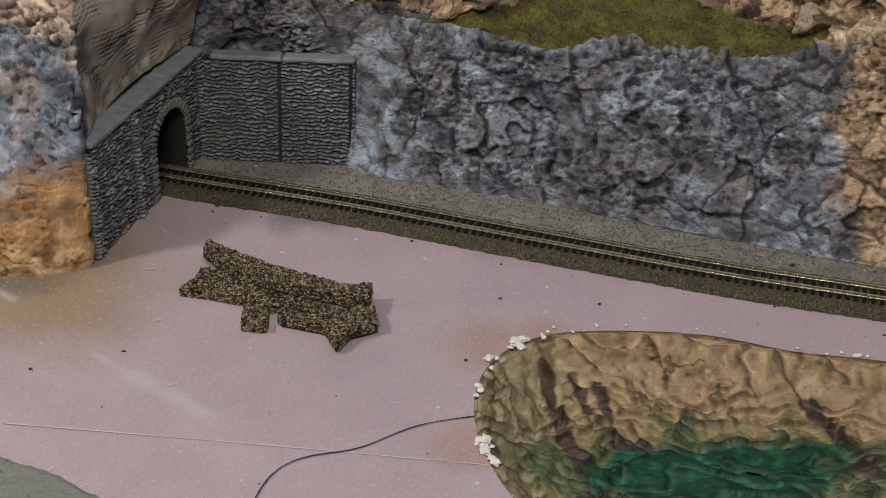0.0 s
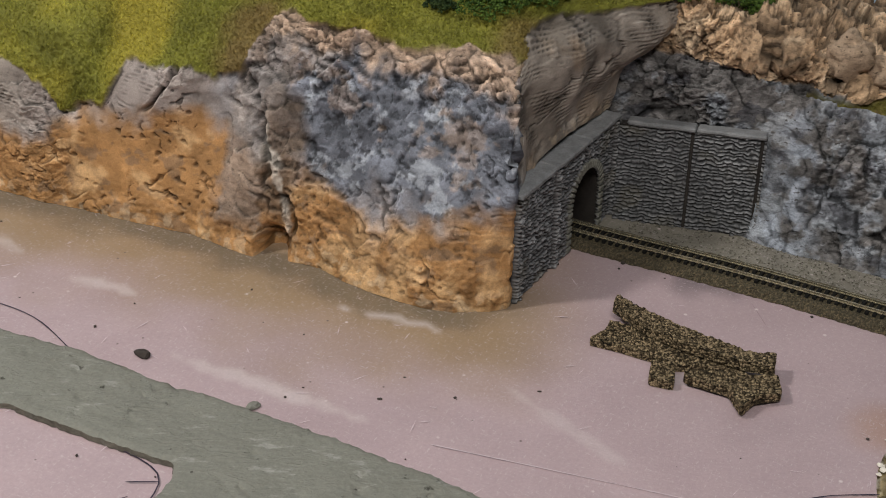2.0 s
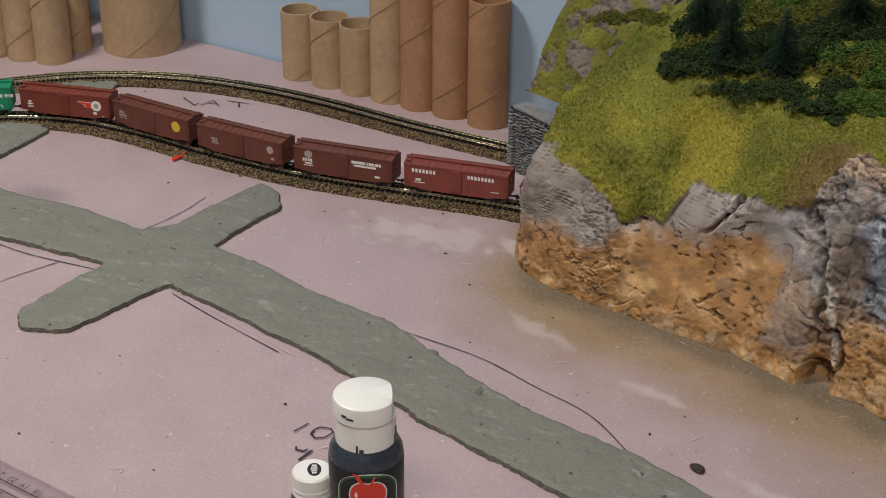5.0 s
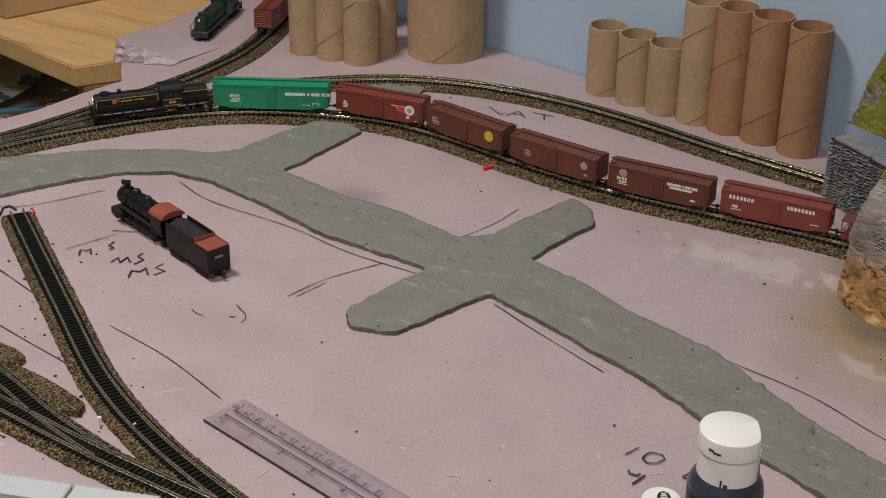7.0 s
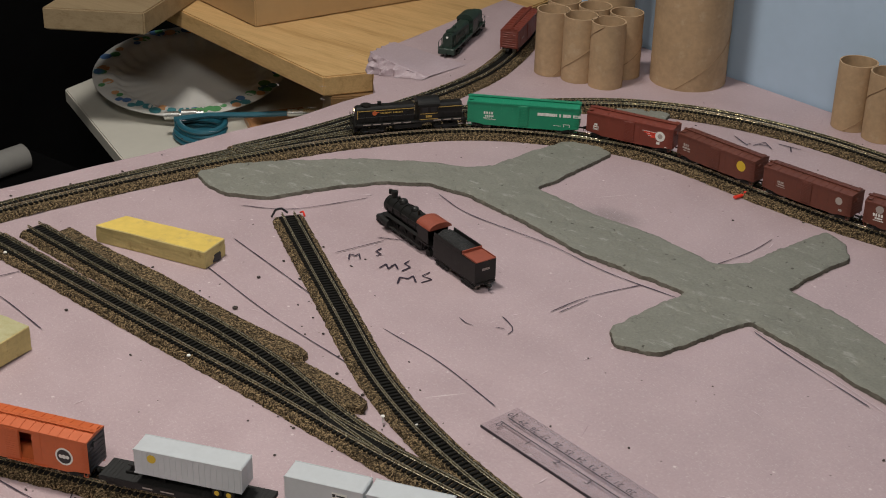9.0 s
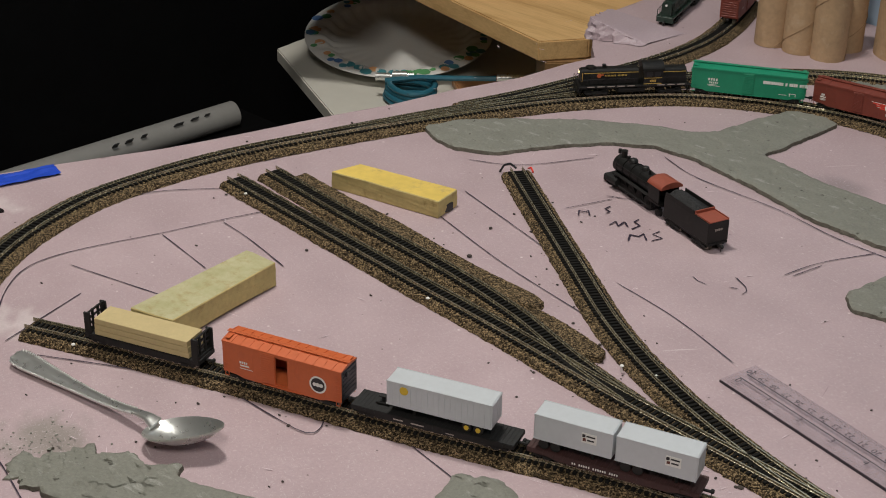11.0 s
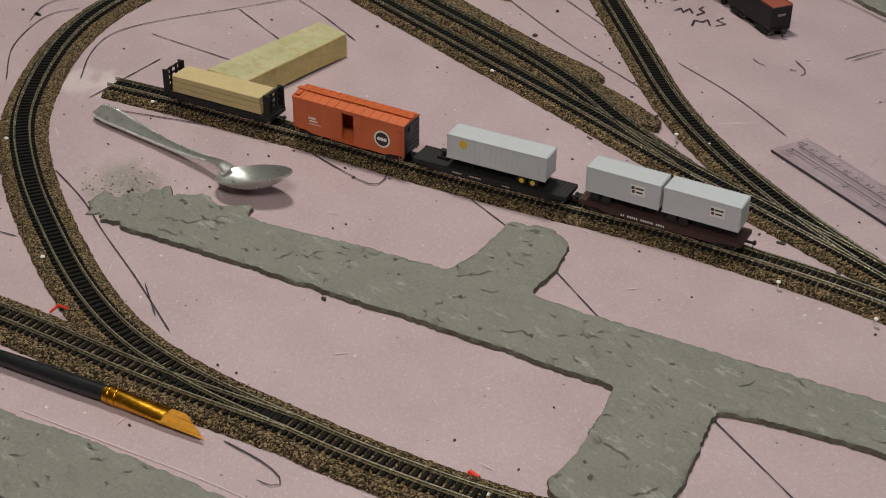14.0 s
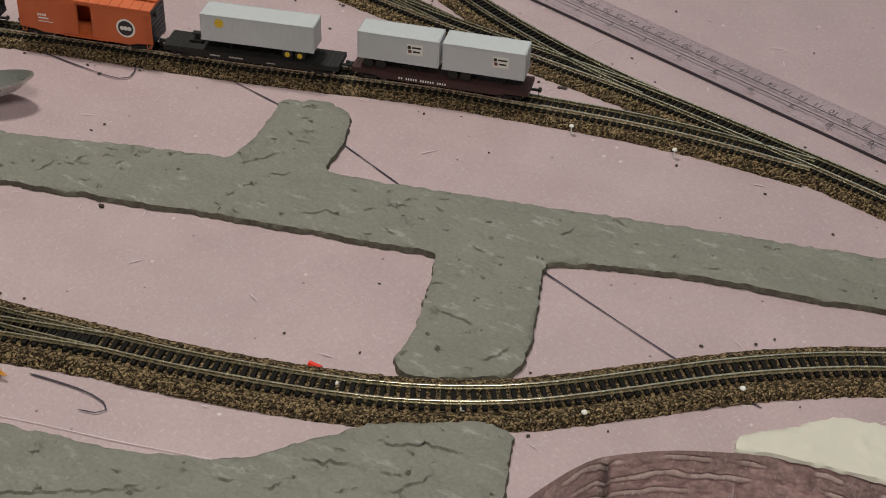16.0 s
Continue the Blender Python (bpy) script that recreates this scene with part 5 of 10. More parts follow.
    me.polygons.foreach_set("material_index", [0] * (len(faces) - n) + [1] * n)
    me.shade_smooth()
    me.set_sharp_from_angle(angle=radians(50))
    return tagged(new(name, me), label, "road", kind="structure")


road("road_back", [(-1.130, .699), (-1.10, .685), (-1.073, .680), (-1.040, .698), (-1.020, .738), (-.990, .780), (-.958, .801), (-.921, .804), (-.856, .791), (-.794, .775), (-.702, .769),
                   (-.712, .725), (-.717, .690), (-.703, .673), (-.673, .682), (-.659, .726), (-.647, .760), (-.569, .734), (-.512, .715), (-.427, .674), (-.364, .650), (-.313, .632), (-.263, .612), (-.231, .602),
                   (-.229, .590), (-.235, .565), (-.22, .50), (-.03, .50), (-.055, .570), (-.096, .600), (-.161, .629), (-.208, .648), (-.26, .666), (-.306, .687), (-.371, .706), (-.413, .724), (-.452, .747), (-.492, .770), (-.556, .787),
                   (-.60, .806), (-.648, .819), (-.641, .863), (-.633, .893), (-.646, .916), (-.667, .926), (-.682, .872), (-.690, .838), (-.706, .822), (-.771, .836), (-.822, .837), (-.886, .850),
                   (-.882, .877), (-.877, .952), (-.904, .961), (-.922, .950), (-.932, .915), (-.939, .866), (-.955, .848), (-.991, .833), (-1.031, .807), (-1.065, .775), (-1.098, .742)],
     "grey trowelled putty road crossing the foam board")
road("road_stub", [(-.945, 1.062), (-.915, 1.074), (-.884, 1.066), (-.872, 1.018), (-.90, .998), (-.925, 1.000)], "short grey putty crossing between two tracks", seed=2.0)
road("road_front", [(-.944, .190), (-.950, .201), (-.938, .205), (-.945, .217), (-.930, .216), (-.927, .231), (-.915, .226), (-.905, .243), (-.890, .240), (-.874, .256), (-.868, .245), (-.836, .257), (-.806, .272), (-.774, .285), (-.750, .293), (-.751, .316), (-.763, .355), (-.743, .368), (-.724, .364), (-.716, .350), (-.703, .312),
                    (-.667, .322), (-.640, .332), (-.587, .351), (-.535, .370), (-.442, .402), (-.36, .430), (-.35, .392), (-.430, .364), (-.470, .351), (-.519, .336), (-.5745, .310), (-.5665, .290), (-.5525, .258), (-.5465, .239), (-.5485, .230), (-.557, .2232), (-.569, .2152), (-.5805, .2078), (-.588, .2068), (-.594, .2105), (-.5975, .2345), (-.6095, .2635), (-.620, .286),
                    (-.673, .269), (-.734, .249), (-.797, .226), (-.866, .202), (-.901, .188), (-.935, .182)],
     "grey putty road strip with side spurs and crumbled end", seed=3.0, gashes=90,
     cracks=[[(-.878, .226), (-.873, .229), (-.866, .231)], [(-.901, .206), (-.882, .216), (-.876, .231), (-.870, .241)], [(-.891, .198), (-.879, .202), (-.872, .206)], [(-.819, .229), (-.818, .236), (-.818, .242)],
             [(-.742, .292), (-.735, .302), (-.729, .313)], [(-.723, .291), (-.714, .299)], [(-.690, .272), (-.681, .283), (-.673, .284)], [(-.660, .306), (-.650, .308)], [(-.602, .251), (-.594, .249), (-.580, .249), (-.573, .247)], [(-.567, .231), (-.560, .232), (-.557, .239), (-.556, .245)]])
road("road_near", [(-.90, .03), (-.804, .054), (-.747, .077), (-.691, .095), (-.651, .107), (-.621, .121), (-.607, .134), (-.582, .170), (-.560, .188), (-.543, .201), (-.529, .201), (-.514, .168), (-.505, .12), (-.50, .06), (-.56, .055), (-.60, .075), (-.667, .056), (-.740, .028), (-.80, .0), (-.90, -.03)],
     "grey cracked putty road along the near track", seed=4.0, gashes=60,
     cracks=[[(-.719, .042), (-.704, .050), (-.696, .054), (-.684, .057), (-.668, .067), (-.650, .079), (-.632, .092), (-.619, .104)], [(-.593, .141), (-.584, .144), (-.569, .150)],
             [(-.575, .164), (-.564, .167), (-.553, .175), (-.541, .178), (-.533, .181)], [(-.553, .143), (-.547, .150), (-.542, .163)]])


def road_crumbs():
    """Loose putty broken off the strip's crumbled end."""
    rng = random.Random(31)
    bm = bmesh.new()
    for n in range(80):
        x, y = -0.945 + rng.gauss(0, 0.014), 0.213 + rng.gauss(0, 0.013)
        s = rng.uniform(0.0003, 0.0009) * (1.6 if rng.random() < 0.1 else 1)
        made = bmesh.ops.create_icosphere(bm, subdivisions=1, radius=s)["verts"]
        at = Vector((x, y, 0.25 * s if x < -0.95 or y > 0.226 else 0.0040))
        for v in made:
            v.co *= rng.uniform(0.6, 1.25)
            v.co.z *= 0.4
            v.co += at
    tagged(new("putty_crumbs", put_mesh("putty_crumbs", bm, PUTTY)), "grey putty crumbs at the road's broken end", "crumbs", kind="stuff")


road_crumbs()

# ---- hollows ----


POND_EYE = (0.199, 0.596, 0.062, 0.024)
UMBER = ((0.132, 0.668, 0.135, 0.622, 0.0042), (0.136, 0.620, 0.141, 0.604, 0.005), (0.140, 0.602, 0.143, 0.577, 0.005), (0.145, 0.667, 0.149, 0.645, 0.0026), (0.156, 0.660, 0.158, 0.640, 0.0028),
         (0.160, 0.624, 0.176, 0.616, 0.005), (0.262, 0.622, 0.267, 0.594, 0.0045), (0.251, 0.640, 0.258, 0.630, 0.004), (0.300, 0.62, 0.305, 0.60, 0.005))


def build_pond():
    """Thick paint and plaster pushed down the bank with a knife: lapped lobes, dragged ridges, and a green pool."""
    edge = closed_curve(POND_EDGE, 0.004)
    mid = np.array(POND_EDGE).mean(0)
    rows = []
    for f, d in ((1.0, 0.0), (0.97, -0.10), (0.92, -0.32), (0.84, -0.62), (0.70, -0.88), (0.45, -1.0), (0.02, -1.02)):
        row = [(mid[0] + (p[0] - mid[0]) * f, mid[1] + (p[1] - mid[1]) * f, d * 0.019) for p in edge]
        rows.append(row + row[:1])
    grid, nrm, v, u = grid_skin(rows, 760, 230)
    x, y, z = (grid[..., k] for k in range(3))
    g, h = gfbm(x * 42, y * 42, 1.0 + 0 * z, 4, 200), gfbm(x * 130, y * 130, 2.0 + 0 * z, 4, 201)
    turn = np.arctan2((y - mid[1]) * 1.5, x - mid[0])
    wall = gstep(4.6, 3.0, v)
    drag = turn * 2.3 + 1.7 * gfbm(x * 17, y * 17, 0 * z, 4, 202) + 0.22 * v
    lobes = gsaw(drag, 0.10)
    across = gsaw((y + 0.25 * x) * 62 + 1.5 * gfbm(x * 22, y * 34, 0 * z, 3, 203), 0.12)
    lines = gnoise(turn * 30 + 3 * g, v * 0.9, 0 * z, 204) * wall * gstep(-0.2, 0.3, gnoise(x * 30, y * 30, 0 * z, 209)) + gnoise((y + 0.2 * x + 0.004 * g) * 620, x * 45, 0 * z, 205) * (1 - wall)
    torn = gcrack(x, y, z + 0.01 * g, 0.022, 0.10, 206, 0.0)
    d = np.hypot((x - POND_EYE[0]) / POND_EYE[2], (y - POND_EYE[1]) / POND_EYE[3])
    pool = gstep(1.05, 0.85, d + 0.30 * g)
    disp = (0.0040 * lobes * wall + 0.0042 * across * (1 - wall) + 0.0009 * lines + 0.0042 * g + 0.0012 * h - 0.0022 * torn) * gstep(0.05, 0.7, v) * (1 - 0.45 * pool)
    disp += 0.0026 * (0.5 + h) * gstep(0.0, 0.15, v) * gstep(0.9, 0.3, v)
    disp[0] = 0
    out = grid + disp[..., None] * nrm
    tone = lambda rgb, amount, n: np.array(rgb) * (1 + amount * n)[..., None]
    c = tone((0.36, 0.245, 0.13), 0.35, h)
    c = gmix(c, tone((0.46, 0.345, 0.21), 0.25, h), 0.6 * gstep(0.1, 0.4, lobes + g) * wall)
    c = gmix(c, tone((0.305, 0.25, 0.135), 0.3, h), gstep(-0.02, 0.02, 0.137 - x + 0.025 * g + 0.008 * lobes) * 0.85)
    moss = gstep(2.1, 1.2, d + 0.6 * g)
    c = gmix(c, tone((0.175, 0.165, 0.07), 0.4, h), 0.75 * moss)
    c = gmix(c, tone((0.06, 0.105, 0.045), 0.4, h), 0.7 * gstep(1.6, 1.1, d + 0.8 * g + 0.3 * across))
    dark = 0.0
    for x0, y0, x1, y1, w in UMBER:
        t = np.clip(((x - x0) * (x1 - x0) + (y - y0) * (y1 - y0)) / ((x1 - x0) ** 2 + (y1 - y0) ** 2), 0, 1)
        near = np.hypot(x - x0 - t * (x1 - x0), y - y0 - t * (y1 - y0)) / w
        dark = np.maximum(dark, gstep(1.15, 0.8, near + 0.5 * h + 0.4 * g))
    c = gmix(c, tone((0.075, 0.045, 0.034), 0.3, h), 0.92 * dark)
    c = gmix(c, tone((0.010, 0.060, 0.030), 0.5, h + 0.6 * lines), pool)
    c = gmix(c, tone((0.03, 0.125, 0.06), 0.5, h), 0.5 * pool * gstep(0.1, 0.45, across + h))
    # Ridges painted lighter, dips and tears darker, to shade the relief by colour.
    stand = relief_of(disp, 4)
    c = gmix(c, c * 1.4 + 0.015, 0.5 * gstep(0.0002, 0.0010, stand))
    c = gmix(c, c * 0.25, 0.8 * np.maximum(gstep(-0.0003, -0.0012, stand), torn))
    white = gstep(1.1, 0.4, v + 0.5 * h) * gstep(0.0, 0.3, h + 0.3 * g) * gstep(0.135, 0.11, x)
    c = gmix(c, np.array((0.66, 0.62, 0.54)), white)
    c = c * 0.86
    alpha = np.full(c.shape[:2] + (1,), 0.5)
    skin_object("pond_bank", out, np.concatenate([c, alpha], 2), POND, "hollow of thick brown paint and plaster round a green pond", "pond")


build_pond()


def rim_flakes():
    """White plaster crumbs squeezed out along the pond's edge."""
    rng = random.Random(9)
    edge = closed_curve(POND_EDGE, 0.004)
    bm = bmesh.new()
    for p in edge:
        x, y = p
        for _ in range(4 if x < 0.125 else 2):
            if rng.random() > (0.9 * smoothstep(0.0, 0.25, noise.noise((x * 70, y * 70, 3.0))) if x < 0.125 else 0.15) or y < 0.585:
                continue
            s = rng.uniform(0.0005, 0.0026) * (1.0 if x < 0.125 else 0.5)
            made = bmesh.ops.create_icosphere(bm, subdivisions=2, radius=s)["verts"]
            at = Vector((x + rng.gauss(0, 0.0022), y + rng.gauss(0, 0.0022), 0.0008 + 0.3 * s))
            k = rng.uniform(0, 50)
            for v in made:
                v.co *= 1 + 0.9 * noise.noise(v.co * 650 + Vector((k, 0, 0)))
                v.co.z *= 0.5
                v.co += at
    me = put_mesh("plaster_flakes", bm, varied("plaster_white", (0.72, 0.68, 0.60), 0.85, 0, 0.12, 400.0))
    tagged(new("plaster_crumbs", me), "white plaster crumbs along the pond's rim", "plaster", kind="stuff")


rim_flakes()


def build_river():
    """A bank sawn out of the foam: near upright, with torn layers standing out in pale broken strokes and a gash down its corner."""
    edge = closed_curve(RIVER_EDGE, 0.002)
    mid = np.array((-0.39, 0.14))
    rows = []
    for f, d in ((1.0, 0.0), (0.992, -0.14), (0.985, -0.34), (0.978, -0.60), (0.965, -0.85), (0.90, -1.0), (0.45, -1.02), (0.02, -1.02)):
        row = [(mid[0] + (p[0] - mid[0]) * f, mid[1] + (p[1] - mid[1]) * f, d * 0.06) for p in edge]
        rows.append(row + row[:1])
    grid, nrm, v, u = grid_skin(rows, 1100, 200)
    x, y, z = (grid[..., k] for k in range(3))
    slope = z + 0.0035 * gfbm(x * 16, y * 16, 0 * z, 3, 301) + 0.0010 * gfbm(x * 90, y * 90, z * 90, 3, 302)
    layer = slope / 0.0085
    level = np.floor(layer)
    k = layer - level
    gate = gstep(-0.02, 0.16, gfbm(x * 38, y * 38, level * 7.3, 3, 303))
    lip = np.exp(-(((k - 0.5) / 0.075) ** 2)) * gate
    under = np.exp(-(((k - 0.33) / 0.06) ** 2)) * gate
    g, h = gfbm(x * 160, y * 160, z * 160, 4, 304), gfbm(x * 520, y * 520, z * 520, 3, 305)
    gash = np.exp(-((np.hypot(x + 0.4925, y - 0.2122) / 0.0022) ** 2)) * gstep(0.0, -0.002, z) * gstep(-0.035, -0.02, z)
    disp = (0.0011 * lip - 0.0007 * under + 0.0008 * g + 0.0003 * h) * gstep(0.05, 0.5, v) - 0.002 * gash
    c = np.array((0.345, 0.250, 0.228)) * (1 + 0.35 * g + 0.3 * h)[..., None]
    fresh = gstep(-0.35, 0.45, gfbm(x * 14, y * 14, z * 30, 3, 306))[..., None]
    c = gmix(c, c * np.array((1.22, 1.17, 1.2)), fresh[..., 0])
    c = gmix(c, np.array((0.50, 0.39, 0.36)) * (1 + 0.25 * h)[..., None], 0.75 * lip)
    # Under each lip and in the gash, shade is put into the colour.
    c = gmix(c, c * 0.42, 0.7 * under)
    c = gmix(c, np.array((0.045, 0.030, 0.028)) + 0 * c, 0.85 * gash)
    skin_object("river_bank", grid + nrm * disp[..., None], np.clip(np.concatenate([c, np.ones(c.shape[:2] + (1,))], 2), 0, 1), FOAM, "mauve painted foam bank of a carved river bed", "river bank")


build_river()

# ---- room ----


def plain(name, corners, material, label, category="wall"):
    bm = bmesh.new()
    bm.faces.new([bm.verts.new(c) for c in corners])
    return tagged(new(name, put_mesh(name, bm, material)), label, category, kind="structure")


def wall_box(name, x0, y0, z0, x1, y1, z1, material, label, category="wall"):
    bm = bmesh.new()
    box(bm, (x0 + x1) / 2, (y0 + y1) / 2, (z0 + z1) / 2, x1 - x0, y1 - y0, z1 - z0)
    return tagged(new(name, put_mesh(name, bm, material)), label, category, kind="structure")




def slanted_wall(name, a, b, z0, z1, thick, material, label):
    """A wall between two plan points, thick behind."""
    a, b = np.array(a), np.array(b)
    d = (b - a) / np.linalg.norm(b - a)
    n = np.array((-d[1], d[0])) * thick
    bm = bmesh.new()
    slab(bm, [tuple(a), tuple(b), tuple(b + n), tuple(a + n)], z0, z1)
    return tagged(new(name, put_mesh(name, bm, material)), label, "wall", kind="structure")


slanted_wall("wall_north", (-1.13, 1.249), (0.95, 0.833), -0.06, 1.6, 0.06, WALL, "smooth sky-blue painted backdrop behind the layout")
wall_box("wall_north_2", -3.2, 2.0, -0.95, 2.26, 2.06, 1.6, ROOM, "plain room wall")
wall_box("wall_west", -3.26, -2.0, -0.95, -3.20, 2.06, 1.6, ROOM, "plain room wall")
wall_box("wall_east", 2.2, -2.0, -0.95, 2.26, 2.0, 1.6, ROOM, "plain room wall")
wall_box("wall_south", -3.26, -2.06, -0.95, 2.26, -2.0, 1.6, ROOM, "plain room wall")
wall_box("ceiling", -3.26, -2.06, 1.6, 2.26, 2.06, 1.66, CEILING, "plain white ceiling", "ceiling")
wall_box("floor", -3.26, -2.06, -1.0, 2.26, 2.06, -0.95, FLOOR, "dark carpet floor", "floor")

# ---- tracks ----
MAIN = [(.52, .61), (.40, .66), (.308, .697), (.238, .723), (.142, .765), (.041, .810), (-.049, .845), (-.14, .885), (-.25, .925), (-.36, .948), (-.471, .957), (-.56, .952), (-.64, .949), (-.689, .953), (-.745, .961), (-.803, .972),
        (-.87, .974), (-.94, .951), (-.994, .920), (-1.038, .875), (-1.078, .815), (-1.103, .765), (-1.130, .70), (-1.160, .62), (-1.183, .545), (-1.194, .48), (-1.195, .41), (-1.174, .339), (-1.143, .288), (-1.097, .240), (-1.048, .202),
        (-.984, .172), (-.925, .152), (-.867, .136), (-.82, .129), (-.785, .130), (-.747, .136), (-.702, .148), (-.668, .157), (-.630, .170), (-.606, .179), (-.572, .195), (-.535, .220), (-.50, .254), (-.466, .288), (-.419, .324), (-.36, .352), (-.28, .37)]
LINES = {
    "main": MAIN,
    "back": [(-.40, 1.03), (-.505, 1.055), (-.60, 1.070), (-.69, 1.089), (-.769, 1.097), (-.85, 1.090), (-.92, 1.063), (-.972, 1.022), (-1.017, .972), (-1.050, .91), (-1.080, .840), (-1.110, .768), (-1.135, .70), (-1.160, .62)],
    "branch": [(-1.125, .745), (-1.106, .81), (-1.090, .89), (-1.077, .97), (-1.077, 1.044), (-1.095, 1.118), (-1.12, 1.185)],
    "yard_a": [(-1.003, .679), (-.937, .634), (-.863, .584), (-.802, .543), (-.75, .516), (-.705, .498), (-.66, .484), (-.628, .476), (-.60, .471)],
    "yard_b": [(-1.137, .541), (-1.03, .529), (-.967, .524), (-.908, .518), (-.847, .507), (-.815, .497), (-.785, .488), (-.736, .478)],
    "yard_c": [(-1.147, .511), (-1.038, .502), (-.937, .494), (-.881, .490), (-.828, .486), (-.78, .481), (-.735, .477), (-.67, .474), (-.635, .472), (-.602, .470), (-.562, .465), (-.50, .456), (-.42, .443), (-.30, .425)],
    "yard_d": [(-1.062, .277), (-1.0125, .2975), (-.9805, .3085), (-.9435, .3225), (-.9035, .3375), (-.84, .3585), (-.784, .3785), (-.732, .3995), (-.694, .4135), (-.664, .4218), (-.612, .4365), (-.586, .4425), (-.553, .448), (-.50, .453)],
    "feeder": [(-1.05, .035), (-.97, .060), (-.895, .084), (-.852, .098), (-.807, .111), (-.77, .122), (-.735, .135), (-.70, .148)],
}
LABELS = {
    "main": "main line track on a cork bed, running through the tunnel", "back": "second track on cork curving past the wall", "branch": "side track on cork leading to the corner",
    "yard_a": "short yard track on cork with a bare end", "yard_b": "middle yard track on cork joining a turnout", "yard_c": "straight yard track on cork with turnout rails",
    "yard_d": "yard track on cork holding parked freight cars", "feeder": "track on cork joining the main line at a turnout",
}
BED_TOP, TIE_TOP, RAIL_TOP = 4.2, 5.8, 7.8   # mm over the foam
PATHS = {k: curve_through(v, 0.002) for k, v in LINES.items()}


def frames_along(path):
    t = np.gradient(path, axis=0)
    t /= np.linalg.norm(t, axis=1, keepdims=True)
    return t, np.stack([-t[:, 1], t[:, 0]], 1)


def sweep(name, path, section, material, parent, ragged=0.0, seed=0.0, every=1, label="", kind=""):
    """Pull a cross-section (offset, height in mm) along a line on the plan."""
    path = path[::every] if every >= 1 else np.stack([np.interp(np.arange(0, len(path) - 1, every), np.arange(len(path)), path[:, c]) for c in (0, 1)], 1)
    t, n = frames_along(path)
    k = len(section)
    verts, faces = [], []
    for i, (p, nr) in enumerate(zip(path, n)):
        for j, (o, h) in enumerate(section):
            if ragged:
                side = 1 if abs(o) > 1 else 0
                q = (p[0] * 260 + o, p[1] * 260, h * 0.8 + seed)
                o2 = o + ragged * side * (noise.noise(q) + 0.6 * noise.noise((q[0] * 2.6, q[1] * 2.6, q[2])))
                h2 = h + (0.55 * ragged * noise.noise((q[0] + 40, q[1], q[2])) if h > 0.5 else 0)
            else:
                o2, h2 = o, h
            verts.append((p[0] + nr[0] * o2 * MM, p[1] + nr[1] * o2 * MM, h2 * MM))
    m = len(path)
    for i in range(m - 1):
        for j in range(k):
            a, b = i * k + j, i * k + (j + 1) % k
            faces.append((a, b, b + k, a + k))
    faces += [tuple(range(k)), tuple(range((m - 1) * k, m * k))[::-1]]
    me = bpy.data.meshes.new(name)
    me.from_pydata(verts, [], faces)
    me.materials.append(material)
    bm = bmesh.new()
    bm.from_mesh(me)
    bmesh.ops.recalc_face_normals(bm, faces=bm.faces)
    bm.to_mesh(me)
    bm.free()
    ob = new(name, me)
    ob.parent = parent
    return tagged(ob, label=label, kind=kind)


tie_bm = bmesh.new()
box(tie_bm, 0, 0, (BED_TOP + TIE_TOP) / 2 - 0.2, 2.0, 15.4, TIE_TOP - BED_TOP + 0.4, 0.15)
box(tie_bm, 0, 4.6, TIE_TOP + 0.1, 1.0, 2.0, 0.4)
box(tie_bm, 0, -4.6, TIE_TOP + 0.1, 1.0, 2.0, 0.4)
TIE_MESH = put_mesh("tie", tie_bm, TIE, MM)
HALF = [(15.8, 0.0), (15.5, 0.7), (14.9, 1.6), (14.1, 2.5), (13.2, 3.3), (12.2, 3.9), (11.0, 4.2), (9.6, 4.3), (8.0, 4.3), (5.0, 4.2), (1.2, 4.2)]
CORK_SECTION = [(-o, h) for o, h in HALF] + HALF[::-1]


def rail_section(o):
    return [(o - 0.75, TIE_TOP), (o + 0.75, TIE_TOP), (o + 0.7, TIE_TOP + 0.35), (o + 0.22, TIE_TOP + 0.5), (o + 0.22, RAIL_TOP - 0.7), (o + 0.44, RAIL_TOP - 0.5), (o + 0.44, RAIL_TOP - 0.08), (o + 0.34, RAIL_TOP),
            (o - 0.34, RAIL_TOP), (o - 0.44, RAIL_TOP - 0.08), (o - 0.44, RAIL_TOP - 0.5), (o - 0.22, RAIL_TOP - 0.7), (o - 0.22, TIE_TOP + 0.5), (o - 0.7, TIE_TOP + 0.35)]


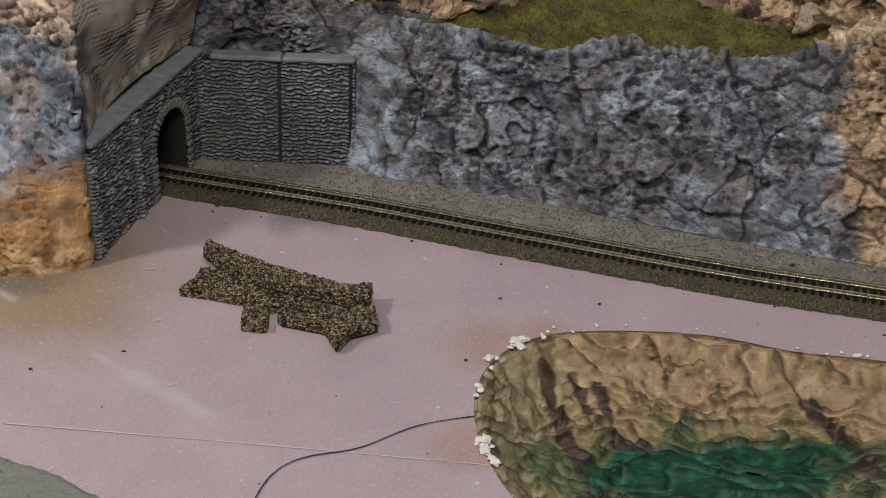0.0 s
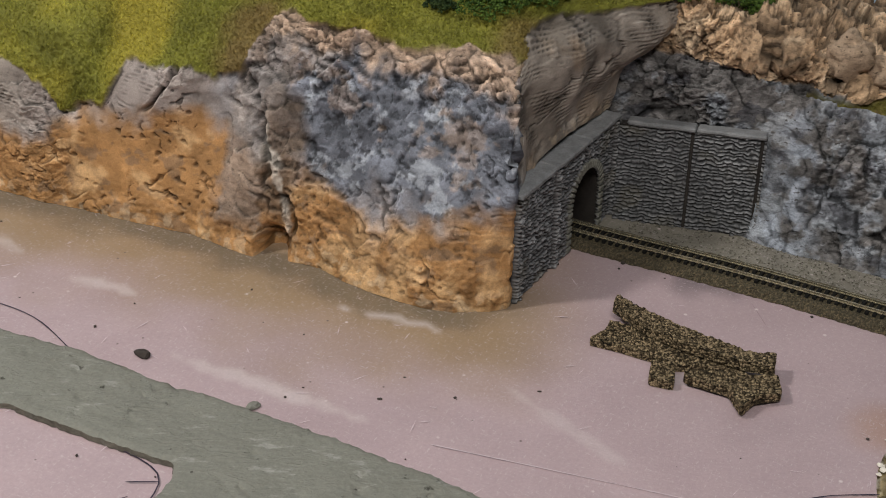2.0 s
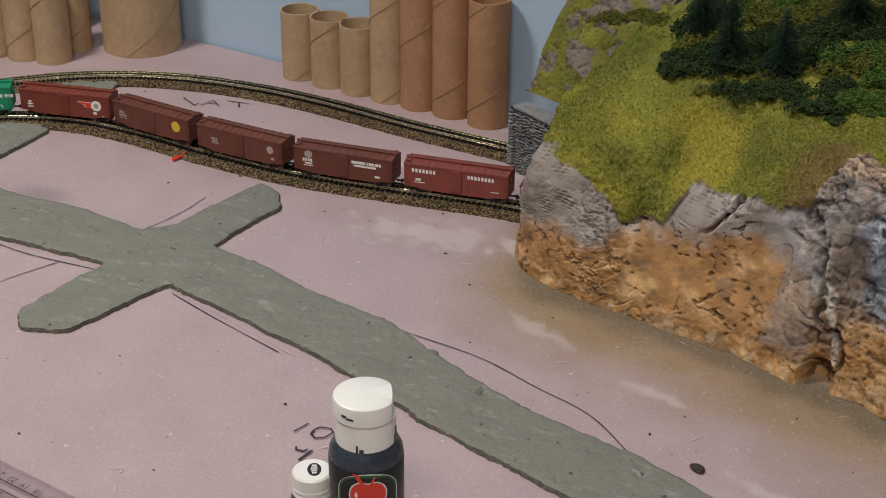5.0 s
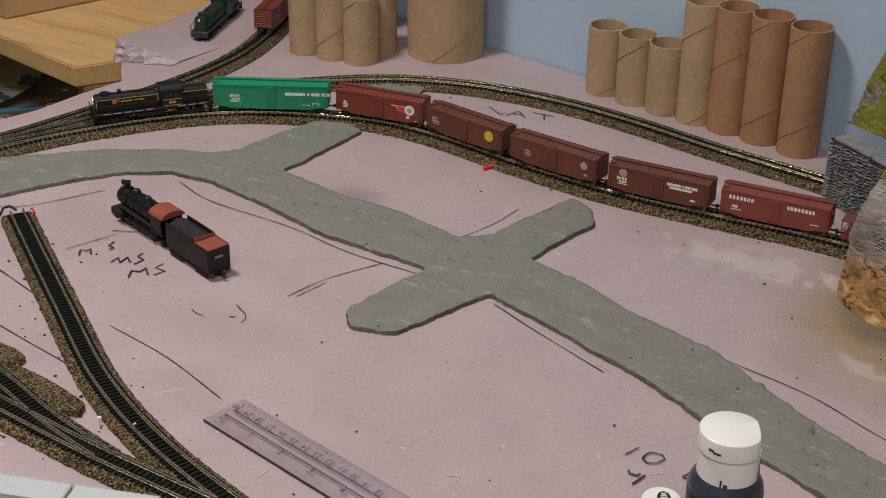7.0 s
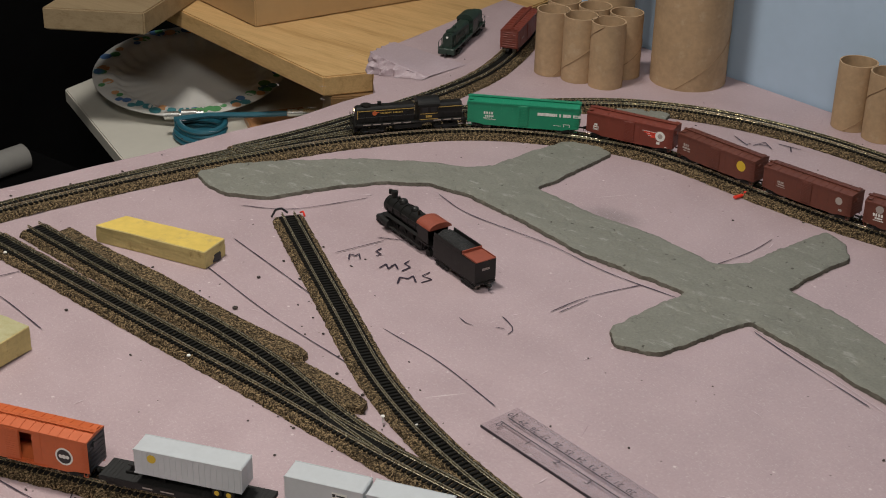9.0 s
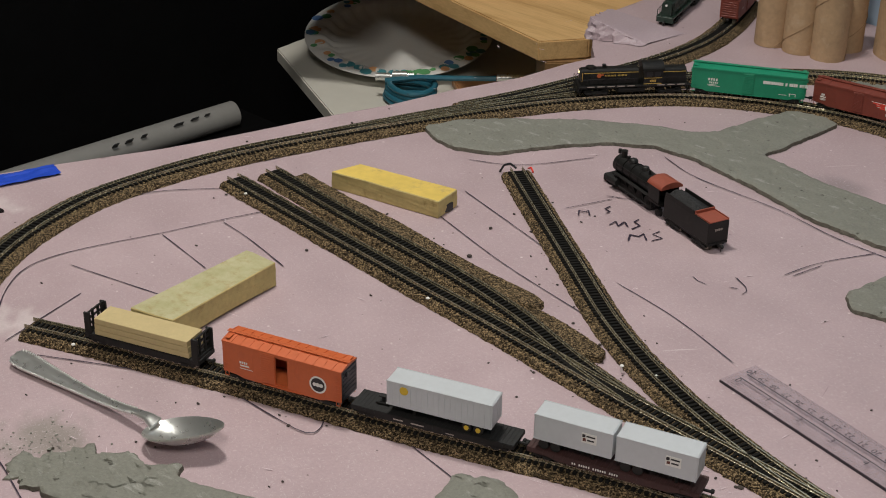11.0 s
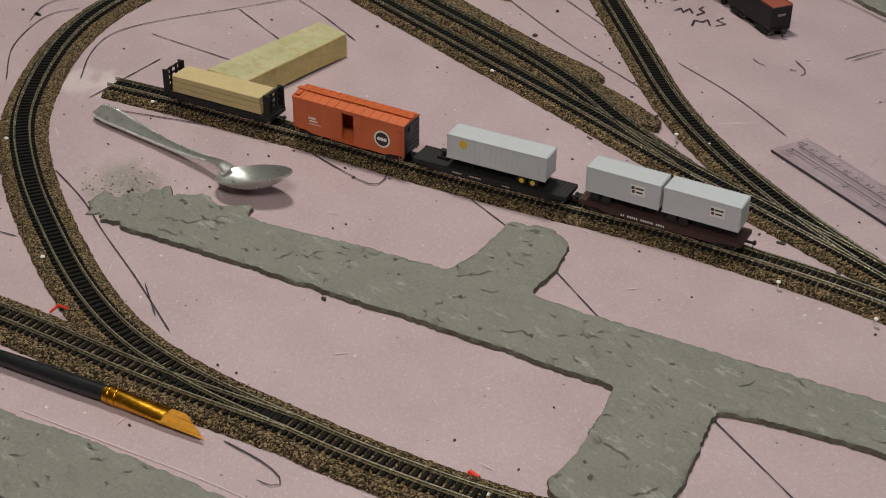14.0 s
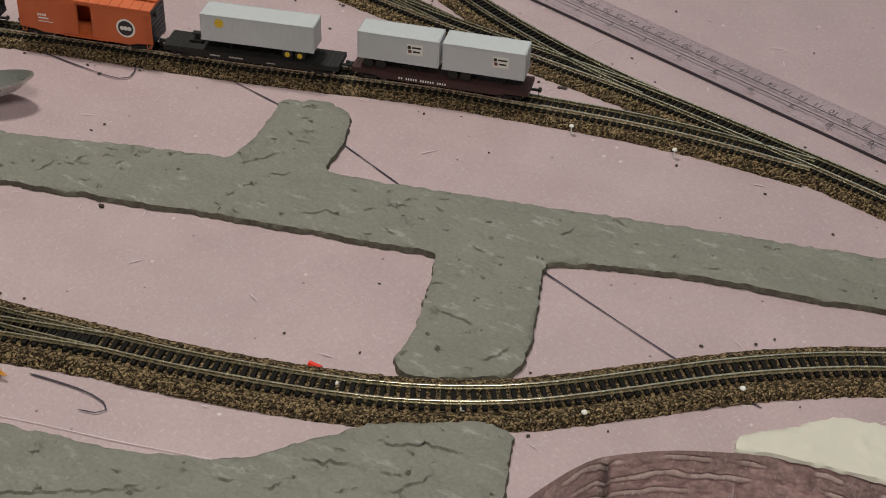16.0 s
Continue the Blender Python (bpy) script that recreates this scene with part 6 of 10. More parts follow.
def build_track(key, seed):
    path = PATHS[key]
    ob = thing("track", LABELS[key], "track", group="tracks")
    lift = 0.02 * seed
    slim = 0.82 if key.startswith("yard") else 1.0
    cork = [(o * slim, h + (lift if h > 0.5 else 0)) for o, h in CORK_SECTION]
    sweep("cork_bed", path, cork, BED, ob, 0.95, seed * 3.7, every=0.5, label="rough brown cork roadbed")
    for o in (-4.7, 4.7):
        sweep("rail", path, rail_section(o), RAIL, ob, every=2)
    t, n = frames_along(path)
    gap, count, rest = (0.0046 if key == "feeder" else 0.0042 if key == "main" else 0.0038), 0, []
    for along in np.arange(gap, (len(path) - 2) * 0.002, gap):
        i = int(along / 0.002)
        x, y = path[i] + (path[i + 1] - path[i]) * (along / 0.002 - i)
        m = Matrix.Translation((x, y, 0)) @ Matrix.Rotation(math.atan2(t[i][1], t[i][0]), 4, "Z")
        near = y < 0.62 and x < -0.40
        if near and count < 300:
            share("tie", TIE_MESH, ob, m)
            count += 1
        else:
            rest.append(m)
    if rest:
        src = [v.co.copy() for v in TIE_MESH.vertices]
        fs = [tuple(p.vertices) for p in TIE_MESH.polygons]
        verts, faces = [], []
        for m in rest:
            k = len(verts)
            verts += [tuple(m @ c) for c in src]
            faces += [tuple(k + a for a in f) for f in fs]
        me = bpy.data.meshes.new("tie_row")
        me.from_pydata(verts, [], faces)
        me.materials.append(TIE)
        tagged(share("tie_row", me, ob, Matrix.Identity(4)), kind="stuff")
    return ob


for number, key in enumerate(LINES):
    build_track(key, number)

# ---- paints and plastics of the models ----
GREEN = varied("paint_green", (0.012, 0.235, 0.125), 0.42, 0, 0.12, 300.0, 0.0001, 0.1)
OXIDE = varied("paint_oxide", (0.175, 0.036, 0.022), 0.5, 0, 0.15, 300.0, 0.0001, 0.12)
OXIDE_DARK = varied("paint_oxide_dark", (0.125, 0.036, 0.022), 0.55, 0, 0.18, 300.0, 0.0001, 0.12)
OXIDE_RED = varied("paint_oxide_red", (0.20, 0.045, 0.032), 0.5, 0, 0.15, 300.0, 0.0001, 0.12)
ORANGE = varied("paint_orange", (0.52, 0.115, 0.035), 0.45, 0, 0.1, 300.0, 0.0001, 0.1)
LOCO = varied("loco_black", (0.009, 0.009, 0.0085), 0.46, 0, 0.4, 400.0, 0.0001, 0.12, 0.35, (0.024, 0.022, 0.019))
UNDER = varied("running_gear", (0.006, 0.006, 0.0055), 0.65, 0, 0.4, 500.0)
STEEL = varied("wheel_steel", (0.25, 0.23, 0.20), 0.35, 1.0, 0.2, 500.0)
GOLD = varied("gold_stripe", (0.50, 0.33, 0.075), 0.45, 0, 0.1, 500.0, strength=0)
WHITE = varied("white_lettering", (0.72, 0.72, 0.68), 0.5, 0, 0.08, 500.0, strength=0)
FADED = varied("faded_lettering", (0.36, 0.31, 0.28), 0.6, 0, 0.1, 500.0, strength=0)
YELLOW = varied("yellow_print", (0.62, 0.42, 0.03), 0.5, 0, 0.08, 500.0, strength=0)
REDPAINT = varied("red_print", (0.62, 0.045, 0.02), 0.5, 0, 0.08, 500.0, strength=0)
ROOFRED = varied("roof_red", (0.26, 0.062, 0.035), 0.6, 0, 0.2, 400.0)
SILVER = varied("trailer_silver", (0.52, 0.55, 0.57), 0.45, 0.15, 0.06, 300.0, 0.0001, 0.1)
LUMBER = varied("lumber_tan", (0.50, 0.40, 0.20), 0.6, 0, 0.1, 500.0, 0.0002, 0.2)
COAL = varied("coal", (0.012, 0.012, 0.012), 0.7, 0, 0.6, 900.0, 0.0008, 1.0)
BALSA = varied("balsa", (0.50, 0.40, 0.17), 0.75, 0, 0.2, 220.0, 0.0006, 0.5, 0.4, (0.33, 0.24, 0.09))
YELLOWWOOD = varied("yellow_block_paint", (0.66, 0.48, 0.11), 0.6, 0, 0.16, 160.0, 0.0004, 0.35, dirt=(0.46, 0.33, 0.12))
CHROME = varied("spoon_steel", (0.70, 0.71, 0.68), 0.30, 0.85, 0.06, 200.0, 0.0001, 0.05)
WHITEPLASTIC = varied("white_plastic", (0.78, 0.77, 0.73), 0.4, 0, 0.03, 120.0, 0.0001, 0.05)
NAVY = varied("bottle_paint", (0.034, 0.044, 0.060), 0.28, 0, 0.2, 120.0, 0.0001, 0.04)
LABELBLACK = varied("label_black", (0.012, 0.012, 0.014), 0.35, 0, 0.2, 120.0, strength=0)
LABELGREEN = varied("label_green", (0.02, 0.10, 0.05), 0.4, 0, 0.1, 120.0, strength=0)
LEAFGREEN = varied("label_pale_green", (0.50, 0.60, 0.48), 0.4, 0, 0.1, 120.0, strength=0)
MARKER = varied("marker_ink", (0.028, 0.018, 0.034), 0.6, 0, 0.5, 500.0, strength=0)
FAINT = varied("faint_scratch", (0.60, 0.50, 0.53), 0.7, 0, 0.2, 500.0, strength=0)
PINK_RED = varied("red_clip", (0.75, 0.04, 0.02), 0.4, 0, 0.1, 300.0, strength=0)
CLAYDARK = varied("debris", (0.045, 0.035, 0.03), 0.9, 0, 0.5, 600.0)
SPARK = mat("headlamp_glow", 0.3)[0]
SPARK.node_tree.nodes["Principled BSDF"].inputs["Emission Color"].default_value = (1.0, 0.78, 0.35, 1)
SPARK.node_tree.nodes["Principled BSDF"].inputs["Emission Strength"].default_value = 6.0

# ---- rolling stock: local x along the car, z from the rail head, millimetres ----


def hull(bm, outline, x0, x1):
    """An outline in y, z pulled along x."""
    a = [bm.verts.new((x0, y, z)) for y, z in outline]
    b = [bm.verts.new((x1, y, z)) for y, z in outline]
    n = len(a)
    for i in range(n):
        bm.faces.new((a[i], a[(i + 1) % n], b[(i + 1) % n], b[i]))
    bm.faces.new(a[::-1])
    bm.faces.new(b)
    bmesh.ops.recalc_face_normals(bm, faces=bm.faces)


def wheel_mesh(r, t=1.9, spokes=False):
    bm = bmesh.new()
    cyl(bm, (0, -t / 2, 0), (0, t / 2, 0), r, seg=20)
    cyl(bm, (0, t / 2 - 0.1, 0), (0, t / 2 + 0.5, 0), r + 0.7, seg=20)
    cyl(bm, (0, -t / 2 - 0.3, 0), (0, -t / 2 + 0.1, 0), r * 0.55, seg=12)
    cyl(bm, (0, -t / 2 - 0.6, 0), (0, -t / 2, 0), r * 0.2, seg=8)
    return bm


WHEEL = put_mesh("wheel", wheel_mesh(2.6), STEEL, MM)
LOCO_WHEEL = put_mesh("wheel", wheel_mesh(3.0), UNDER, MM)


def truck_bm(base=11.0, width=14.6):
    bm = bmesh.new()
    for s in (-1, 1):
        y = s * width / 2
        box(bm, 0, y, 2.9, base + 5, 1.3, 1.2, 0.2)
        box(bm, 0, y, 4.3, base * 0.6, 1.3, 1.6, 0.3)
        box(bm, 0, y, 1.5, base * 0.45, 1.1, 1.4, 0.3)
        for x in (-base / 2, base / 2):
            box(bm, x, y, 2.7, 3.0, 1.6, 2.4, 0.4)
        for x in (-1.2, 0, 1.2):
            cyl(bm, (x, y, 2.0), (x, y, 4.2), 0.45, seg=8)
    box(bm, 0, 0, 3.6, 3.2, width, 2.0, 0.3)
    for x in (-base / 2, base / 2):
        cyl(bm, (x, -width / 2, 2.6), (x, width / 2, 2.6), 0.5, seg=8)
    return bm


TRUCK = put_mesh("truck", truck_bm(), UNDER, MM)
LOCO_TRUCK = put_mesh("truck", truck_bm(15.0, 15.6), UNDER, MM)
coupler_bm = bmesh.new()
box(coupler_bm, 1.8, 0, 4.6, 4.6, 1.3, 1.3, 0.2)
box(coupler_bm, 4.6, 0.5, 4.6, 2.0, 2.4, 2.4, 0.5)
cyl(coupler_bm, (4.2, 0, 1.2), (4.2, 0, 4.2), 0.25, seg=6)
COUPLER = put_mesh("coupler", coupler_bm, UNDER, MM)
FLIP = Matrix.Rotation(math.pi, 4, "Z")


def running_gear(ob, half, inset, truck=None, wheel=None, base=11.0):
    for s in (-1, 1):
        t = share("truck", truck or TRUCK, ob, Matrix.Translation((s * (half - inset) * MM, 0, 0)))
        for x in (-base / 2, base / 2):
            for side in (-1, 1):
                m = Matrix.Translation((x * MM, side * 4.7 * MM, (2.6 if not wheel else 3.0) * MM))
                share("wheel", wheel or WHEEL, t, m @ (FLIP if side > 0 else Matrix.Identity(4)))
        share("coupler", COUPLER, ob, Matrix.Translation((s * half * MM, 0, 0)) @ (FLIP if s < 0 else Matrix.Identity(4)))


def side_marks(ob, bars, y, material, name="lettering", label=""):
    """A block of print on the near side of a car: bars of (x, z, width, height)."""
    bm = bmesh.new()
    for x, z, w, h in bars:
        box(bm, x, -(y + 0.06), z, w, 0.16, h)
    return part(name, bm, material, ob, label, kind="stuff")


def word(x, z, h, letters, gap=0.35, slant=0):
    """Separate blocks standing for the letters of a printed word."""
    w = h * 0.62
    return [(x + i * (w + gap) , z, w, h) for i, c in enumerate(letters) if c != " "]


def boxcar(paint, length, label, m, marks=(), discs=(), roof=None, open_door=False, end_paint=None, rise=25.0, group=""):
    ob = thing("boxcar", label, "boxcar", m, group=group)
    L, W = length / 2, 9.1
    z0, z1 = 4.4, rise - 2.0
    bm = bmesh.new()
    sill = [(-L, z0 + 1.4), (-L, z1), (L, z1), (L, z0 + 1.4), (L - 10, z0 + 0.6), (L - 14, z0 - 0.6), (-L + 14, z0 - 0.6), (-L + 10, z0 + 0.6)]
    if open_door:
        for s in (-1, 1):
            prism(bm, [(-L, z0 + 1.4), (-L, z1), (-4.2, z1), (-4.2, z0 - 0.6), (-L + 14, z0 - 0.6), (-L + 10, z0 + 0.6)], s * W, s * (W - 1.0))
            prism(bm, [(4.2, z0 - 0.6), (4.2, z1), (L, z1), (L, z0 + 1.4), (L - 10, z0 + 0.6), (L - 14, z0 - 0.6)], s * W, s * (W - 1.0))
            box(bm, 0, s * (W - 0.5), z1 - 1.0, 8.4, 1.0, 2.0)
            box(bm, 0, s * (W - 0.5), z0 + 0.1, 8.4, 1.0, 1.4)
        box(bm, 0, 0, z0 + 1.0, 2 * L - 2, 2 * W - 2, 1.0)
    else:
        prism(bm, sill, -W, W)
    bmesh.ops.recalc_face_normals(bm, faces=bm.faces)
    n = max(3, int(length / 9))
    for s in (-1, 1):
        for i in range(n + 1):
            x = -L + 1 + i * (2 * L - 2) / n
            if abs(x) > 9:
                box(bm, x, s * (W + 0.04), (z0 + z1) / 2 + 0.6, 0.35, 0.2, z1 - z0 - 2.5)
        box(bm, 0, s * (W + 0.15), z1 - 0.4, 2 * L, 0.5, 0.8)
        box(bm, 0, s * (W + 0.3), z0 - 0.2, 26, 0.6, 0.6)
    part("body", bm, paint, ob)
    for s in (-1, 1):
        bm = bmesh.new()
        box(bm, s * (L - 0.2), 0, (z0 + z1) / 2 + 0.6, 0.7, 2 * W - 0.4, z1 - z0 - 1.4)
        for k in range(7):
            z = lerp(z0 + 3, z1 - 1.5, k / 6)
            box(bm, s * (L + 0.25), 0, z, 0.6, 2 * W - 3, 1.3, 0.3)
        for k in range(6):
            box(bm, s * (L + 0.7), W - 3.2, lerp(z0 + 2, z1 - 1, k / 5), 0.25, 3.2, 0.25)
        cyl(bm, (s * (L + 0.2), -3.0, z1 - 4.0), (s * (L + 1.5), -3.0, z1 - 4.0), 1.8, seg=12)
        part("end_panel", bm, end_paint or paint, ob, "corrugated end panel with brake wheel")
    bm = bmesh.new()
    hull(bm, [(-W - 0.3, z1), (W + 0.3, z1), (W + 0.3, z1 + 0.5), (0, rise), (-W - 0.3, z1 + 0.5)], -L - 0.2, L + 0.2)
    ribs = int(length / 6)
    for i in range(ribs + 1):
        x = -L + i * 2 * L / ribs
        for s in (-1, 1):
            a = math.atan2(rise - z1 - 0.5, W + 0.3)
            box(bm, x, s * W / 2, (z1 + 0.5 + rise) / 2 + 0.1, 0.5, W, 0.5, turn=Matrix.Rotation(-s * a, 4, "X"))
    part("roof", bm, roof or paint, ob)
    bm = bmesh.new()
    for k in (-1, 0, 1):
        box(bm, 0, k * 1.05, rise + 0.75, 2 * L + 2.2, 0.9, 0.4)
    for i in range(9):
        box(bm, lerp(-L + 1, L - 1, i / 8), 0, rise + 0.25, 0.8, 3.2, 0.7)
    for s in (-1, 1):
        box(bm, s * (L - 2.5), s * 4.5, rise - 0.1, 3.2, 6.0, 0.4)
    part("roofwalk", bm, roof or paint, ob)
    for s in (-1, 1):
        bm = bmesh.new()
        shift = s * 9.0 if open_door else 0.0
        box(bm, shift, s * (W + 0.35), (z0 + z1) / 2 + 0.2, 9.2, 0.6, z1 - z0 - 1.6, 0.12)
        for k in range(13):
            box(bm, shift, s * (W + 0.7), lerp(z0 + 1.6, z1 - 1.8, k / 12), 8.0, 0.25, 0.5)
        part("door", bm, paint, ob)
    for s in (-1, 1):
        for e in (-1, 1):
            bm = bmesh.new()
            count = 7 if s * e < 0 else 3
            for k in range(count):
                box(bm, e * (L - 2.4), s * (W + 0.55), z0 + 2.5 + k * 2.6, 3.2, 0.25, 0.3)
            box(bm, e * (L - 2.4), s * (W - 0.2), z0 - 1.3, 2.6, 0.4, 0.35)
            for q in (-1.2, 1.2):
                box(bm, e * (L - 2.4) + q, s * (W - 0.2), z0 - 0.2, 0.35, 0.4, 2.4)
            part("ladder", bm, paint, ob)
    bm = bmesh.new()
    box(bm, 0, 0, z0 - 0.4, 2 * L - 8, 4.0, 1.6)
    box(bm, 5, 3.5, z0 - 1.0, 8, 3.0, 3.0, 0.5)
    cyl(bm, (-8, -3, z0 - 1.0), (2, -3, z0 - 1.0), 1.5, seg=10)
    part("underframe", bm, UNDER, ob)
    running_gear(ob, L, 11.5)
    for bars, material, text in marks:
        side_marks(ob, bars, W, material, label=text)
    for x, z, r, material, text in discs:
        bm = bmesh.new()
        cyl(bm, (x, -W, z), (x, -W - 0.16 - 0.03 * (6 - r), z), r, seg=28)
        part("emblem", bm, material, ob, text)
    return ob


def on_track(key, s, z=RAIL_TOP):
    """The pose on a line at s metres from its start, looking back along it, so that +x is the way the train goes."""
    p = PATHS[key]
    i = min(len(p) - 2, max(1, int(s / 0.002)))
    t = p[i + 1] - p[i - 1]
    x, y = p[i] + (p[i + 1] - p[i]) * (s / 0.002 - i)
    return Matrix.Translation((x, y, z * MM)) @ Matrix.Rotation(math.atan2(t[1], t[0]), 4, "Z")


def at_x(key, x):
    """How far along a line the place with that x lies."""
    p = PATHS[key]
    i = int(np.argmin(abs(p[:, 0] - x)))
    return i * 0.002


def diesel(label, m, gold=True, paint=None, group=""):
    """A hood diesel, long hood first (+x)."""
    paint = paint or LOCO
    ob = thing("diesel_locomotive", label, "locomotive", m, group=group)
    bm = bmesh.new()
    box(bm, 0, 0, 9.0, 100, 18.2, 1.6, 0.2)
    box(bm, 0, 0, 7.2, 96, 10, 2.4)
    for s in (-1, 1):
        box(bm, s * 50, 0, 6.6, 1.2, 17.5, 5.5, 0.2)
        for e in (-1, 1):
            for k in range(3):
                box(bm, s * (48.5 - k * 0.6), e * 7.4, 4.2 + k * 1.6, 2.2, 3.0, 0.4)
    part("walkway", bm, paint, ob)

    def hood(w, top):
        r = 3.2
        pts = [(-w, 9.6)] + [(-w + r - r * math.cos(a), top - r + r * math.sin(a) - 0.0) for a in np.linspace(0, math.pi / 2, 6)]
        pts += [(w - r + r * math.sin(a), top - r + r * math.cos(a)) for a in np.linspace(0, math.pi / 2, 6)] + [(w, 9.6)]
        return pts

    bm = bmesh.new()
    hull(bm, hood(6.0, 24.2), -4, 46)
    nose = [v for v in bm.verts if v.co.x > 45]
    for v in nose:
        v.co.y *= 0.86
    hull(bm, hood(5.2, 23.6), 46, 47.2)
    for s in (-1, 1):
        for i in range(11):
            box(bm, 1 + i * 4.1, s * 6.02, 15, 3.2, 0.25, 8.5, 0.1)
        box(bm, 36, s * 5.9, 20, 6.5, 0.5, 3.5)
    part("long_hood", bm, paint, ob)
    bm = bmesh.new()
    hull(bm, hood(6.0, 23.4), -47, -24)
    part("short_hood", bm, paint, ob)
    bm = bmesh.new()
    cabtop = [(-8.6, 9.6), (-8.6, 22.5)] + [(8.9 * math.sin(a), 23.0 + 5.6 * math.cos(a)) for a in np.linspace(-math.pi / 2, math.pi / 2, 13)] + [(8.6, 22.5), (8.6, 9.6)]
    hull(bm, cabtop, -25, -8)
    hull(bm, [(9.2 * math.sin(a), 23.2 + 5.8 * math.cos(a)) for a in np.linspace(-math.pi / 2, math.pi / 2, 13)], -26.2, -6.8)
    part("cab", bm, paint, ob)
    bm = bmesh.new()
    for s in (-1, 1):
        for x in (-20.5, -13):
            box(bm, x, s * 8.65, 19.5, 5.2, 0.3, 4.4, 0.3)
        for e, x in ((1, -7.9), (-1, -25.1)):
            box(bm, x, s * 6.9, 21.5, 0.3, 2.4, 3.6, 0.3)
    part("cab_window", bm, LABELBLACK, ob, "dark cab windows")
    bm = bmesh.new()
    cyl(bm, (38, 0, 24.0), (38, 0, 25.2), 4.7, seg=28)
    cyl(bm, (38, 0, 25.2), (38, 0, 25.6), 4.0, seg=28)
    part("fan_housing", bm, paint, ob)
    bm = bmesh.new()
    box(bm, 26, 0, 25.5, 3.2, 2.8, 3.4, 0.3)
    box(bm, 26, 0, 27.2, 2.2, 1.8, 0.3)
    part("exhaust_stack", bm, paint, ob)
    bm = bmesh.new()
    box(bm, 2, 0, 5.0, 26, 15.5, 5.2, 1.4)
    cyl(bm, (-12, 6, 6.5), (-3, 6, 6.5), 1.5, seg=10)
    cyl(bm, (-12, -6, 6.5), (-3, -6, 6.5), 1.5, seg=10)
    part("fuel_tank", bm, UNDER, ob)
    bm = bmesh.new()
    for s in (-1, 1):
        wire(bm, [(48, s * 8.8, 9), (48, s * 8.8, 16), (40, s * 8.8, 16.4), (-6, s * 8.8, 16.4)], 0.28, 5)
        wire(bm, [(-48, s * 8.8, 9), (-48, s * 8.8, 16), (-27, s * 8.8, 16.4)], 0.28, 5)
        for x in (40, 28, 16, 4, -30, -40):
            wire(bm, [(x, s * 8.8, 9.5), (x, s * 8.8, 16.4)], 0.25, 5)
        for e in (-1, 1):
            wire(bm, [(e * 50.6, s * 8.2, 9), (e * 50.6, s * 8.2, 16.5), (e * 50.6, s * 3.0, 16.5), (e * 50.6, s * 3.0, 9)], 0.28, 5)
    part("handrail", bm, paint, ob)
    for x, s in ((47.2, 1), (-47.0, -1)):
        bm = bmesh.new()
        cyl(bm, (x, 0, 21.0), (x + s * 1.0, 0, 21.0), 1.5, seg=14)
        part("headlamp_housing", bm, paint, ob)
    bm = bmesh.new()
    cyl(bm, (48.1, 0, 21.0), (48.4, 0, 21.0), 1.2, seg=14)
    part("headlamp", bm, SPARK if gold else WHITEPLASTIC, ob, "small lit headlamp" if gold else "small headlamp")
    if gold:
        bm = bmesh.new()
        for s in (-1, 1):
            box(bm, 21, s * 6.1, 21.2, 49, 0.25, 0.5)
            box(bm, 46.3, s * 5.2, 17.5, 0.5, 0.4, 7.8)
            box(bm, -35.5, s * 6.1, 20.4, 22, 0.25, 0.5)
            box(bm, -16.5, s * 8.7, 16.0, 16, 0.25, 0.45)
            box(bm, -16.5, s * 8.7, 10.8, 16, 0.25, 0.45)
            for i in range(3):
                box(bm, -18.5 + i * 2.0, s * 8.7, 13.4, 1.5, 0.25, 2.0)
        part("stripe", bm, GOLD, ob, "thin gold stripes and numerals")
        bm = bmesh.new()
        for s in (-1, 1):
            for x, z, w, h in word(7, 18.6, 1.3, "XXXXXXX XXXXXXXX", 0.45):
                box(bm, x, s * 6.25, z, w, 0.25, h)
        part("lettering", bm, GOLD, ob, "small gold lettering bars")
        bm = bmesh.new()
        for s in (-1, 1):
            cyl(bm, (31.5, s * 6.1, 18.8), (31.5, s * 6.35, 18.8), 2.0, seg=20)
            box(bm, 28.8, s * 6.2, 19.4, 3.0, 0.25, 0.9)
        part("emblem", bm, ORANGE, ob, "round orange emblem")
        bm = bmesh.new()
        for s in (-1, 1):
            for i in range(10):
                if abs(i * 9 - 44 + 12) > 8:
                    box(bm, i * 9 - 42, s * 9.2, 9.6, 6.6, 0.2, 0.9)
        part("sill_stripe", bm, FADED, ob, "pale broken sill stripe")
    running_gear(ob, 50, 17, LOCO_TRUCK, LOCO_WHEEL, 15.0)
    return ob


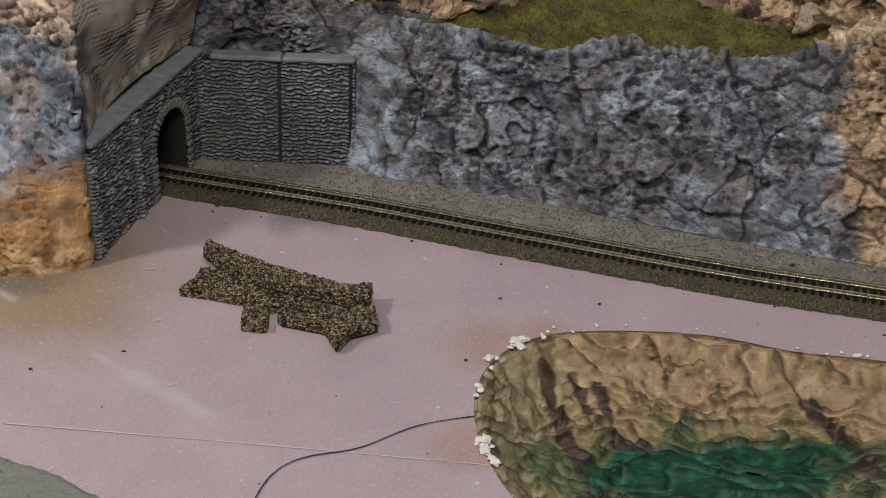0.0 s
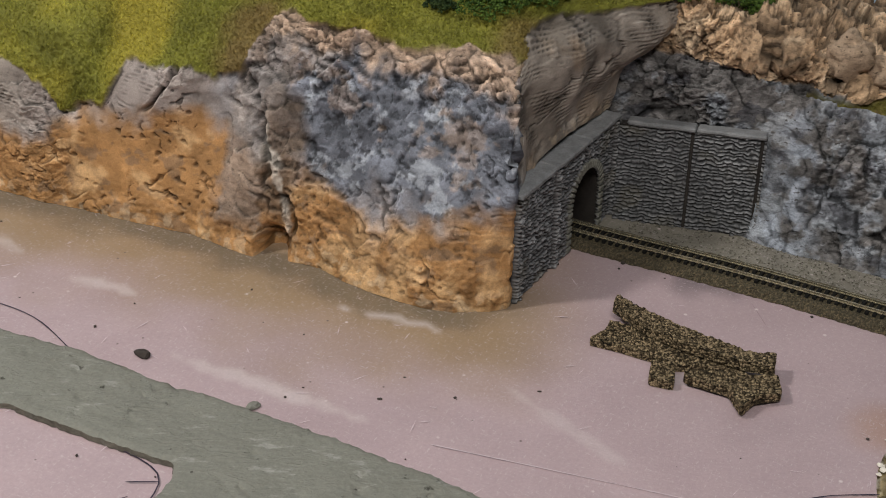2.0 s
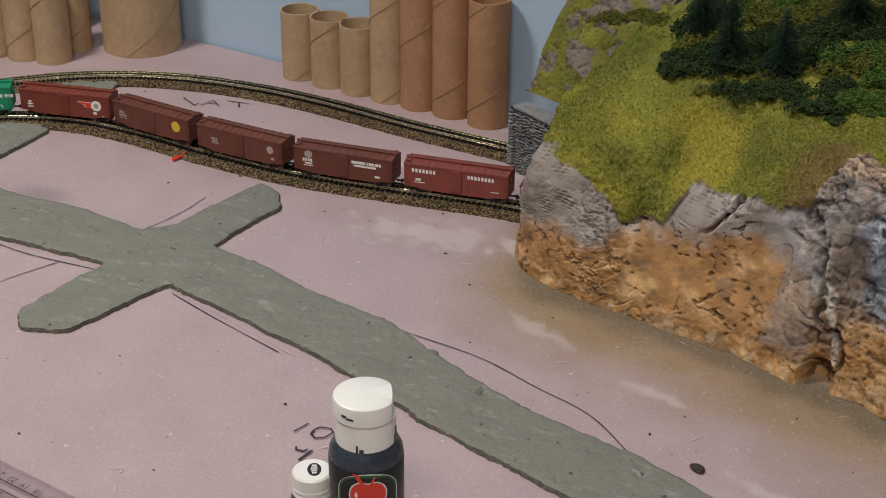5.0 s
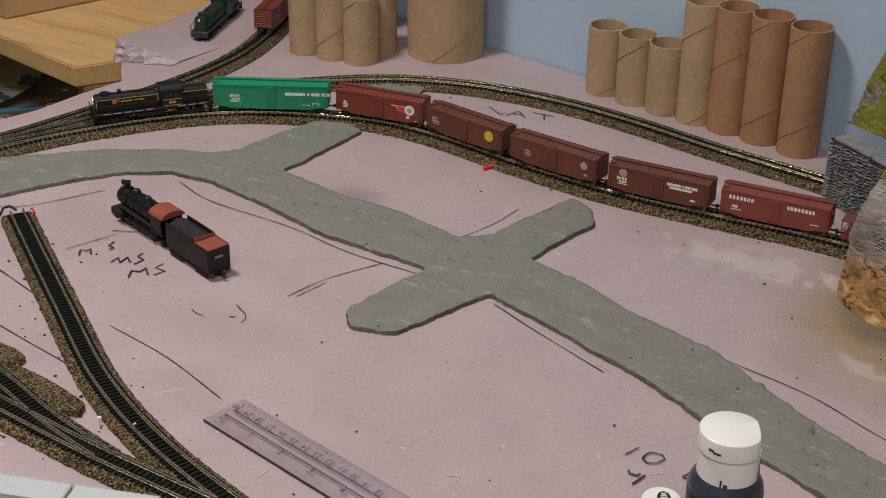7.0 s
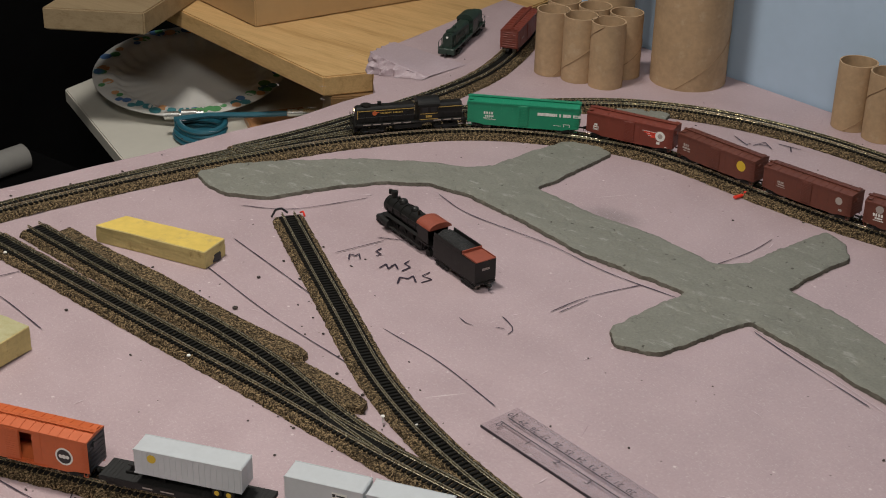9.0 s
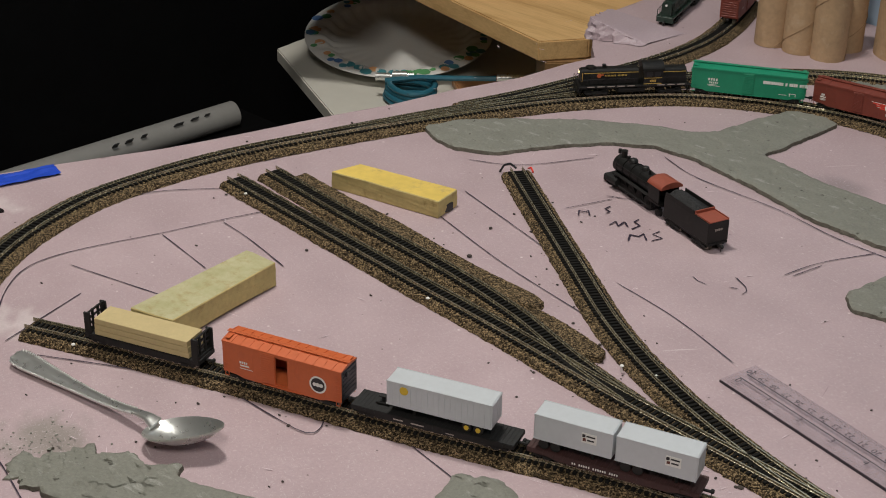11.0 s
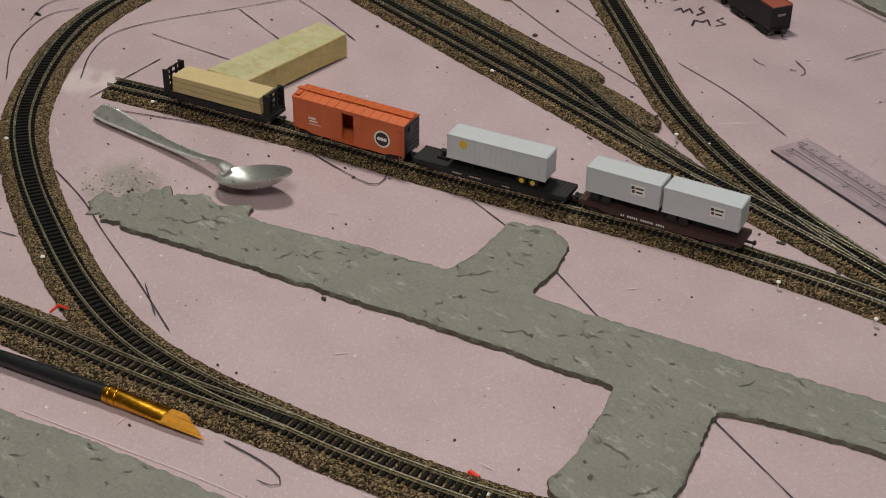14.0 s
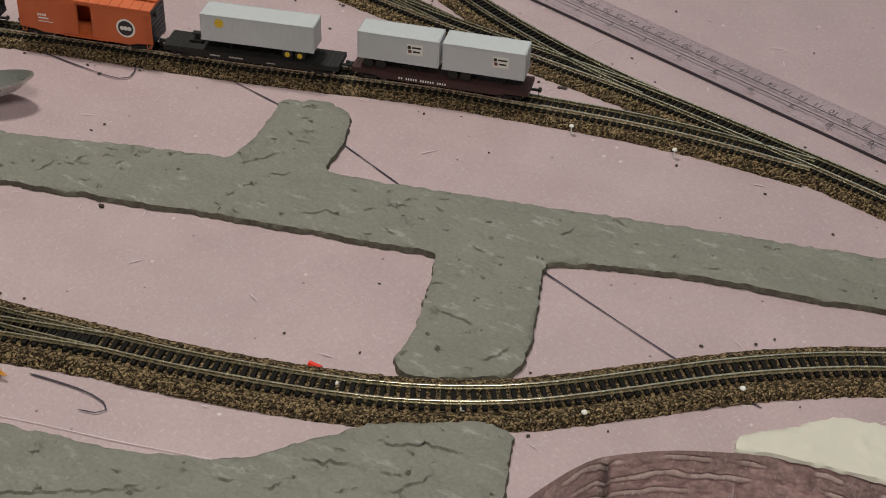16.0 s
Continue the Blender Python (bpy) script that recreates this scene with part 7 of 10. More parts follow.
# the train, with its nose on the far curve
path = PATHS["main"]
k0 = int(np.argmin(np.hypot(path[:, 0] + 1.098, path[:, 1] - 0.778))) - 30
s0 = k0 * 0.002
TRAIN = "cars of the moving train"
diesel("black hood diesel locomotive with gold stripes, heading the train", on_track("main", s0 - 0.052), group=TRAIN)
s = s0 - 0.105
cars = [
    (GREEN, 98, "bright green boxcar with white lettering, behind the locomotive", None, 26.5,
     [(word(-34, 15.2, 2.3, "XXXX", 0.8) + word(-33, 12.3, 1.6, "XXXXX", 0.6) + [(-31, 10.4, 8, 0.5), (-29, 9.4, 10, 0.4)], WHITE, "white lettering"),
      (word(13.5, 17.6, 2.7, "XXXXXXXXXX X XXXX XXXX", 0.05), WHITE, "white lettering"), ([(38, 9.5, 5.5, 0.5), (36, 8.3, 0.6, 2.6), (41, 8.3, 0.6, 2.6), (30, 8.0, 7, 0.4)], WHITE, "white stencil")], []),
    (OXIDE, 80, "oxide red boxcar with a red flame and white disc", None, 25.0,
     [(word(-32, 13.4, 1.8, "XX", 0.5) + [(-31, 11.4, 5, 1.0), (-31, 9.8, 5, 0.5), (-31, 8.8, 5, 0.5)], WHITE, "white lettering"),
      ([(19.0, 16.6, 11, 1.4), (20.5, 14.9, 8, 1.4), (22, 13.2, 5, 1.4)], REDPAINT, "red flame mark"), ([(18.6, 17.6, 13, 0.35), (17.5, 15.7, 3, 0.3), (19, 13.9, 3, 0.3)], WHITE, "white flame edge"), ([(27, 8.6, 3, 2.2), (34, 6.2, 2, 0.6)], WHITE, "white stencil")],
     [(28.5, 15.0, 4.4, WHITE, "white disc"), (28.5, 15.0, 2.2, FADED, "grey ring")]),
    (OXIDE_DARK, 80, "brown boxcar with a yellow disc", None, 25.0,
     [(word(-33, 15.4, 2.2, "XXX", 0.6) + [(-30.5, 12.8, 8, 1.4), (-32, 10.6, 3, 0.8), (-28, 10.6, 3, 0.8)], FADED, "pale lettering")],
     [(26.5, 15.4, 4.4, YELLOW, "yellow disc")]),
    (OXIDE_DARK, 80, "plain weathered brown boxcar", None, 25.0,
     [(word(-26, 14.6, 1.6, "XXXX", 0.5) + [(-23, 12.6, 6, 1.0), (-23, 10.8, 8, 0.5)], FADED, "faded lettering"), ([(31, 8.8, 3, 1.8)], FADED, "faded stencil")],
     [(29, 16.0, 3.0, FADED, "faded round emblem")]),
    (OXIDE_DARK, 80, "brown boxcar with a white slogan block", None, 25.0,
     [(word(-32, 14.2, 2.4, "XXXX", 0.6) + [(-28, 11.6, 6, 1.2), (-28, 9.8, 8, 0.6)], WHITE, "white lettering"), (word(8, 18.0, 2.2, "XXXXXXXXXX X XXXX XXXX", -0.3) + [(18, 15.4, 18, 1.6)], WHITE, "white slogan"), ([(28, 8.4, 4, 1.6)], WHITE, "white stencil")],
     [(-28, 19.0, 3.2, FADED, "pale round emblem")]),
    (OXIDE_RED, 80, "red boxcar with a large white name across its side", None, 25.0,
     [(word(-33, 18.6, 2.8, "XXXXXXX", 1.0) + word(10, 18.6, 2.8, "XXXXXXXX", 0.9), WHITE, "large white lettering"), ([(-29, 11.6, 4, 2.0), (-28, 9.4, 8, 0.6), (30, 9.4, 6, 0.6)], WHITE, "small white lettering")], []),
]
for paint, long, label, roof, rise, marks, discs in cars:
    s -= (long / 2 + 1.0) * MM
    boxcar(paint, long, label, on_track("main", s) @ FLIP, marks, discs, roof, rise=rise, group=TRAIN)
    s -= (long / 2 + 8.0) * MM


def caboose(m):
    ob = thing("caboose", "oxide red caboose with a cupola at the train's end", "caboose", m, group=TRAIN)
    bm = bmesh.new()
    box(bm, 0, 0, 11.5, 50, 17.0, 13.5, 0.2)
    box(bm, 0, 0, 4.6, 62, 16.0, 1.2)
    part("body", bm, OXIDE, ob)
    bm = bmesh.new()
    hull(bm, [(-9.4, 18.0), (9.4, 18.0), (9.4, 18.6), (0, 20.6), (-9.4, 18.6)], -31, 31)
    part("roof", bm, OXIDE_DARK, ob)
    bm = bmesh.new()
    box(bm, 4, 0, 22.2, 14, 12, 5.0, 0.3)
    hull(bm, [(-6.8, 24.6), (6.8, 24.6), (6.8, 25.0), (0, 26.4), (-6.8, 25.0)], -4.5, 12.5)
    part("cupola", bm, OXIDE, ob)
    bm = bmesh.new()
    for q in (-1, 1):
        for x in (-17, -6, 8, 17):
            box(bm, x, q * 8.6, 13.5, 3.4, 0.3, 3.8)
        for x in (1, 7):
            box(bm, x, q * 6.1, 22.4, 3.6, 0.3, 2.6)
    part("window", bm, LABELBLACK, ob, "dark windows")
    bm = bmesh.new()
    for e in (-1, 1):
        for q in (-1, 1):
            wire(bm, [(e * 30.5, q * 8, 5), (e * 30.5, q * 8, 18)], 0.3, 5)
            wire(bm, [(e * 30.5, q * 8, 10), (e * 30.5, q * 2, 10), (e * 30.5, q * 2, 5)], 0.3, 5)
    part("end_railing", bm, OXIDE, ob)
    side_marks(ob, word(-20, 8.6, 1.3, "XXXXXXX XXXXXXXX", 0.8), 8.5, WHITE, label="white lettering")
    running_gear(ob, 31, 9)
    return ob


caboose(on_track("main", s - 0.033) @ FLIP)

# ---- yard cars ----
boxcar(ORANGE, 80, "orange boxcar with an open door and black ends", on_track("yard_d", at_x("yard_d", -0.886)),
       [(word(-28, 14.6, 1.5, "XXXX", 0.5) + [(-25, 12.6, 6, 0.9), (-24, 10.6, 9, 0.4)], WHITE, "white lettering")],
       [(24.5, 13.8, 5.6, WHITE, "white ring"), (24.5, 13.8, 4.5, LABELBLACK, "black disc"), (22.3, 13.8, 1.2, WHITE, "white mark"), (24.5, 13.8, 1.3, WHITE, "white mark"), (26.7, 13.8, 1.2, WHITE, "white mark")], open_door=True, end_paint=LABELBLACK, rise=28.0)


def flatcar(paint, length, label, m, deck=7.0):
    ob = thing("flatcar", label, "flatcar", m)
    L = length / 2
    bm = bmesh.new()
    prism(bm, [(-L, deck), (L, deck), (L, deck - 2.4), (L - 12, deck - 2.6), (L - 18, deck - 4.0), (-L + 18, deck - 4.0), (-L + 12, deck - 2.6), (-L, deck - 2.4)], -9, 9)
    for i in range(int(length / 6)):
        for s in (-1, 1):
            box(bm, -L + 3 + i * 6, s * 9.1, deck - 1.4, 0.8, 0.5, 1.6)
    part("frame", bm, paint, ob)
    bm = bmesh.new()
    n = int(length / 2.4)
    for i in range(n):
        box(bm, -L + (i + 0.5) * 2 * L / n, 0, deck + 0.2, 2 * L / n - 0.15, 17.6, 0.5)
    part("deck", bm, paint, ob, kind="stuff")
    running_gear(ob, L, 11.5)
    return ob


bulk = flatcar(UNDER, 82, "black bulkhead flatcar loaded with tan lumber", on_track("yard_d", at_x("yard_d", -0.979)))
for e in (-1, 1):
    bm = bmesh.new()
    box(bm, e * 38.5, 0, 8.0, 3.0, 18.4, 1.8, 0.2)
    bulkhead = part("bulkhead", bm, UNDER, bulk, "black slatted bulkhead")
    for y in (-8.3, -2.8, 2.8, 8.3):
        bm = bmesh.new()
        box(bm, e * 38.5, y, 14.5, 4.5 if abs(y) > 5 else 1.6, 1.4, 15, 0.2)
        part("post", bm, UNDER, bulkhead)
    for z in (21.4, 17.5, 13.5, 9.5):
        bm = bmesh.new()
        box(bm, e * 38.3, 0, z, 1.0, 18, 1.1)
        part("bar", bm, UNDER, bulkhead)
for k in range(3):
    bm = bmesh.new()
    box(bm, 0, 0, 9.4 + k * 4.0, 68 - 0.6 * k, 16.6 + 0.3 * k, 3.7, 0.25)
    part("lumber_layer", bm, LUMBER, bulk, "pale tan lumber layer")

flat = flatcar(UNDER, 100, "black flatcar carrying one silver trailer", on_track("yard_d", at_x("yard_d", -0.795)))
side_marks(flat, [(-20, 5.2, 6, 0.8), (-8, 5.2, 8, 0.8), (12, 4.6, 5, 0.6)], 9.3, FADED, label="faded lettering")
bm = bmesh.new()
box(bm, -33, 0, 8.2, 8, 5, 2.2, 0.4)
cyl(bm, (-33, 0, 9), (-33, 0, 12.5), 1.2, seg=10)
box(bm, -33, 0, 12.6, 5, 3.4, 0.8, 0.2)
part("trailer_hitch", bm, UNDER, flat)
flat2 = flatcar(varied("paint_oxide_dusk", (0.045, 0.018, 0.016), 0.6, 0, 0.2, 300.0), 98, "brown flatcar carrying two silver trailers", on_track("yard_d", at_x("yard_d", -0.696)))
side_marks(flat2, word(-22, 4.9, 1.2, "XX XXXXX XXXXXX XXXX", 0.6), 9.3, WHITE, label="white lettering")


def trailer(length, label, m, ribs, badge, lift=7.4):
    ob = thing("trailer", label, "trailer", m)
    L = length / 2
    z0, z1 = lift + 5.8, lift + 21.5
    bm = bmesh.new()
    box(bm, 0, 0, (z0 + z1) / 2, 2 * L, 15.2, z1 - z0, 0.5)
    if ribs:
        n = int(length / 3.4)
        for i in range(n + 1):
            for s in (-1, 1):
                box(bm, -L + 1 + i * (2 * L - 2) / n, s * 7.7, (z0 + z1) / 2, 0.7, 0.5, z1 - z0 - 1.8)
    for s in (-1, 1):
        box(bm, 0, s * 7.6, z1 - 0.4, 2 * L + 0.2, 0.4, 0.8)
        box(bm, 0, s * 7.6, z0 + 0.4, 2 * L + 0.2, 0.4, 0.8)
    for q in (-3.7, 3.7):
        box(bm, L + 0.05, q, (z0 + z1) / 2, 0.3, 7.0, z1 - z0 - 1.2)
    part("body", bm, SILVER, ob)
    bm = bmesh.new()
    box(bm, 0, 0, z0 - 0.6, 2 * L - 4, 6, 1.2)
    for x in ((L - 8, L - 15) if ribs else (-L + 6, -L + 13)):
        for s in (-1, 1):
            cyl(bm, (x, s * 4.8, lift + 3.0), (x, s * 7.4, lift + 3.0), 2.9, seg=18)
        cyl(bm, (x, -5, lift + 3.0), (x, 5, lift + 3.0), 0.6, seg=8)
        box(bm, x, 0, z0 - 1.6, 3, 9, 2)
    for s in (-1, 1):
        box(bm, (-L if ribs else L) * 0.5, s * 4.5, lift + 3, 1.6, 1.0, 5.6)
    part("undercarriage", bm, UNDER, ob)
    if badge == "disc":
        bm = bmesh.new()
        for s in (-1, 1):
            made = cyl(bm, (-L + 11, s * 7.7, z1 - 4.5), (-L + 11, s * 8.0, z1 - 4.5), 2.6, seg=20)
        part("emblem", bm, YELLOW, ob, "yellow oval emblem")
        bm = bmesh.new()
        for x in (L - 8, L - 15):
            for s in (-1, 1):
                cyl(bm, (x, s * 7.3, lift + 3.0), (x, s * 7.7, lift + 3.0), 1.5, seg=14)
        part("hub", bm, YELLOW, ob, "yellow wheel hubs")
    else:
        bm = bmesh.new()
        for s in (-1, 1):
            box(bm, L - 13, s * 7.7, z0 + 9.0, 8.5, 0.25, 6.2)
        part("badge", bm, WHITE, ob, "white label panel")
        bm = bmesh.new()
        for s in (-1, 1):
            for x, z, w, h in ((L - 16, z0 + 10.4, 1.8, 1.8), (L - 12, z0 + 10.4, 5, 0.9), (L - 12, z0 + 8.0, 4, 0.9)):
                box(bm, x, s * 7.85, z, w, 0.2, h)
        part("print", bm, LABELBLACK, ob)
        bm = bmesh.new()
        for s in (-1, 1):
            box(bm, L - 15.6, s * 7.85, z0 + 8.0, 1.8, 0.2, 1.8)
        part("print", bm, OXIDE_DARK, ob)
    return ob


trailer(64, "silver ribbed trailer with a yellow oval, on a black flatcar", on_track("yard_d", at_x("yard_d", -0.792)), True, "disc")
d2 = on_track("yard_d", at_x("yard_d", -0.696))
trailer(45, "plain silver trailer with a white label, on a brown flatcar", d2 @ Matrix.Translation((-0.0235, 0, 0)), False, "label")
trailer(45, "plain silver trailer with a white label, on a brown flatcar", d2 @ Matrix.Translation((0.0235, 0, 0)), False, "label")

# ---- cars parked in the corner ----
diesel("dark green hood diesel parked in the corner", Matrix.Translation((-1.155, 1.108, 0.0)) @ Matrix.Rotation(radians(-72), 4, "Z"), gold=False,
       paint=varied("loco_green", (0.018, 0.035, 0.026), 0.45, 0, 0.3, 300.0))
boxcar(OXIDE, 78, "oxide red boxcar parked on the corner track", on_track("branch", 0.395), [([(-20, 12, 8, 1.2)], FADED, "faded lettering")], [])


# ---- steam engine and tender, standing on the bare foam ----
def steam_engine():
    a, b = Vector((-0.945, 0.722, 0)), Vector((-0.872, 0.700, 0))
    ang = math.atan2(0.044, -0.130)
    m = Matrix.Translation((-0.896, 0.711, 0.0002)) @ Matrix.Rotation(ang, 4, "Z") @ Matrix.Scale(1.08, 4)
    ob = thing("steam_locomotive", "black steam locomotive with a red cab roof, standing on the foam", "locomotive", m)
    bm = bmesh.new()
    cyl(bm, (-8, 0, 17.5), (36, 0, 17.2), 6.9, 6.2, seg=24)
    cyl(bm, (36, 0, 17.2), (40, 0, 17.2), 6.5, seg=24)
    cyl(bm, (40, 0, 17.2), (41.2, 0, 17.2), 4.2, seg=20)
    for x in (-2, 8, 18, 28):
        cyl(bm, (x, 0, 17.4), (x + 0.6, 0, 17.4), 7.0, seg=24)
    part("boiler", bm, LOCO, ob)
    bm = bmesh.new()
    cyl(bm, (35.5, 0, 22.5), (35.5, 0, 28.0), 2.1, 2.5, seg=14)
    part("chimney", bm, LOCO, ob)
    for x, r in ((24, 3.4), (9, 3.0)):
        bm = bmesh.new()
        lathe(bm, [(r, 21), (r, 24.4), (r * 0.8, 25.9), (r * 0.4, 26.6), (0, 26.8)], 18, x, 0)
        part("dome", bm, LOCO, ob)
    bm = bmesh.new()
    cyl(bm, (1, 2.0, 24.0), (1, 2.0, 27.0), 1.0, seg=10)
    part("whistle", bm, LOCO, ob)
    bm = bmesh.new()
    box(bm, 30, 0, 24.6, 2, 2, 2.4)
    part("bell", bm, LOCO, ob)
    bm = bmesh.new()
    cyl(bm, (41, 0, 24.0), (41, 0, 27.0), 1.4, seg=10)
    part("headlamp", bm, LOCO, ob)
    bm = bmesh.new()
    for q in (-1, 1):
        box(bm, -13.5, q * 8.0, 17.5, 13, 0.8, 12.0)
    box(bm, -8, 0, 16, 0.8, 16, 14)
    box(bm, -13.5, 0, 10.0, 14, 16, 1.2)
    part("cab", bm, LOCO, ob)
    bm = bmesh.new()
    hull(bm, [(-9.2, 22.6)] + [(9.2 * math.sin(t), 22.6 + 4.4 * math.cos(t)) for t in np.linspace(-1.45, 1.45, 13)] + [(9.2, 22.6)], -23, -6.5)
    part("cab_roof", bm, ROOFRED, ob, "rust red cab roof")
    bm = bmesh.new()
    box(bm, 12, 0, 8.6, 60, 6, 4.0, 0.3)
    for q in (-1, 1):
        box(bm, 12, q * 7.0, 12.0, 50, 3.0, 0.7)
        cyl(bm, (30, q * 7.4, 6.4), (40, q * 7.4, 6.4), 3.0, seg=16)
        box(bm, 10, q * 8.0, 4.6, 40, 0.8, 1.0)
    box(bm, 46, 0, 4.0, 8, 14, 4.5, 0.8)
    for i in range(7):
        box(bm, 50.5 + 0.5 * abs(3 - i) * -1, -6 + i * 2, 2.6, 3.0, 0.8, 4.0, 0.2)
    part("frame", bm, UNDER, ob)
    for x, r in ((-16, 2.6), (-4, 4.9), (6.2, 4.9), (16.4, 4.9), (26.6, 4.9), (42, 2.6)):
        for q in (-1, 1):
            bm = wheel_mesh(r)
            part("wheel", bm, UNDER, ob, at=Matrix.Translation((x * MM, q * 4.7 * MM, (r + 0.05) * MM)) @ (FLIP if q > 0 else Matrix.Identity(4)))
    bm = bmesh.new()
    for q in (-1, 1):
        wire(bm, [(-6, q * 7.0, 20), (38, q * 6.6, 19.8)], 0.3, 5)
    part("handrail", bm, LOCO, ob)
    # tender
    tender = thing("tender", "black tender with coal heap and red rear deck", "tender", m @ Matrix.Translation((-0.0515, 0, 0)))
    bm = bmesh.new()
    box(bm, 0, 0, 13.6, 50, 17.0, 15.0, 0.4)
    for q in (-1, 1):
        box(bm, 8, q * 8.0, 22, 32, 0.7, 3.2)
    part("tank", bm, LOCO, tender)
    bm = bmesh.new()
    bmesh.ops.create_grid(bm, x_segments=26, y_segments=14, size=0.5)
    for v in bm.verts:
        x, y = v.co.x * 31 + 8, v.co.y * 15
        v.co = Vector((x, y, 20.6 + 3.6 * (1 - (abs(y) / 7.6) ** 2) * smoothstep(-8, 4, x) + 0.9 * noise.noise((x * 0.6, y * 0.6, 1))))
    part("coal", bm, COAL, tender, "heap of black coal")
    bm = bmesh.new()
    box(bm, -17.0, 0, 21.4, 15.6, 15.8, 0.6, 0.1)
    box(bm, -9.0, 0, 22.4, 0.8, 15.8, 2.6)
    for q in (-1, 1):
        box(bm, -17, q * 7.8, 21.9, 15.6, 0.5, 1.0)
    part("rear_deck", bm, ROOFRED, tender, "rust red rear deck")
    bm = bmesh.new()
    box(bm, 0, 0, 5.4, 51, 15.5, 1.6)
    part("underframe", bm, UNDER, tender)
    side_marks(tender, word(-16, 15, 1.6, "XXXXXXX XXXXXXXX", 1.2), 8.5, CLAYDARK, label="dull lettering")
    bm = bmesh.new()
    for i in range(4):
        box(bm, -25.2, -2.4 + i * 1.6, 15.5, 0.2, 1.1, 1.6)
    part("lettering", bm, FADED, tender)
    running_gear(tender, 25, 10)


steam_engine()

# ---- loose things on the bench ----


def spoon():
    ob = thing("spoon", "steel teaspoon with a beaded handle, lying on the foam", "spoon", Matrix.Translation((-1.0365, 0.250, 0)) @ Matrix.Rotation(radians(6.5), 4, "Z"))
    st = np.array([(0, 3.5, 5.2), (2, 6.2, 5.2), (6, 7.6, 5.2), (14, 7.8, 5.0), (30, 6.4, 4.8), (48, 5.0, 4.6), (66, 3.9, 4.8), (84, 3.2, 5.2), (100, 2.9, 7.0), (112, 2.9, 9.4), (120, 3.6, 10.6), (128, 5.6, 9.6)], float)
    bend = lambda x: -1.5 * max(0.0, (x - 100) / 26.0) ** 2
    bm = bmesh.new()
    rings = []
    for x in np.linspace(0, 128, 70):
        w, h = np.interp(x, st[:, 0], st[:, 1]), np.interp(x, st[:, 0], st[:, 2])
        ring = []
        for y, z in ((-1, -0.8), (-0.96, 0.5), (-0.78, 0.8), (-0.5, 0.35), (0, 0.2), (0.5, 0.35), (0.78, 0.8), (0.96, 0.5), (1, -0.8), (0.6, -1.3), (-0.6, -1.3)):
            roll = 0.35
            ring.append(bm.verts.new((x, 0.86 * y * w * math.cos(roll) + bend(x), h + z + y * w * math.sin(roll) * 0.6)))
        rings.append(ring)
    for p, q in zip(rings, rings[1:]):
        for i in range(11):
            bm.faces.new((p[i], p[(i + 1) % 11], q[(i + 1) % 11], q[i]))
    bm.faces.new(rings[0][::-1])
    bm.faces.new(rings[-1])
    bmesh.ops.recalc_face_normals(bm, faces=bm.faces)
    part("handle", bm, CHROME, ob, smooth=True)
    bm = bmesh.new()
    for x in np.linspace(3, 108, 58):
        w, h = np.interp(x, st[:, 0], st[:, 1]), np.interp(x, st[:, 0], st[:, 2])
        for q in (-1, 1):
            made = bmesh.ops.create_icosphere(bm, subdivisions=1, radius=0.85)["verts"]
            bmesh.ops.translate(bm, vec=(x, q * w * 0.79 + bend(x), h + 0.5 + q * w * 0.2), verts=made)
    part("beading", bm, CHROME, ob, "beaded rim of the handle", smooth=True, kind="stuff")
    bm = bmesh.new()
    outer, inner = [], []
    nu, nv = 44, 14
    for k in range(nv + 1):
        f = k / nv
        for side, grid in ((0.0, outer), (1.0, inner)):
            row = []
            for i in range(nu):
                t = 2 * math.pi * i / nu
                wide = 15.0 * (1 - 0.18 * math.cos(t))
                row.append(bm.verts.new((25 * f * math.cos(t), wide * f * math.sin(t), -8.0 * (1 - f**2.2) + side)))
            grid.append(row)
    for grid in (outer, inner):
        for p, q in zip(grid, grid[1:]):
            for i in range(nu):
                bm.faces.new((p[i], p[(i + 1) % nu], q[(i + 1) % nu], q[i]))
    for i in range(nu):
        bm.faces.new((outer[-1][i], outer[-1][(i + 1) % nu], inner[-1][(i + 1) % nu], inner[-1][i]))
    bmesh.ops.remove_doubles(bm, verts=bm.verts, dist=0.001)
    bmesh.ops.recalc_face_normals(bm, faces=bm.faces)
    at = Matrix.Translation((0.1480, 0.0010, 0.0125)) @ Matrix.Rotation(radians(22), 4, "Z") @ Matrix.Rotation(radians(-13), 4, "Y") @ Matrix.Rotation(radians(-7), 4, "X")
    part("bowl", bm, CHROME, ob, smooth=True, at=at)


spoon()


def worn_wood(name):
    """Old greenish-yellow paint rubbed through to ochre wood."""
    m, nt, b = mat(name, 0.7, 0, 0.3)
    p = coords(nt)
    paint = ramp(nt, noise_node(nt, p, 60.0, 5, 0.7), [(0.3, (0.36, 0.34, 0.17)), (0.7, (0.50, 0.47, 0.29))])
    bare = ramp(nt, noise_node(nt, p, 300.0, 5, 0.7), [(0.3, (0.24, 0.16, 0.05)), (0.7, (0.42, 0.30, 0.12))])
    worn = ramp(nt, noise_node(nt, p, 90.0, 7, 0.75, (1.0, 1.0, 1.8)), [(0.5, (0, 0, 0)), (0.66, (0.5, 0.5, 0.5))])
    nt.links.new(mix(nt, worn, paint, bare), b.inputs["Base Color"])
    bump(nt, b, noise_node(nt, p, 420.0, 6, 0.7), 0.5, 0.0006)
    return m


WORN = worn_wood("worn_paint")


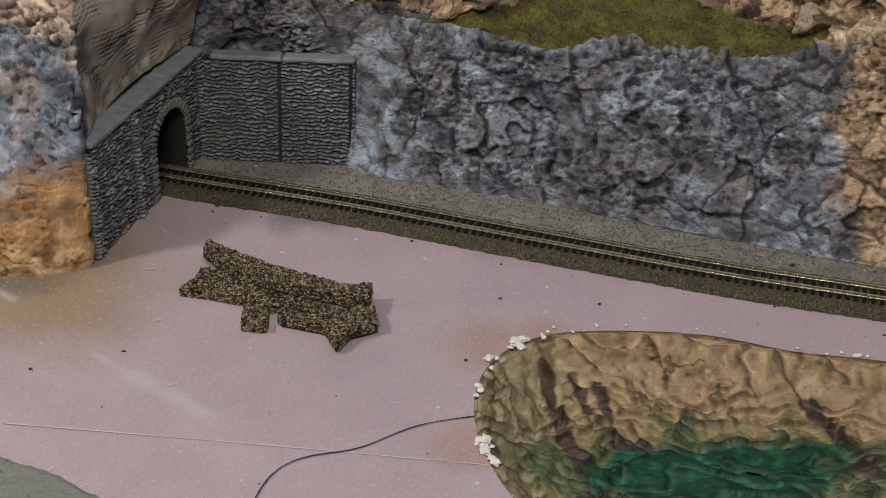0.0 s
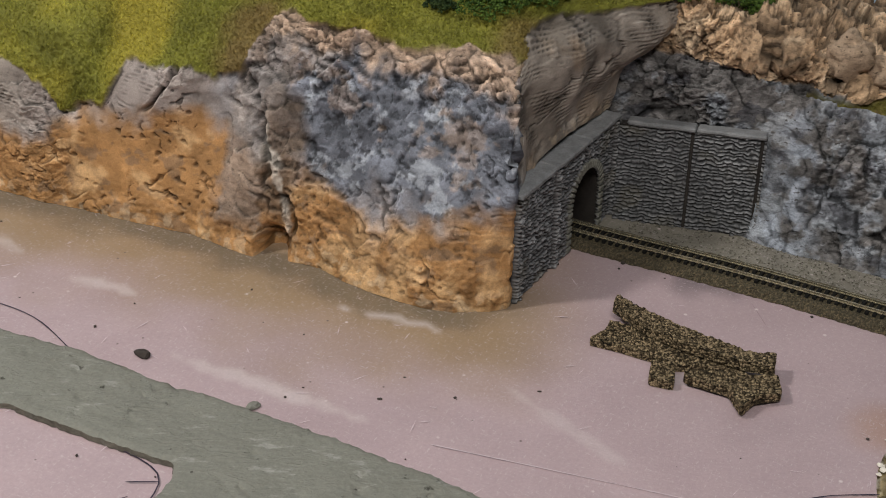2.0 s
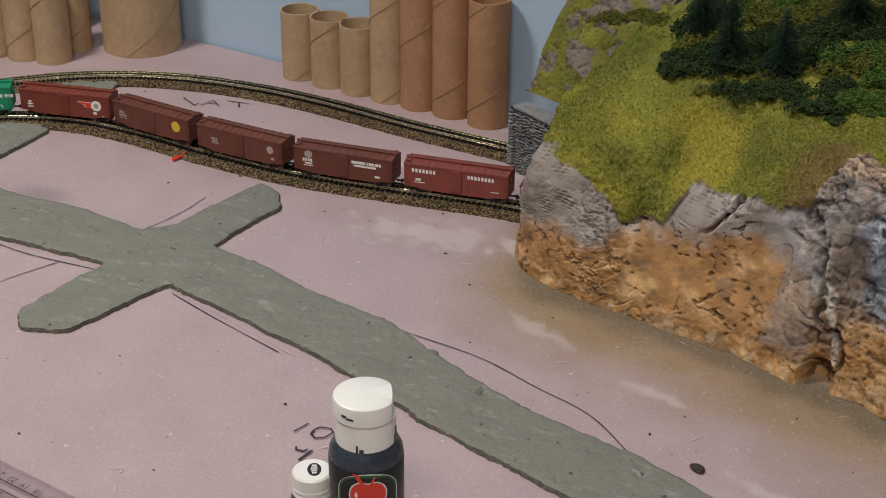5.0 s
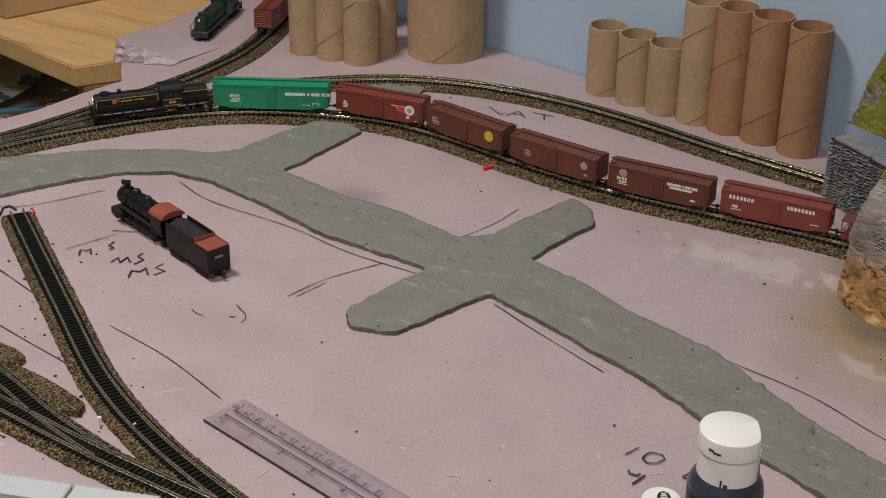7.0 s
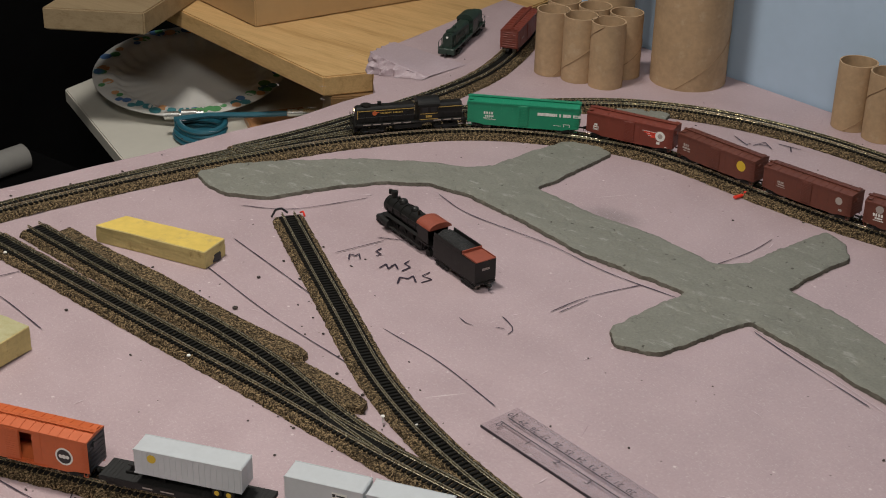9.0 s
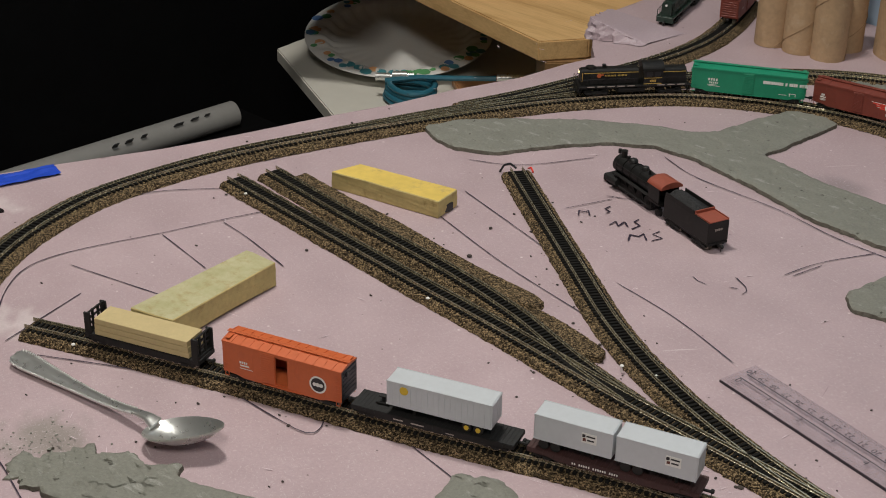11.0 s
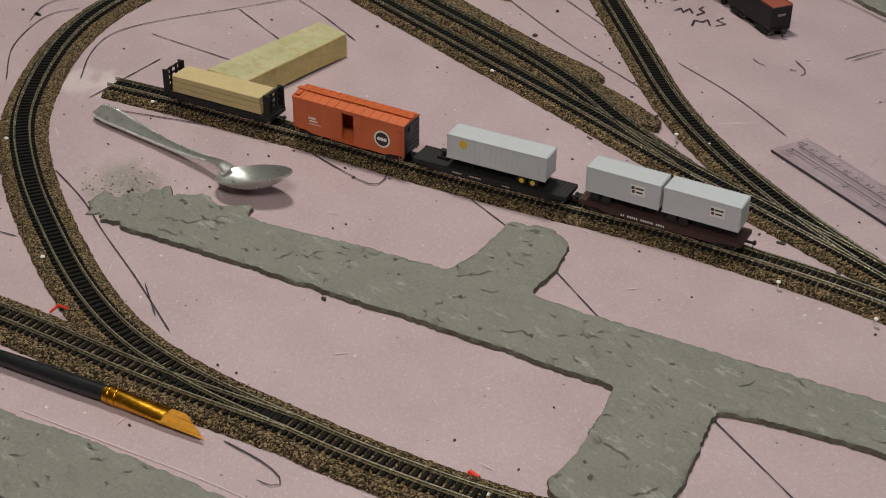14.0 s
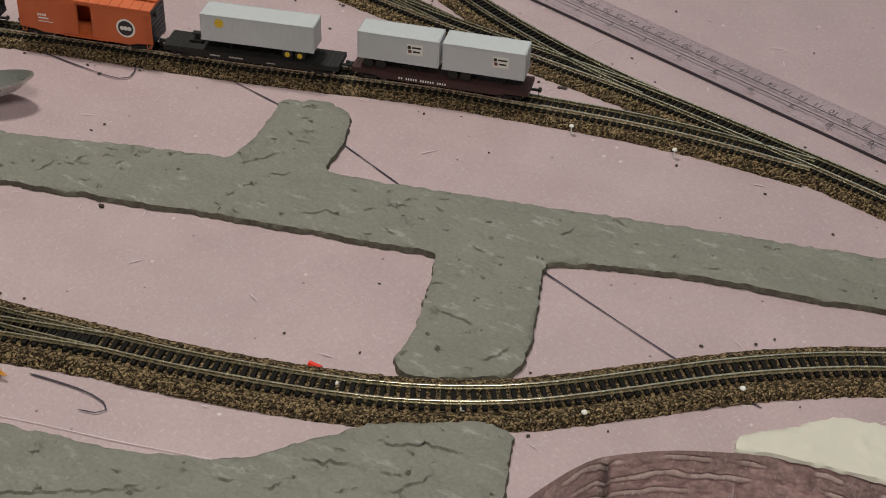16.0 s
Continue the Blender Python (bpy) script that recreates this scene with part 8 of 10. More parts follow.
def block(label, quad, z, side, paint, notch=False, arch=0.0):
    """A sawn stick with softened edges, bare on its sides and painted on its upper face; quad: its four plan corners in metres."""
    q = [Vector((x, y, 0)) for x, y in quad]
    c = sum(q, Vector()) / 4
    ob = thing("wood_block", label, "wood block", Matrix.Translation(c))
    along = (q[1] + q[2] - q[0] - q[3]) if (q[1] - q[2]).length < (q[0] - q[1]).length else (q[2] + q[3] - q[0] - q[1])
    along.normalize()
    half = max((p - c).dot(along) for p in q) * 1000
    bm = bmesh.new()
    slab(bm, [((p - c).x * 1000, (p - c).y * 1000) for p in q], 0.0, z)
    bmesh.ops.bevel(bm, geom=list(bm.edges), offset=0.6, segments=1, affect="EDGES")
    bmesh.ops.subdivide_edges(bm, edges=bm.edges, cuts=7, use_grid_fill=True)
    for v in bm.verts:
        rough = 0.45 * noise.noise((v.co.x * 0.08, v.co.y * 0.08, v.co.z * 0.2)) + 0.25 * noise.noise((v.co.x * 0.5, v.co.y * 0.5, v.co.z * 0.5))
        v.co += Vector((0.8, 0.8, 0.5)) * rough * (1 if v.co.z > 0.5 else 0)
        if arch and v.co.z < z * 0.5:
            v.co.z += arch * (1 - (v.co.dot(along) / half) ** 2) * (1 - 2 * v.co.z / z)
    me = put_mesh("stick", bm, side, MM)
    me.materials.append(paint)
    me.polygons.foreach_set("material_index", [1 if f.normal.z > 0.8 and f.center.z > z * 0.8 * MM else 0 for f in me.polygons])
    share("stick", me, ob, Matrix.Identity(4))
    if notch:
        bm = bmesh.new()
        e = (q[2] + q[3]) / 2 - c
        box(bm, e.x * 1000, e.y * 1000, 4.0, 1.2, 10, 6)
        part("notch", bm, LABELBLACK, ob, "dark slot in the end")


block("yellow painted wood block lying beside the yard tracks", [(-1.088, .560), (-1.083, .586), (-.998, .606), (-.993, .580)], 14.0, BALSA, YELLOWWOOD, True)
block("pale sawn wood block lying behind the parked cars", [(-1.016, .322), (-1.026, .426), (-.998, .428), (-.984, .332)], 18.0, BALSA, WORN, arch=1.6)


def cork_strip(poly):
    """A half strip of roadbed that runs on past the turnout and stops short."""
    c = np.array(poly).mean(0)
    ob = thing("cork_strip", "half strip of brown cork roadbed ending beside the yard turnout", "cork strip", Matrix.Translation((c[0], c[1], 0)), group="cork strips")
    q = (chipped_outline(poly, 0.0015) - c) * 1000
    q += np.array([(noise.noise((x * 0.5, y * 0.5, 1.0)), noise.noise((x * 0.5, y * 0.5, 5.0))) for x, y in q]) * 0.7
    bm = bmesh.new()
    slab(bm, [tuple(p) for p in q], 0.0, 4.0)
    for v in bm.verts:
        if v.co.z > 1:
            v.co.x, v.co.y = v.co.x * 0.992, v.co.y * 0.96
            v.co.z += 0.5 * noise.noise((v.co.x * 0.4, v.co.y * 0.4, 2.0))
    part("strip", bm, BED, ob)


cork_strip([(-1.118, 0.560), (-1.060, 0.5535), (-1.007, 0.551), (-0.950, 0.5435), (-0.912, 0.5395), (-0.864, 0.538), (-0.851, 0.535), (-0.849, 0.525), (-0.875, 0.518), (-0.93, 0.522), (-1.03, 0.534), (-1.118, 0.545)])
cork_strip([(-0.850, 0.5255), (-0.824, 0.523), (-0.802, 0.519), (-0.783, 0.514), (-0.780, 0.505), (-0.800, 0.497), (-0.85, 0.508)])


def cork_scraps():
    spots = [((-.029, .774), (-.015, .761), (.007, .745), (.039, .726), (.053, .726), (.051, .713), (.038, .715), (.007, .729), (-.013, .742), (-.031, .763)),
             ((-.043, .730), (-.034, .741), (-.032, .750), (-.010, .741), (.012, .726), (.038, .713), (.037, .708), (.018, .712), (.002, .711), (-.010, .718), (-.027, .725)),
             ((-.010, .715), (.002, .711), (.001, .694), (-.012, .697)),
             ((.006, .706), (.018, .709), (.041, .706), (.053, .708), (.054, .692), (.040, .687), (.033, .676), (.028, .692), (.006, .701))]
    for n, pts in enumerate(spots):
        c = np.array(pts).mean(0)
        ob = thing("cork_scrap", "rough dark brown offcut of cork roadbed", "cork scrap", Matrix.Translation((c[0], c[1] - (0.0075 if n == 0 else 0.002 if n == 3 else 0.0), 0)), group="cork offcuts")
        edge = chipped_outline([tuple(p) for p in pts], 0.0012)
        bm = bmesh.new()
        from mathutils import geometry
        gx, gy = np.meshgrid(np.arange(edge[:, 0].min(), edge[:, 0].max(), 0.0012), np.arange(edge[:, 1].min(), edge[:, 1].max(), 0.0012))
        ok = inside(edge, gx.ravel(), gy.ravel())
        allp = [Vector(p) for p in edge] + [Vector((a, b)) for a, b in zip(gx.ravel()[ok], gy.ravel()[ok])]
        k = len(edge)
        v, _, f, *_ = geometry.delaunay_2d_cdt(allp, [(i, (i + 1) % k) for i in range(k)], [], 1, 1e-7)
        lift = [6.6, 0.0, 0.4, 2.2][n]
        under = [5.4, 0.0, 0.0, 1.4][n]
        verts, low = [], []
        for i, p in enumerate(v):
            x, y = (p[0] - c[0]) * 1000, (p[1] - c[1]) * 1000
            h = 4.2 + lift + 1.1 * noise.noise((p[0] * 420, p[1] * 420, n)) + 0.7 * noise.noise((p[0] * 1100, p[1] * 1100, n))
            verts.append(bm.verts.new((x, y, h)))
        for t in f:
            q = v[t[0]] + v[t[1]] + v[t[2]]
            if inside(edge, np.array(q[0] / 3), np.array(q[1] / 3)):
                bm.faces.new([verts[i] for i in t])
        base = [bm.verts.new(((edge[i][0] - c[0]) * 1000 + 0.8 * noise.noise((edge[i][0] * 500, edge[i][1] * 500, 3)), (edge[i][1] - c[1]) * 1000, 0.05 + under)) for i in range(k)]
        for i in range(k):
            try:
                bm.faces.new((verts[i], verts[(i + 1) % k], base[(i + 1) % k], base[i]))
            except ValueError:
                pass
        bmesh.ops.recalc_face_normals(bm, faces=bm.faces)
        part("slab", bm, CORK, ob)


cork_scraps()


def paint_bottle():
    ob = thing("paint_bottle", "dark blue craft paint bottle with a white flip cap", "paint bottle", Matrix.Translation((-0.404, 0.547, 0)) @ Matrix.Rotation(radians(27), 4, "Z"))
    bm = bmesh.new()
    lathe(bm, [(0, 0.2), (15.5, 0.2), (17.6, 2), (17.8, 6), (17.8, 70), (17.4, 73), (16.2, 75.5), (15.0, 77), (14.6, 78), (0, 78)], 48)
    part("body", bm, NAVY, ob, smooth=True)
    bm = bmesh.new()
    lathe(bm, [(17.9, 12), (18.0, 12.2), (18.0, 69.0), (17.9, 69.2)], 48)
    part("label", bm, LABELBLACK, ob, "black wrap label", smooth=True)

    def patch(shape, depth, material, name, label):
        bm = bmesh.new()
        vs = [bm.verts.new(((18.0 + depth) * math.cos(-math.pi / 2 + x / 18.0), (18.0 + depth) * math.sin(-math.pi / 2 + x / 18.0), z)) for x, z in shape]
        mx = sum(x for x, _ in shape) / len(shape)
        mid = bm.verts.new(((18.0 + depth) * math.cos(-math.pi / 2 + mx / 18.0), (18.0 + depth) * math.sin(-math.pi / 2 + mx / 18.0), sum(z for _, z in shape) / len(shape)))
        for i in range(len(vs)):
            bm.faces.new((vs[i], vs[(i + 1) % len(vs)], mid))
        bmesh.ops.recalc_face_normals(bm, faces=bm.faces)
        part(name, bm, material, ob, label)

    arch = lambda w, z0, h: [(-w, z0)] + [(-w * math.cos(t), z0 + h * 0.55 + h * 0.45 * math.sin(t)) for t in np.linspace(0, math.pi, 15)] + [(w, z0)]
    patch(arch(15.6, 43, 26), 0.15, LEAFGREEN, "badge_edge", "pale green badge edge")
    patch(arch(14.8, 43.5, 24.8), 0.25, LABELGREEN, "badge", "dark green badge")
    patch(arch(13.4, 44, 22.8), 0.35, LABELBLACK, "badge_field", "black badge field")

    def apple(k):
        out = []
        for t in np.linspace(0, 2 * math.pi, 40, endpoint=False):
            r = 1 + 0.10 * math.cos(2 * t) - 0.20 * math.exp(-((min(t, 2 * math.pi - t)) ** 2) * 14) - 0.10 * math.exp(-((t - math.pi) ** 2) * 16)
            out.append((k * 9.4 * r * math.sin(t), 57.0 + k * 7.2 * r * math.cos(t)))
        return out

    patch(apple(1.08), 0.45, WHITE, "shape_edge", "white outline of the printed shape")
    patch(apple(1.0), 0.55, REDPAINT, "red_shape", "round red printed shape")
    patch([(-1.0, 62.5), (-4.5, 68.5), (-7.5, 69.5), (-5.0, 65.5), (-2.5, 62.5)], 0.6, REDPAINT, "red_shape", "small red printed leaf")
    patch([(0.2, 62.0), (2.6, 67.5), (3.6, 67.2), (1.4, 62.0)], 0.6, REDPAINT, "red_shape", "short red printed stalk")
    patch([(-5.6, 59.5), (-6.4, 57), (-5.4, 54.5), (-4.8, 57)], 0.62, WHITE, "glint", "white glint printed on the shape")
    patch([(-13.0, 44.0), (-13.0, 51.5), (13.0, 51.5), (13.0, 44.0)], 0.65, LEAFGREEN, "badge_band_edge", "pale band edge")
    patch([(-12.5, 44.5), (-12.5, 51.0), (12.5, 51.0), (12.5, 44.5)], 0.75, LABELGREEN, "badge_band", "green band")
    for x0, x1 in ((-10.8, -8.6), (-8.2, -6.8), (-6.4, -5.0), (-4.6, -3.8), (-3.4, -2.2), (-0.6, 1.6), (2.0, 3.4), (3.8, 5.0), (5.4, 6.6), (7.0, 8.2), (8.6, 9.4)):
        tall = 3.6 if x0 in (-10.8, -0.6) else 2.4
        patch([(x0, 46.4), (x0, 46.4 + tall), (x1, 46.4 + tall), (x1, 46.4)], 0.85, WHITE, "print", "white print bar")
    patch([(-16, 33), (-16, 39), (16, 39), (16, 33)], 0.2, WHITE, "band", "white name band")
    for x0, x1 in ((-9, -3.5), (-2.5, 9)):
        patch([(x0, 35), (x0, 37), (x1, 37), (x1, 35)], 0.4, LABELBLACK, "print", "black print bar")
    bm = bmesh.new()
    lathe(bm, [(14.0, 77.2), (14.4, 77.6), (14.2, 91), (14.6, 91.4), (14.7, 92.2), (15.2, 92.6), (15.3, 100), (14.9, 101.6), (13.8, 102.3), (0, 102.5)], 56)
    for v in bm.verts:
        if v.co.z > 92 and v.co.x > 12.3:
            v.co.x = 12.3 + 0.25 * (v.co.x - 12.3)
    part("cap", bm, WHITEPLASTIC, ob, "white flip cap with smears of dark paint", smooth=True)
    bm = bmesh.new()
    for ang, z, w, h in ((-2.3, 97, 3, 1.3), (-2.1, 96.2, 4, 1.2), (-1.9, 80, 1.0, 4), (-1.75, 79.2, 2, 2), (-0.35, 80, 3, 5), (-0.25, 82, 2, 7)):
        r = 15.35 if z > 92 else 14.5
        box(bm, r * math.cos(ang), r * math.sin(ang), z, 0.3, w, h, 0.12, turn=Matrix.Rotation(ang, 4, "Z"))
    part("paint_smear", bm, NAVY, ob, "dried dark paint smears")


paint_bottle()


def small_jar():
    ob = thing("paint_jar", "small glass paint jar with a white screw lid", "paint jar", Matrix.Translation((-0.438, 0.556, 0)) @ Matrix.Rotation(radians(27), 4, "Z"))
    bm = bmesh.new()
    lathe(bm, [(0, 0.2), (10, 0.2), (11.6, 2), (11.8, 24), (11.0, 28), (9.2, 30.5), (9.0, 31), (0, 31)], 36)
    part("glass", bm, varied("jar_contents", (0.03, 0.032, 0.036), 0.15, 0, 0.2, 150.0, strength=0), ob, smooth=True)
    bm = bmesh.new()
    lathe(bm, [(9.6, 30.5), (10.2, 31), (10.2, 33), (9.9, 33.4), (10.2, 33.8), (10.2, 36), (9.9, 36.4), (10.2, 36.8), (10.0, 42.5), (9.2, 43.4), (0, 43.5)], 40)
    part("lid", bm, WHITEPLASTIC, ob, "white screw lid", smooth=True)
    bm = bmesh.new()
    cyl(bm, (1.5, 0, 43.4), (1.5, 0, 43.75), 4.6, seg=24)
    bmesh.ops.scale(bm, vec=(0.75, 1.15, 1), verts=bm.verts)
    part("emblem", bm, LABELBLACK, ob, "black oval printed emblem")
    bm = bmesh.new()
    for i in range(5):
        box(bm, 1.1, -3.2 + i * 1.6, 43.85, 3.4 - 0.5 * abs(2 - i), 0.9, 0.15)
    part("print", bm, WHITE, ob, "white print bars")
    bm = bmesh.new()
    lathe(bm, [(12.0, 5), (12.1, 5.2), (12.1, 21), (12.0, 21.2)], 36)
    part("label", bm, WHITEPLASTIC, ob, "white label", smooth=True)
    bm = bmesh.new()
    for z, w in ((18, 12), (15, 9), (11, 14), (8, 10)):
        for k in range(8):
            a = -math.pi / 2 + (k - 3.5) * w / 8 / 12.1
            box(bm, 12.2 * math.cos(a), 12.2 * math.sin(a), z, 0.2, w / 8 + 0.1, 1.5, turn=Matrix.Rotation(a, 4, "Z"))
    part("print", bm, LABELBLACK, ob, "dark print bars")


small_jar()


def glue_bottle():
    ob = thing("glue_bottle", "clear bottle of amber glue with a black nozzle cap", "glue bottle", Matrix.Translation((-0.978, 0.124, 0)) @ Matrix.Rotation(radians(-40), 4, "Z"))
    bm = bmesh.new()
    lathe(bm, [(0, 0.2), (17, 0.2), (18.5, 2), (18.6, 8), (18.6, 52), (17.5, 57), (12, 61), (8.5, 63), (8.5, 66), (0, 66)], 40)
    part("body", bm, varied("bottle_grey", (0.15, 0.16, 0.155), 0.2, 0, 0.1, 120.0, strength=0), ob, smooth=True)
    bm = bmesh.new()
    lathe(bm, [(18.7, 9), (18.8, 9.2), (18.8, 46), (18.7, 46.2)], 40)
    part("label", bm, varied("cream_label", (0.60, 0.56, 0.42), 0.35, 0, 0.1, 60.0, strength=0), ob, "cream paper label", smooth=True)
    bm = bmesh.new()
    arc = [bm.verts.new((18.95 * math.cos(a), 18.95 * math.sin(a), z)) for z in (13, 40) for a in np.linspace(-0.75, 0.85, 16)]
    for i in range(15):
        bm.faces.new((arc[i], arc[i + 1], arc[i + 17], arc[i + 16]))
    part("label_panel", bm, varied("amber_label", (0.46, 0.29, 0.06), 0.35, 0, 0.4, 60.0, strength=0), ob, "amber panel of the label", smooth=True)
    bm = bmesh.new()
    lathe(bm, [(18.85, 36), (18.95, 36.2), (18.95, 46), (18.85, 46.2)], 40)
    part("label_band", bm, WHITEPLASTIC, ob, "cream label band", smooth=True)
    bm = bmesh.new()
    for k in range(9):
        a = -0.62 + k * 0.15
        box(bm, 19.0 * math.cos(a), 19.0 * math.sin(a), 41, 0.2, 2.0, 2.4, turn=Matrix.Rotation(a, 4, "Z"))
        box(bm, 18.9 * math.cos(a), 18.9 * math.sin(a), 30, 0.2, 2.6, 0.7, turn=Matrix.Rotation(a, 4, "Z"))
        box(bm, 18.9 * math.cos(a), 18.9 * math.sin(a), 26, 0.2, 2.2, 0.7, turn=Matrix.Rotation(a, 4, "Z"))
    part("print", bm, LABELBLACK, ob, "dark print bars")
    bm = bmesh.new()
    lathe(bm, [(10.5, 62), (10.7, 84), (10.0, 87), (6.0, 89), (2.6, 97), (2.2, 100), (0, 100.5)], 28)
    part("cap", bm, LABELBLACK, ob, "black nozzle cap", smooth=True)


glue_bottle()


def scissors():
    blue = varied("handle_blue", (0.012, 0.055, 0.32), 0.35, 0, 0.1, 200.0, strength=0.05)
    grey = varied("handle_grey", (0.42, 0.47, 0.50), 0.4, 0, 0.08, 200.0, strength=0.05)
    ob = thing("scissors", "scissors with blue and grey loop handles, lying open", "scissors", Matrix.Translation((-1.243, 0.240, 0.0)) @ Matrix.Rotation(radians(-22), 4, "Z"))
    for q, name in ((1, "handle"), (-1, "handle")):
        bm = bmesh.new()
        pts = [(-48 + 24 * math.cos(t), q * 16 + 14 * math.sin(t), 5) for t in np.linspace(0, 2 * math.pi, 36, endpoint=False)]
        wire(bm, pts, 4.6, 10, True)
        wire(bm, [(-26, q * 12, 5), (-14, q * 6, 5), (-2, q * 2, 5)], 4.4, 10)
        part(name, bm, blue, ob, "blue plastic loop handle", smooth=True)
        bm = bmesh.new()
        pts = [(-48 + 20 * math.cos(t), q * 16 + 10.5 * math.sin(t), 5.6) for t in np.linspace(0, 2 * math.pi, 36, endpoint=False)]
        wire(bm, pts, 3.4, 8, True)
        part("grip", bm, grey, ob, "pale grey inner grip", smooth=True)
        bm = bmesh.new()
        prism(bm, [(-6, 3.4), (20, 3.0), (95, 2.0), (95, 2.8), (20, 4.2), (-6, 4.8)], -1, 1)
        for v in bm.verts:
            f = smoothstep(-6, 95, v.co.x)
            v.co.y = v.co.y * lerp(8.5, 2.2, f) + q * lerp(0, 11, f)
            v.co.z += 1.0 if q > 0 else 0.0
        part("blade", bm, CHROME, ob, "steel blade")
    bm = bmesh.new()
    cyl(bm, (0, 0, 5.0), (0, 0, 7.2), 3.0, seg=18)
    part("pivot", bm, CHROME, ob)


scissors()


def paint_brush():
    a, b = Vector((-0.8965, 0.0503, 0)), Vector((-0.727, 0.117, 0))
    ob = thing("paint_brush", "flat paint brush with a black handle and gold bristles", "paint brush", Matrix.Translation(a) @ Matrix.Rotation(math.atan2(b.y - a.y, b.x - a.x), 4, "Z"))
    bm = bmesh.new()
    for (x0, r0), (x1, r1) in zip([(-30, 2.2), (0, 2.6), (40, 3.3), (80, 4.0), (110, 4.2)], [(0, 2.6), (40, 3.3), (80, 4.0), (110, 4.2), (128, 4.0)]):
        cyl(bm, (x0, 0, 4.4), (x1, 0, 4.4), r0, r1, seg=18)
    part("handle", bm, LABELBLACK, ob, "glossy black wooden handle", smooth=True)
    bm = bmesh.new()
    rings = []
    for x, w, h in ((127, 4.3, 4.3), (138, 4.4, 4.2), (150, 5.0, 3.4), (162, 5.6, 2.6)):
        rings.append([bm.verts.new((x, w * math.cos(t), 4.4 + h * math.sin(t) - (x - 127) * 0.03)) for t in np.linspace(0, 2 * math.pi, 20, endpoint=False)])
    for p, q in zip(rings, rings[1:]):
        for i in range(20):
            bm.faces.new((p[i], p[(i + 1) % 20], q[(i + 1) % 20], q[i]))
    for x in (130, 134):
        wire(bm, [(x, 4.5 * math.cos(t), 4.4 + 4.5 * math.sin(t)) for t in np.linspace(0, 2 * math.pi, 20, endpoint=False)], 0.3, 5, True)
    part("ferrule", bm, varied("ferrule_gold", (0.75, 0.36, 0.03), 0.25, 1.0, 0.08, 200.0, strength=0.05), ob, "shiny gold ferrule", smooth=True)
    bm = bmesh.new()
    random.seed(4)
    for i in range(260):
        y = random.uniform(-5.4, 5.4)
        z = random.uniform(-1, 1) * 1.9 * math.sqrt(max(0, 1 - (y / 5.6) ** 2))
        tip = 186 - 3.2 * (y + 5.4) / 2 + random.uniform(-1.5, 1)
        cyl(bm, (160, y, 3.4 + z), (tip, y * 1.05 + random.uniform(-0.3, 0.3), 2.6 + z * 0.35), 0.32, 0.12, seg=4)
    part("bristles", bm, varied("bristle_gold", (0.62, 0.30, 0.035), 0.4, 0, 0.3, 500.0, strength=0), ob, "golden bristles", kind="stuff")


paint_brush()


# ---- text by the built-in font ----
def letters(text, size, material, parent, m, name="lettering"):
    c = bpy.data.curves.new(name, "FONT")
    c.body, c.size, c.align_x, c.align_y = text, size, "CENTER", "CENTER"
    tmp = bpy.data.objects.new("tmp", c)
    me = bpy.data.meshes.new_from_object(tmp)
    bpy.data.objects.remove(tmp)
    me.materials.append(material)
    return share(name, me, parent, m)


def ruler():
    clear, nt, bs = mat("clear_acrylic", 0.08, 0, 0.5)
    nt.nodes.remove(bs)
    see, shine, both = nt.nodes.new("ShaderNodeBsdfTransparent"), nt.nodes.new("ShaderNodeBsdfGlossy"), nt.nodes.new("ShaderNodeMixShader")
    see.inputs[0].default_value = (0.93, 0.925, 0.935, 1)
    shine.inputs["Roughness"].default_value = 0.12
    both.inputs[0].default_value = 0.05
    nt.links.new(see.outputs[0], both.inputs[1])
    nt.links.new(shine.outputs[0], both.inputs[2])
    nt.links.new(both.outputs[0], nt.nodes["Material Output"].inputs[0])
    ob = thing("ruler", "clear plastic ruler with centimetre and inch marks, lying on the foam", "ruler", RULER_AT)
    bm = bmesh.new()
    prism(bm, [(0, 0.15), (310, 0.15), (310, 2.2), (0, 2.2)], -15.5, 15.5)
    for v in bm.verts:
        if v.co.z > 1 and abs(v.co.y) > 15:
            v.co.y *= 0.93
    bmesh.ops.recalc_face_normals(bm, faces=bm.faces)
    body = part("strip", bm, clear, ob)
    body.visible_shadow = False
    ink = varied("ruler_ink", (0.045, 0.038, 0.048), 0.6, 0, 0.3, 500.0, strength=0)
    bm = bmesh.new()
    for i in range(301):
        h = 6.0 if i % 10 == 0 else (4.2 if i % 5 == 0 else 2.6)
        box(bm, 5 + i, 14.2 - h / 2, 2.28, 0.10, h, 0.05)
    for i in range(193):
        h = 6.5 if i % 16 == 0 else (4.6 if i % 8 == 0 else 2.6)
        box(bm, 5 + i * 25.4 / 16, -14.2 + h / 2, 2.28, 0.10, h, 0.05)
    box(bm, 155, 2.6, 2.28, 300, 0.8, 0.05)
    box(bm, 155, -3.6, 2.28, 300, 0.8, 0.05)
    box(bm, 155, -15.6, 1.2, 310, 0.35, 1.8)
    part("graduation", bm, ink, ob, "fine dark graduation marks", kind="stuff")
    for n in range(1, 31):
        letters(str(n), 0.0060, ink, ob, pose((5 + (30 - n) * 10) * MM, 6.0 * MM, 2.32 * MM, 0, 0, 180), "numeral")
    for n in range(0, 12):
        letters(str(n), 0.0068, ink, ob, pose((7 + n * 25.4) * MM, -7.0 * MM, 2.32 * MM), "numeral")


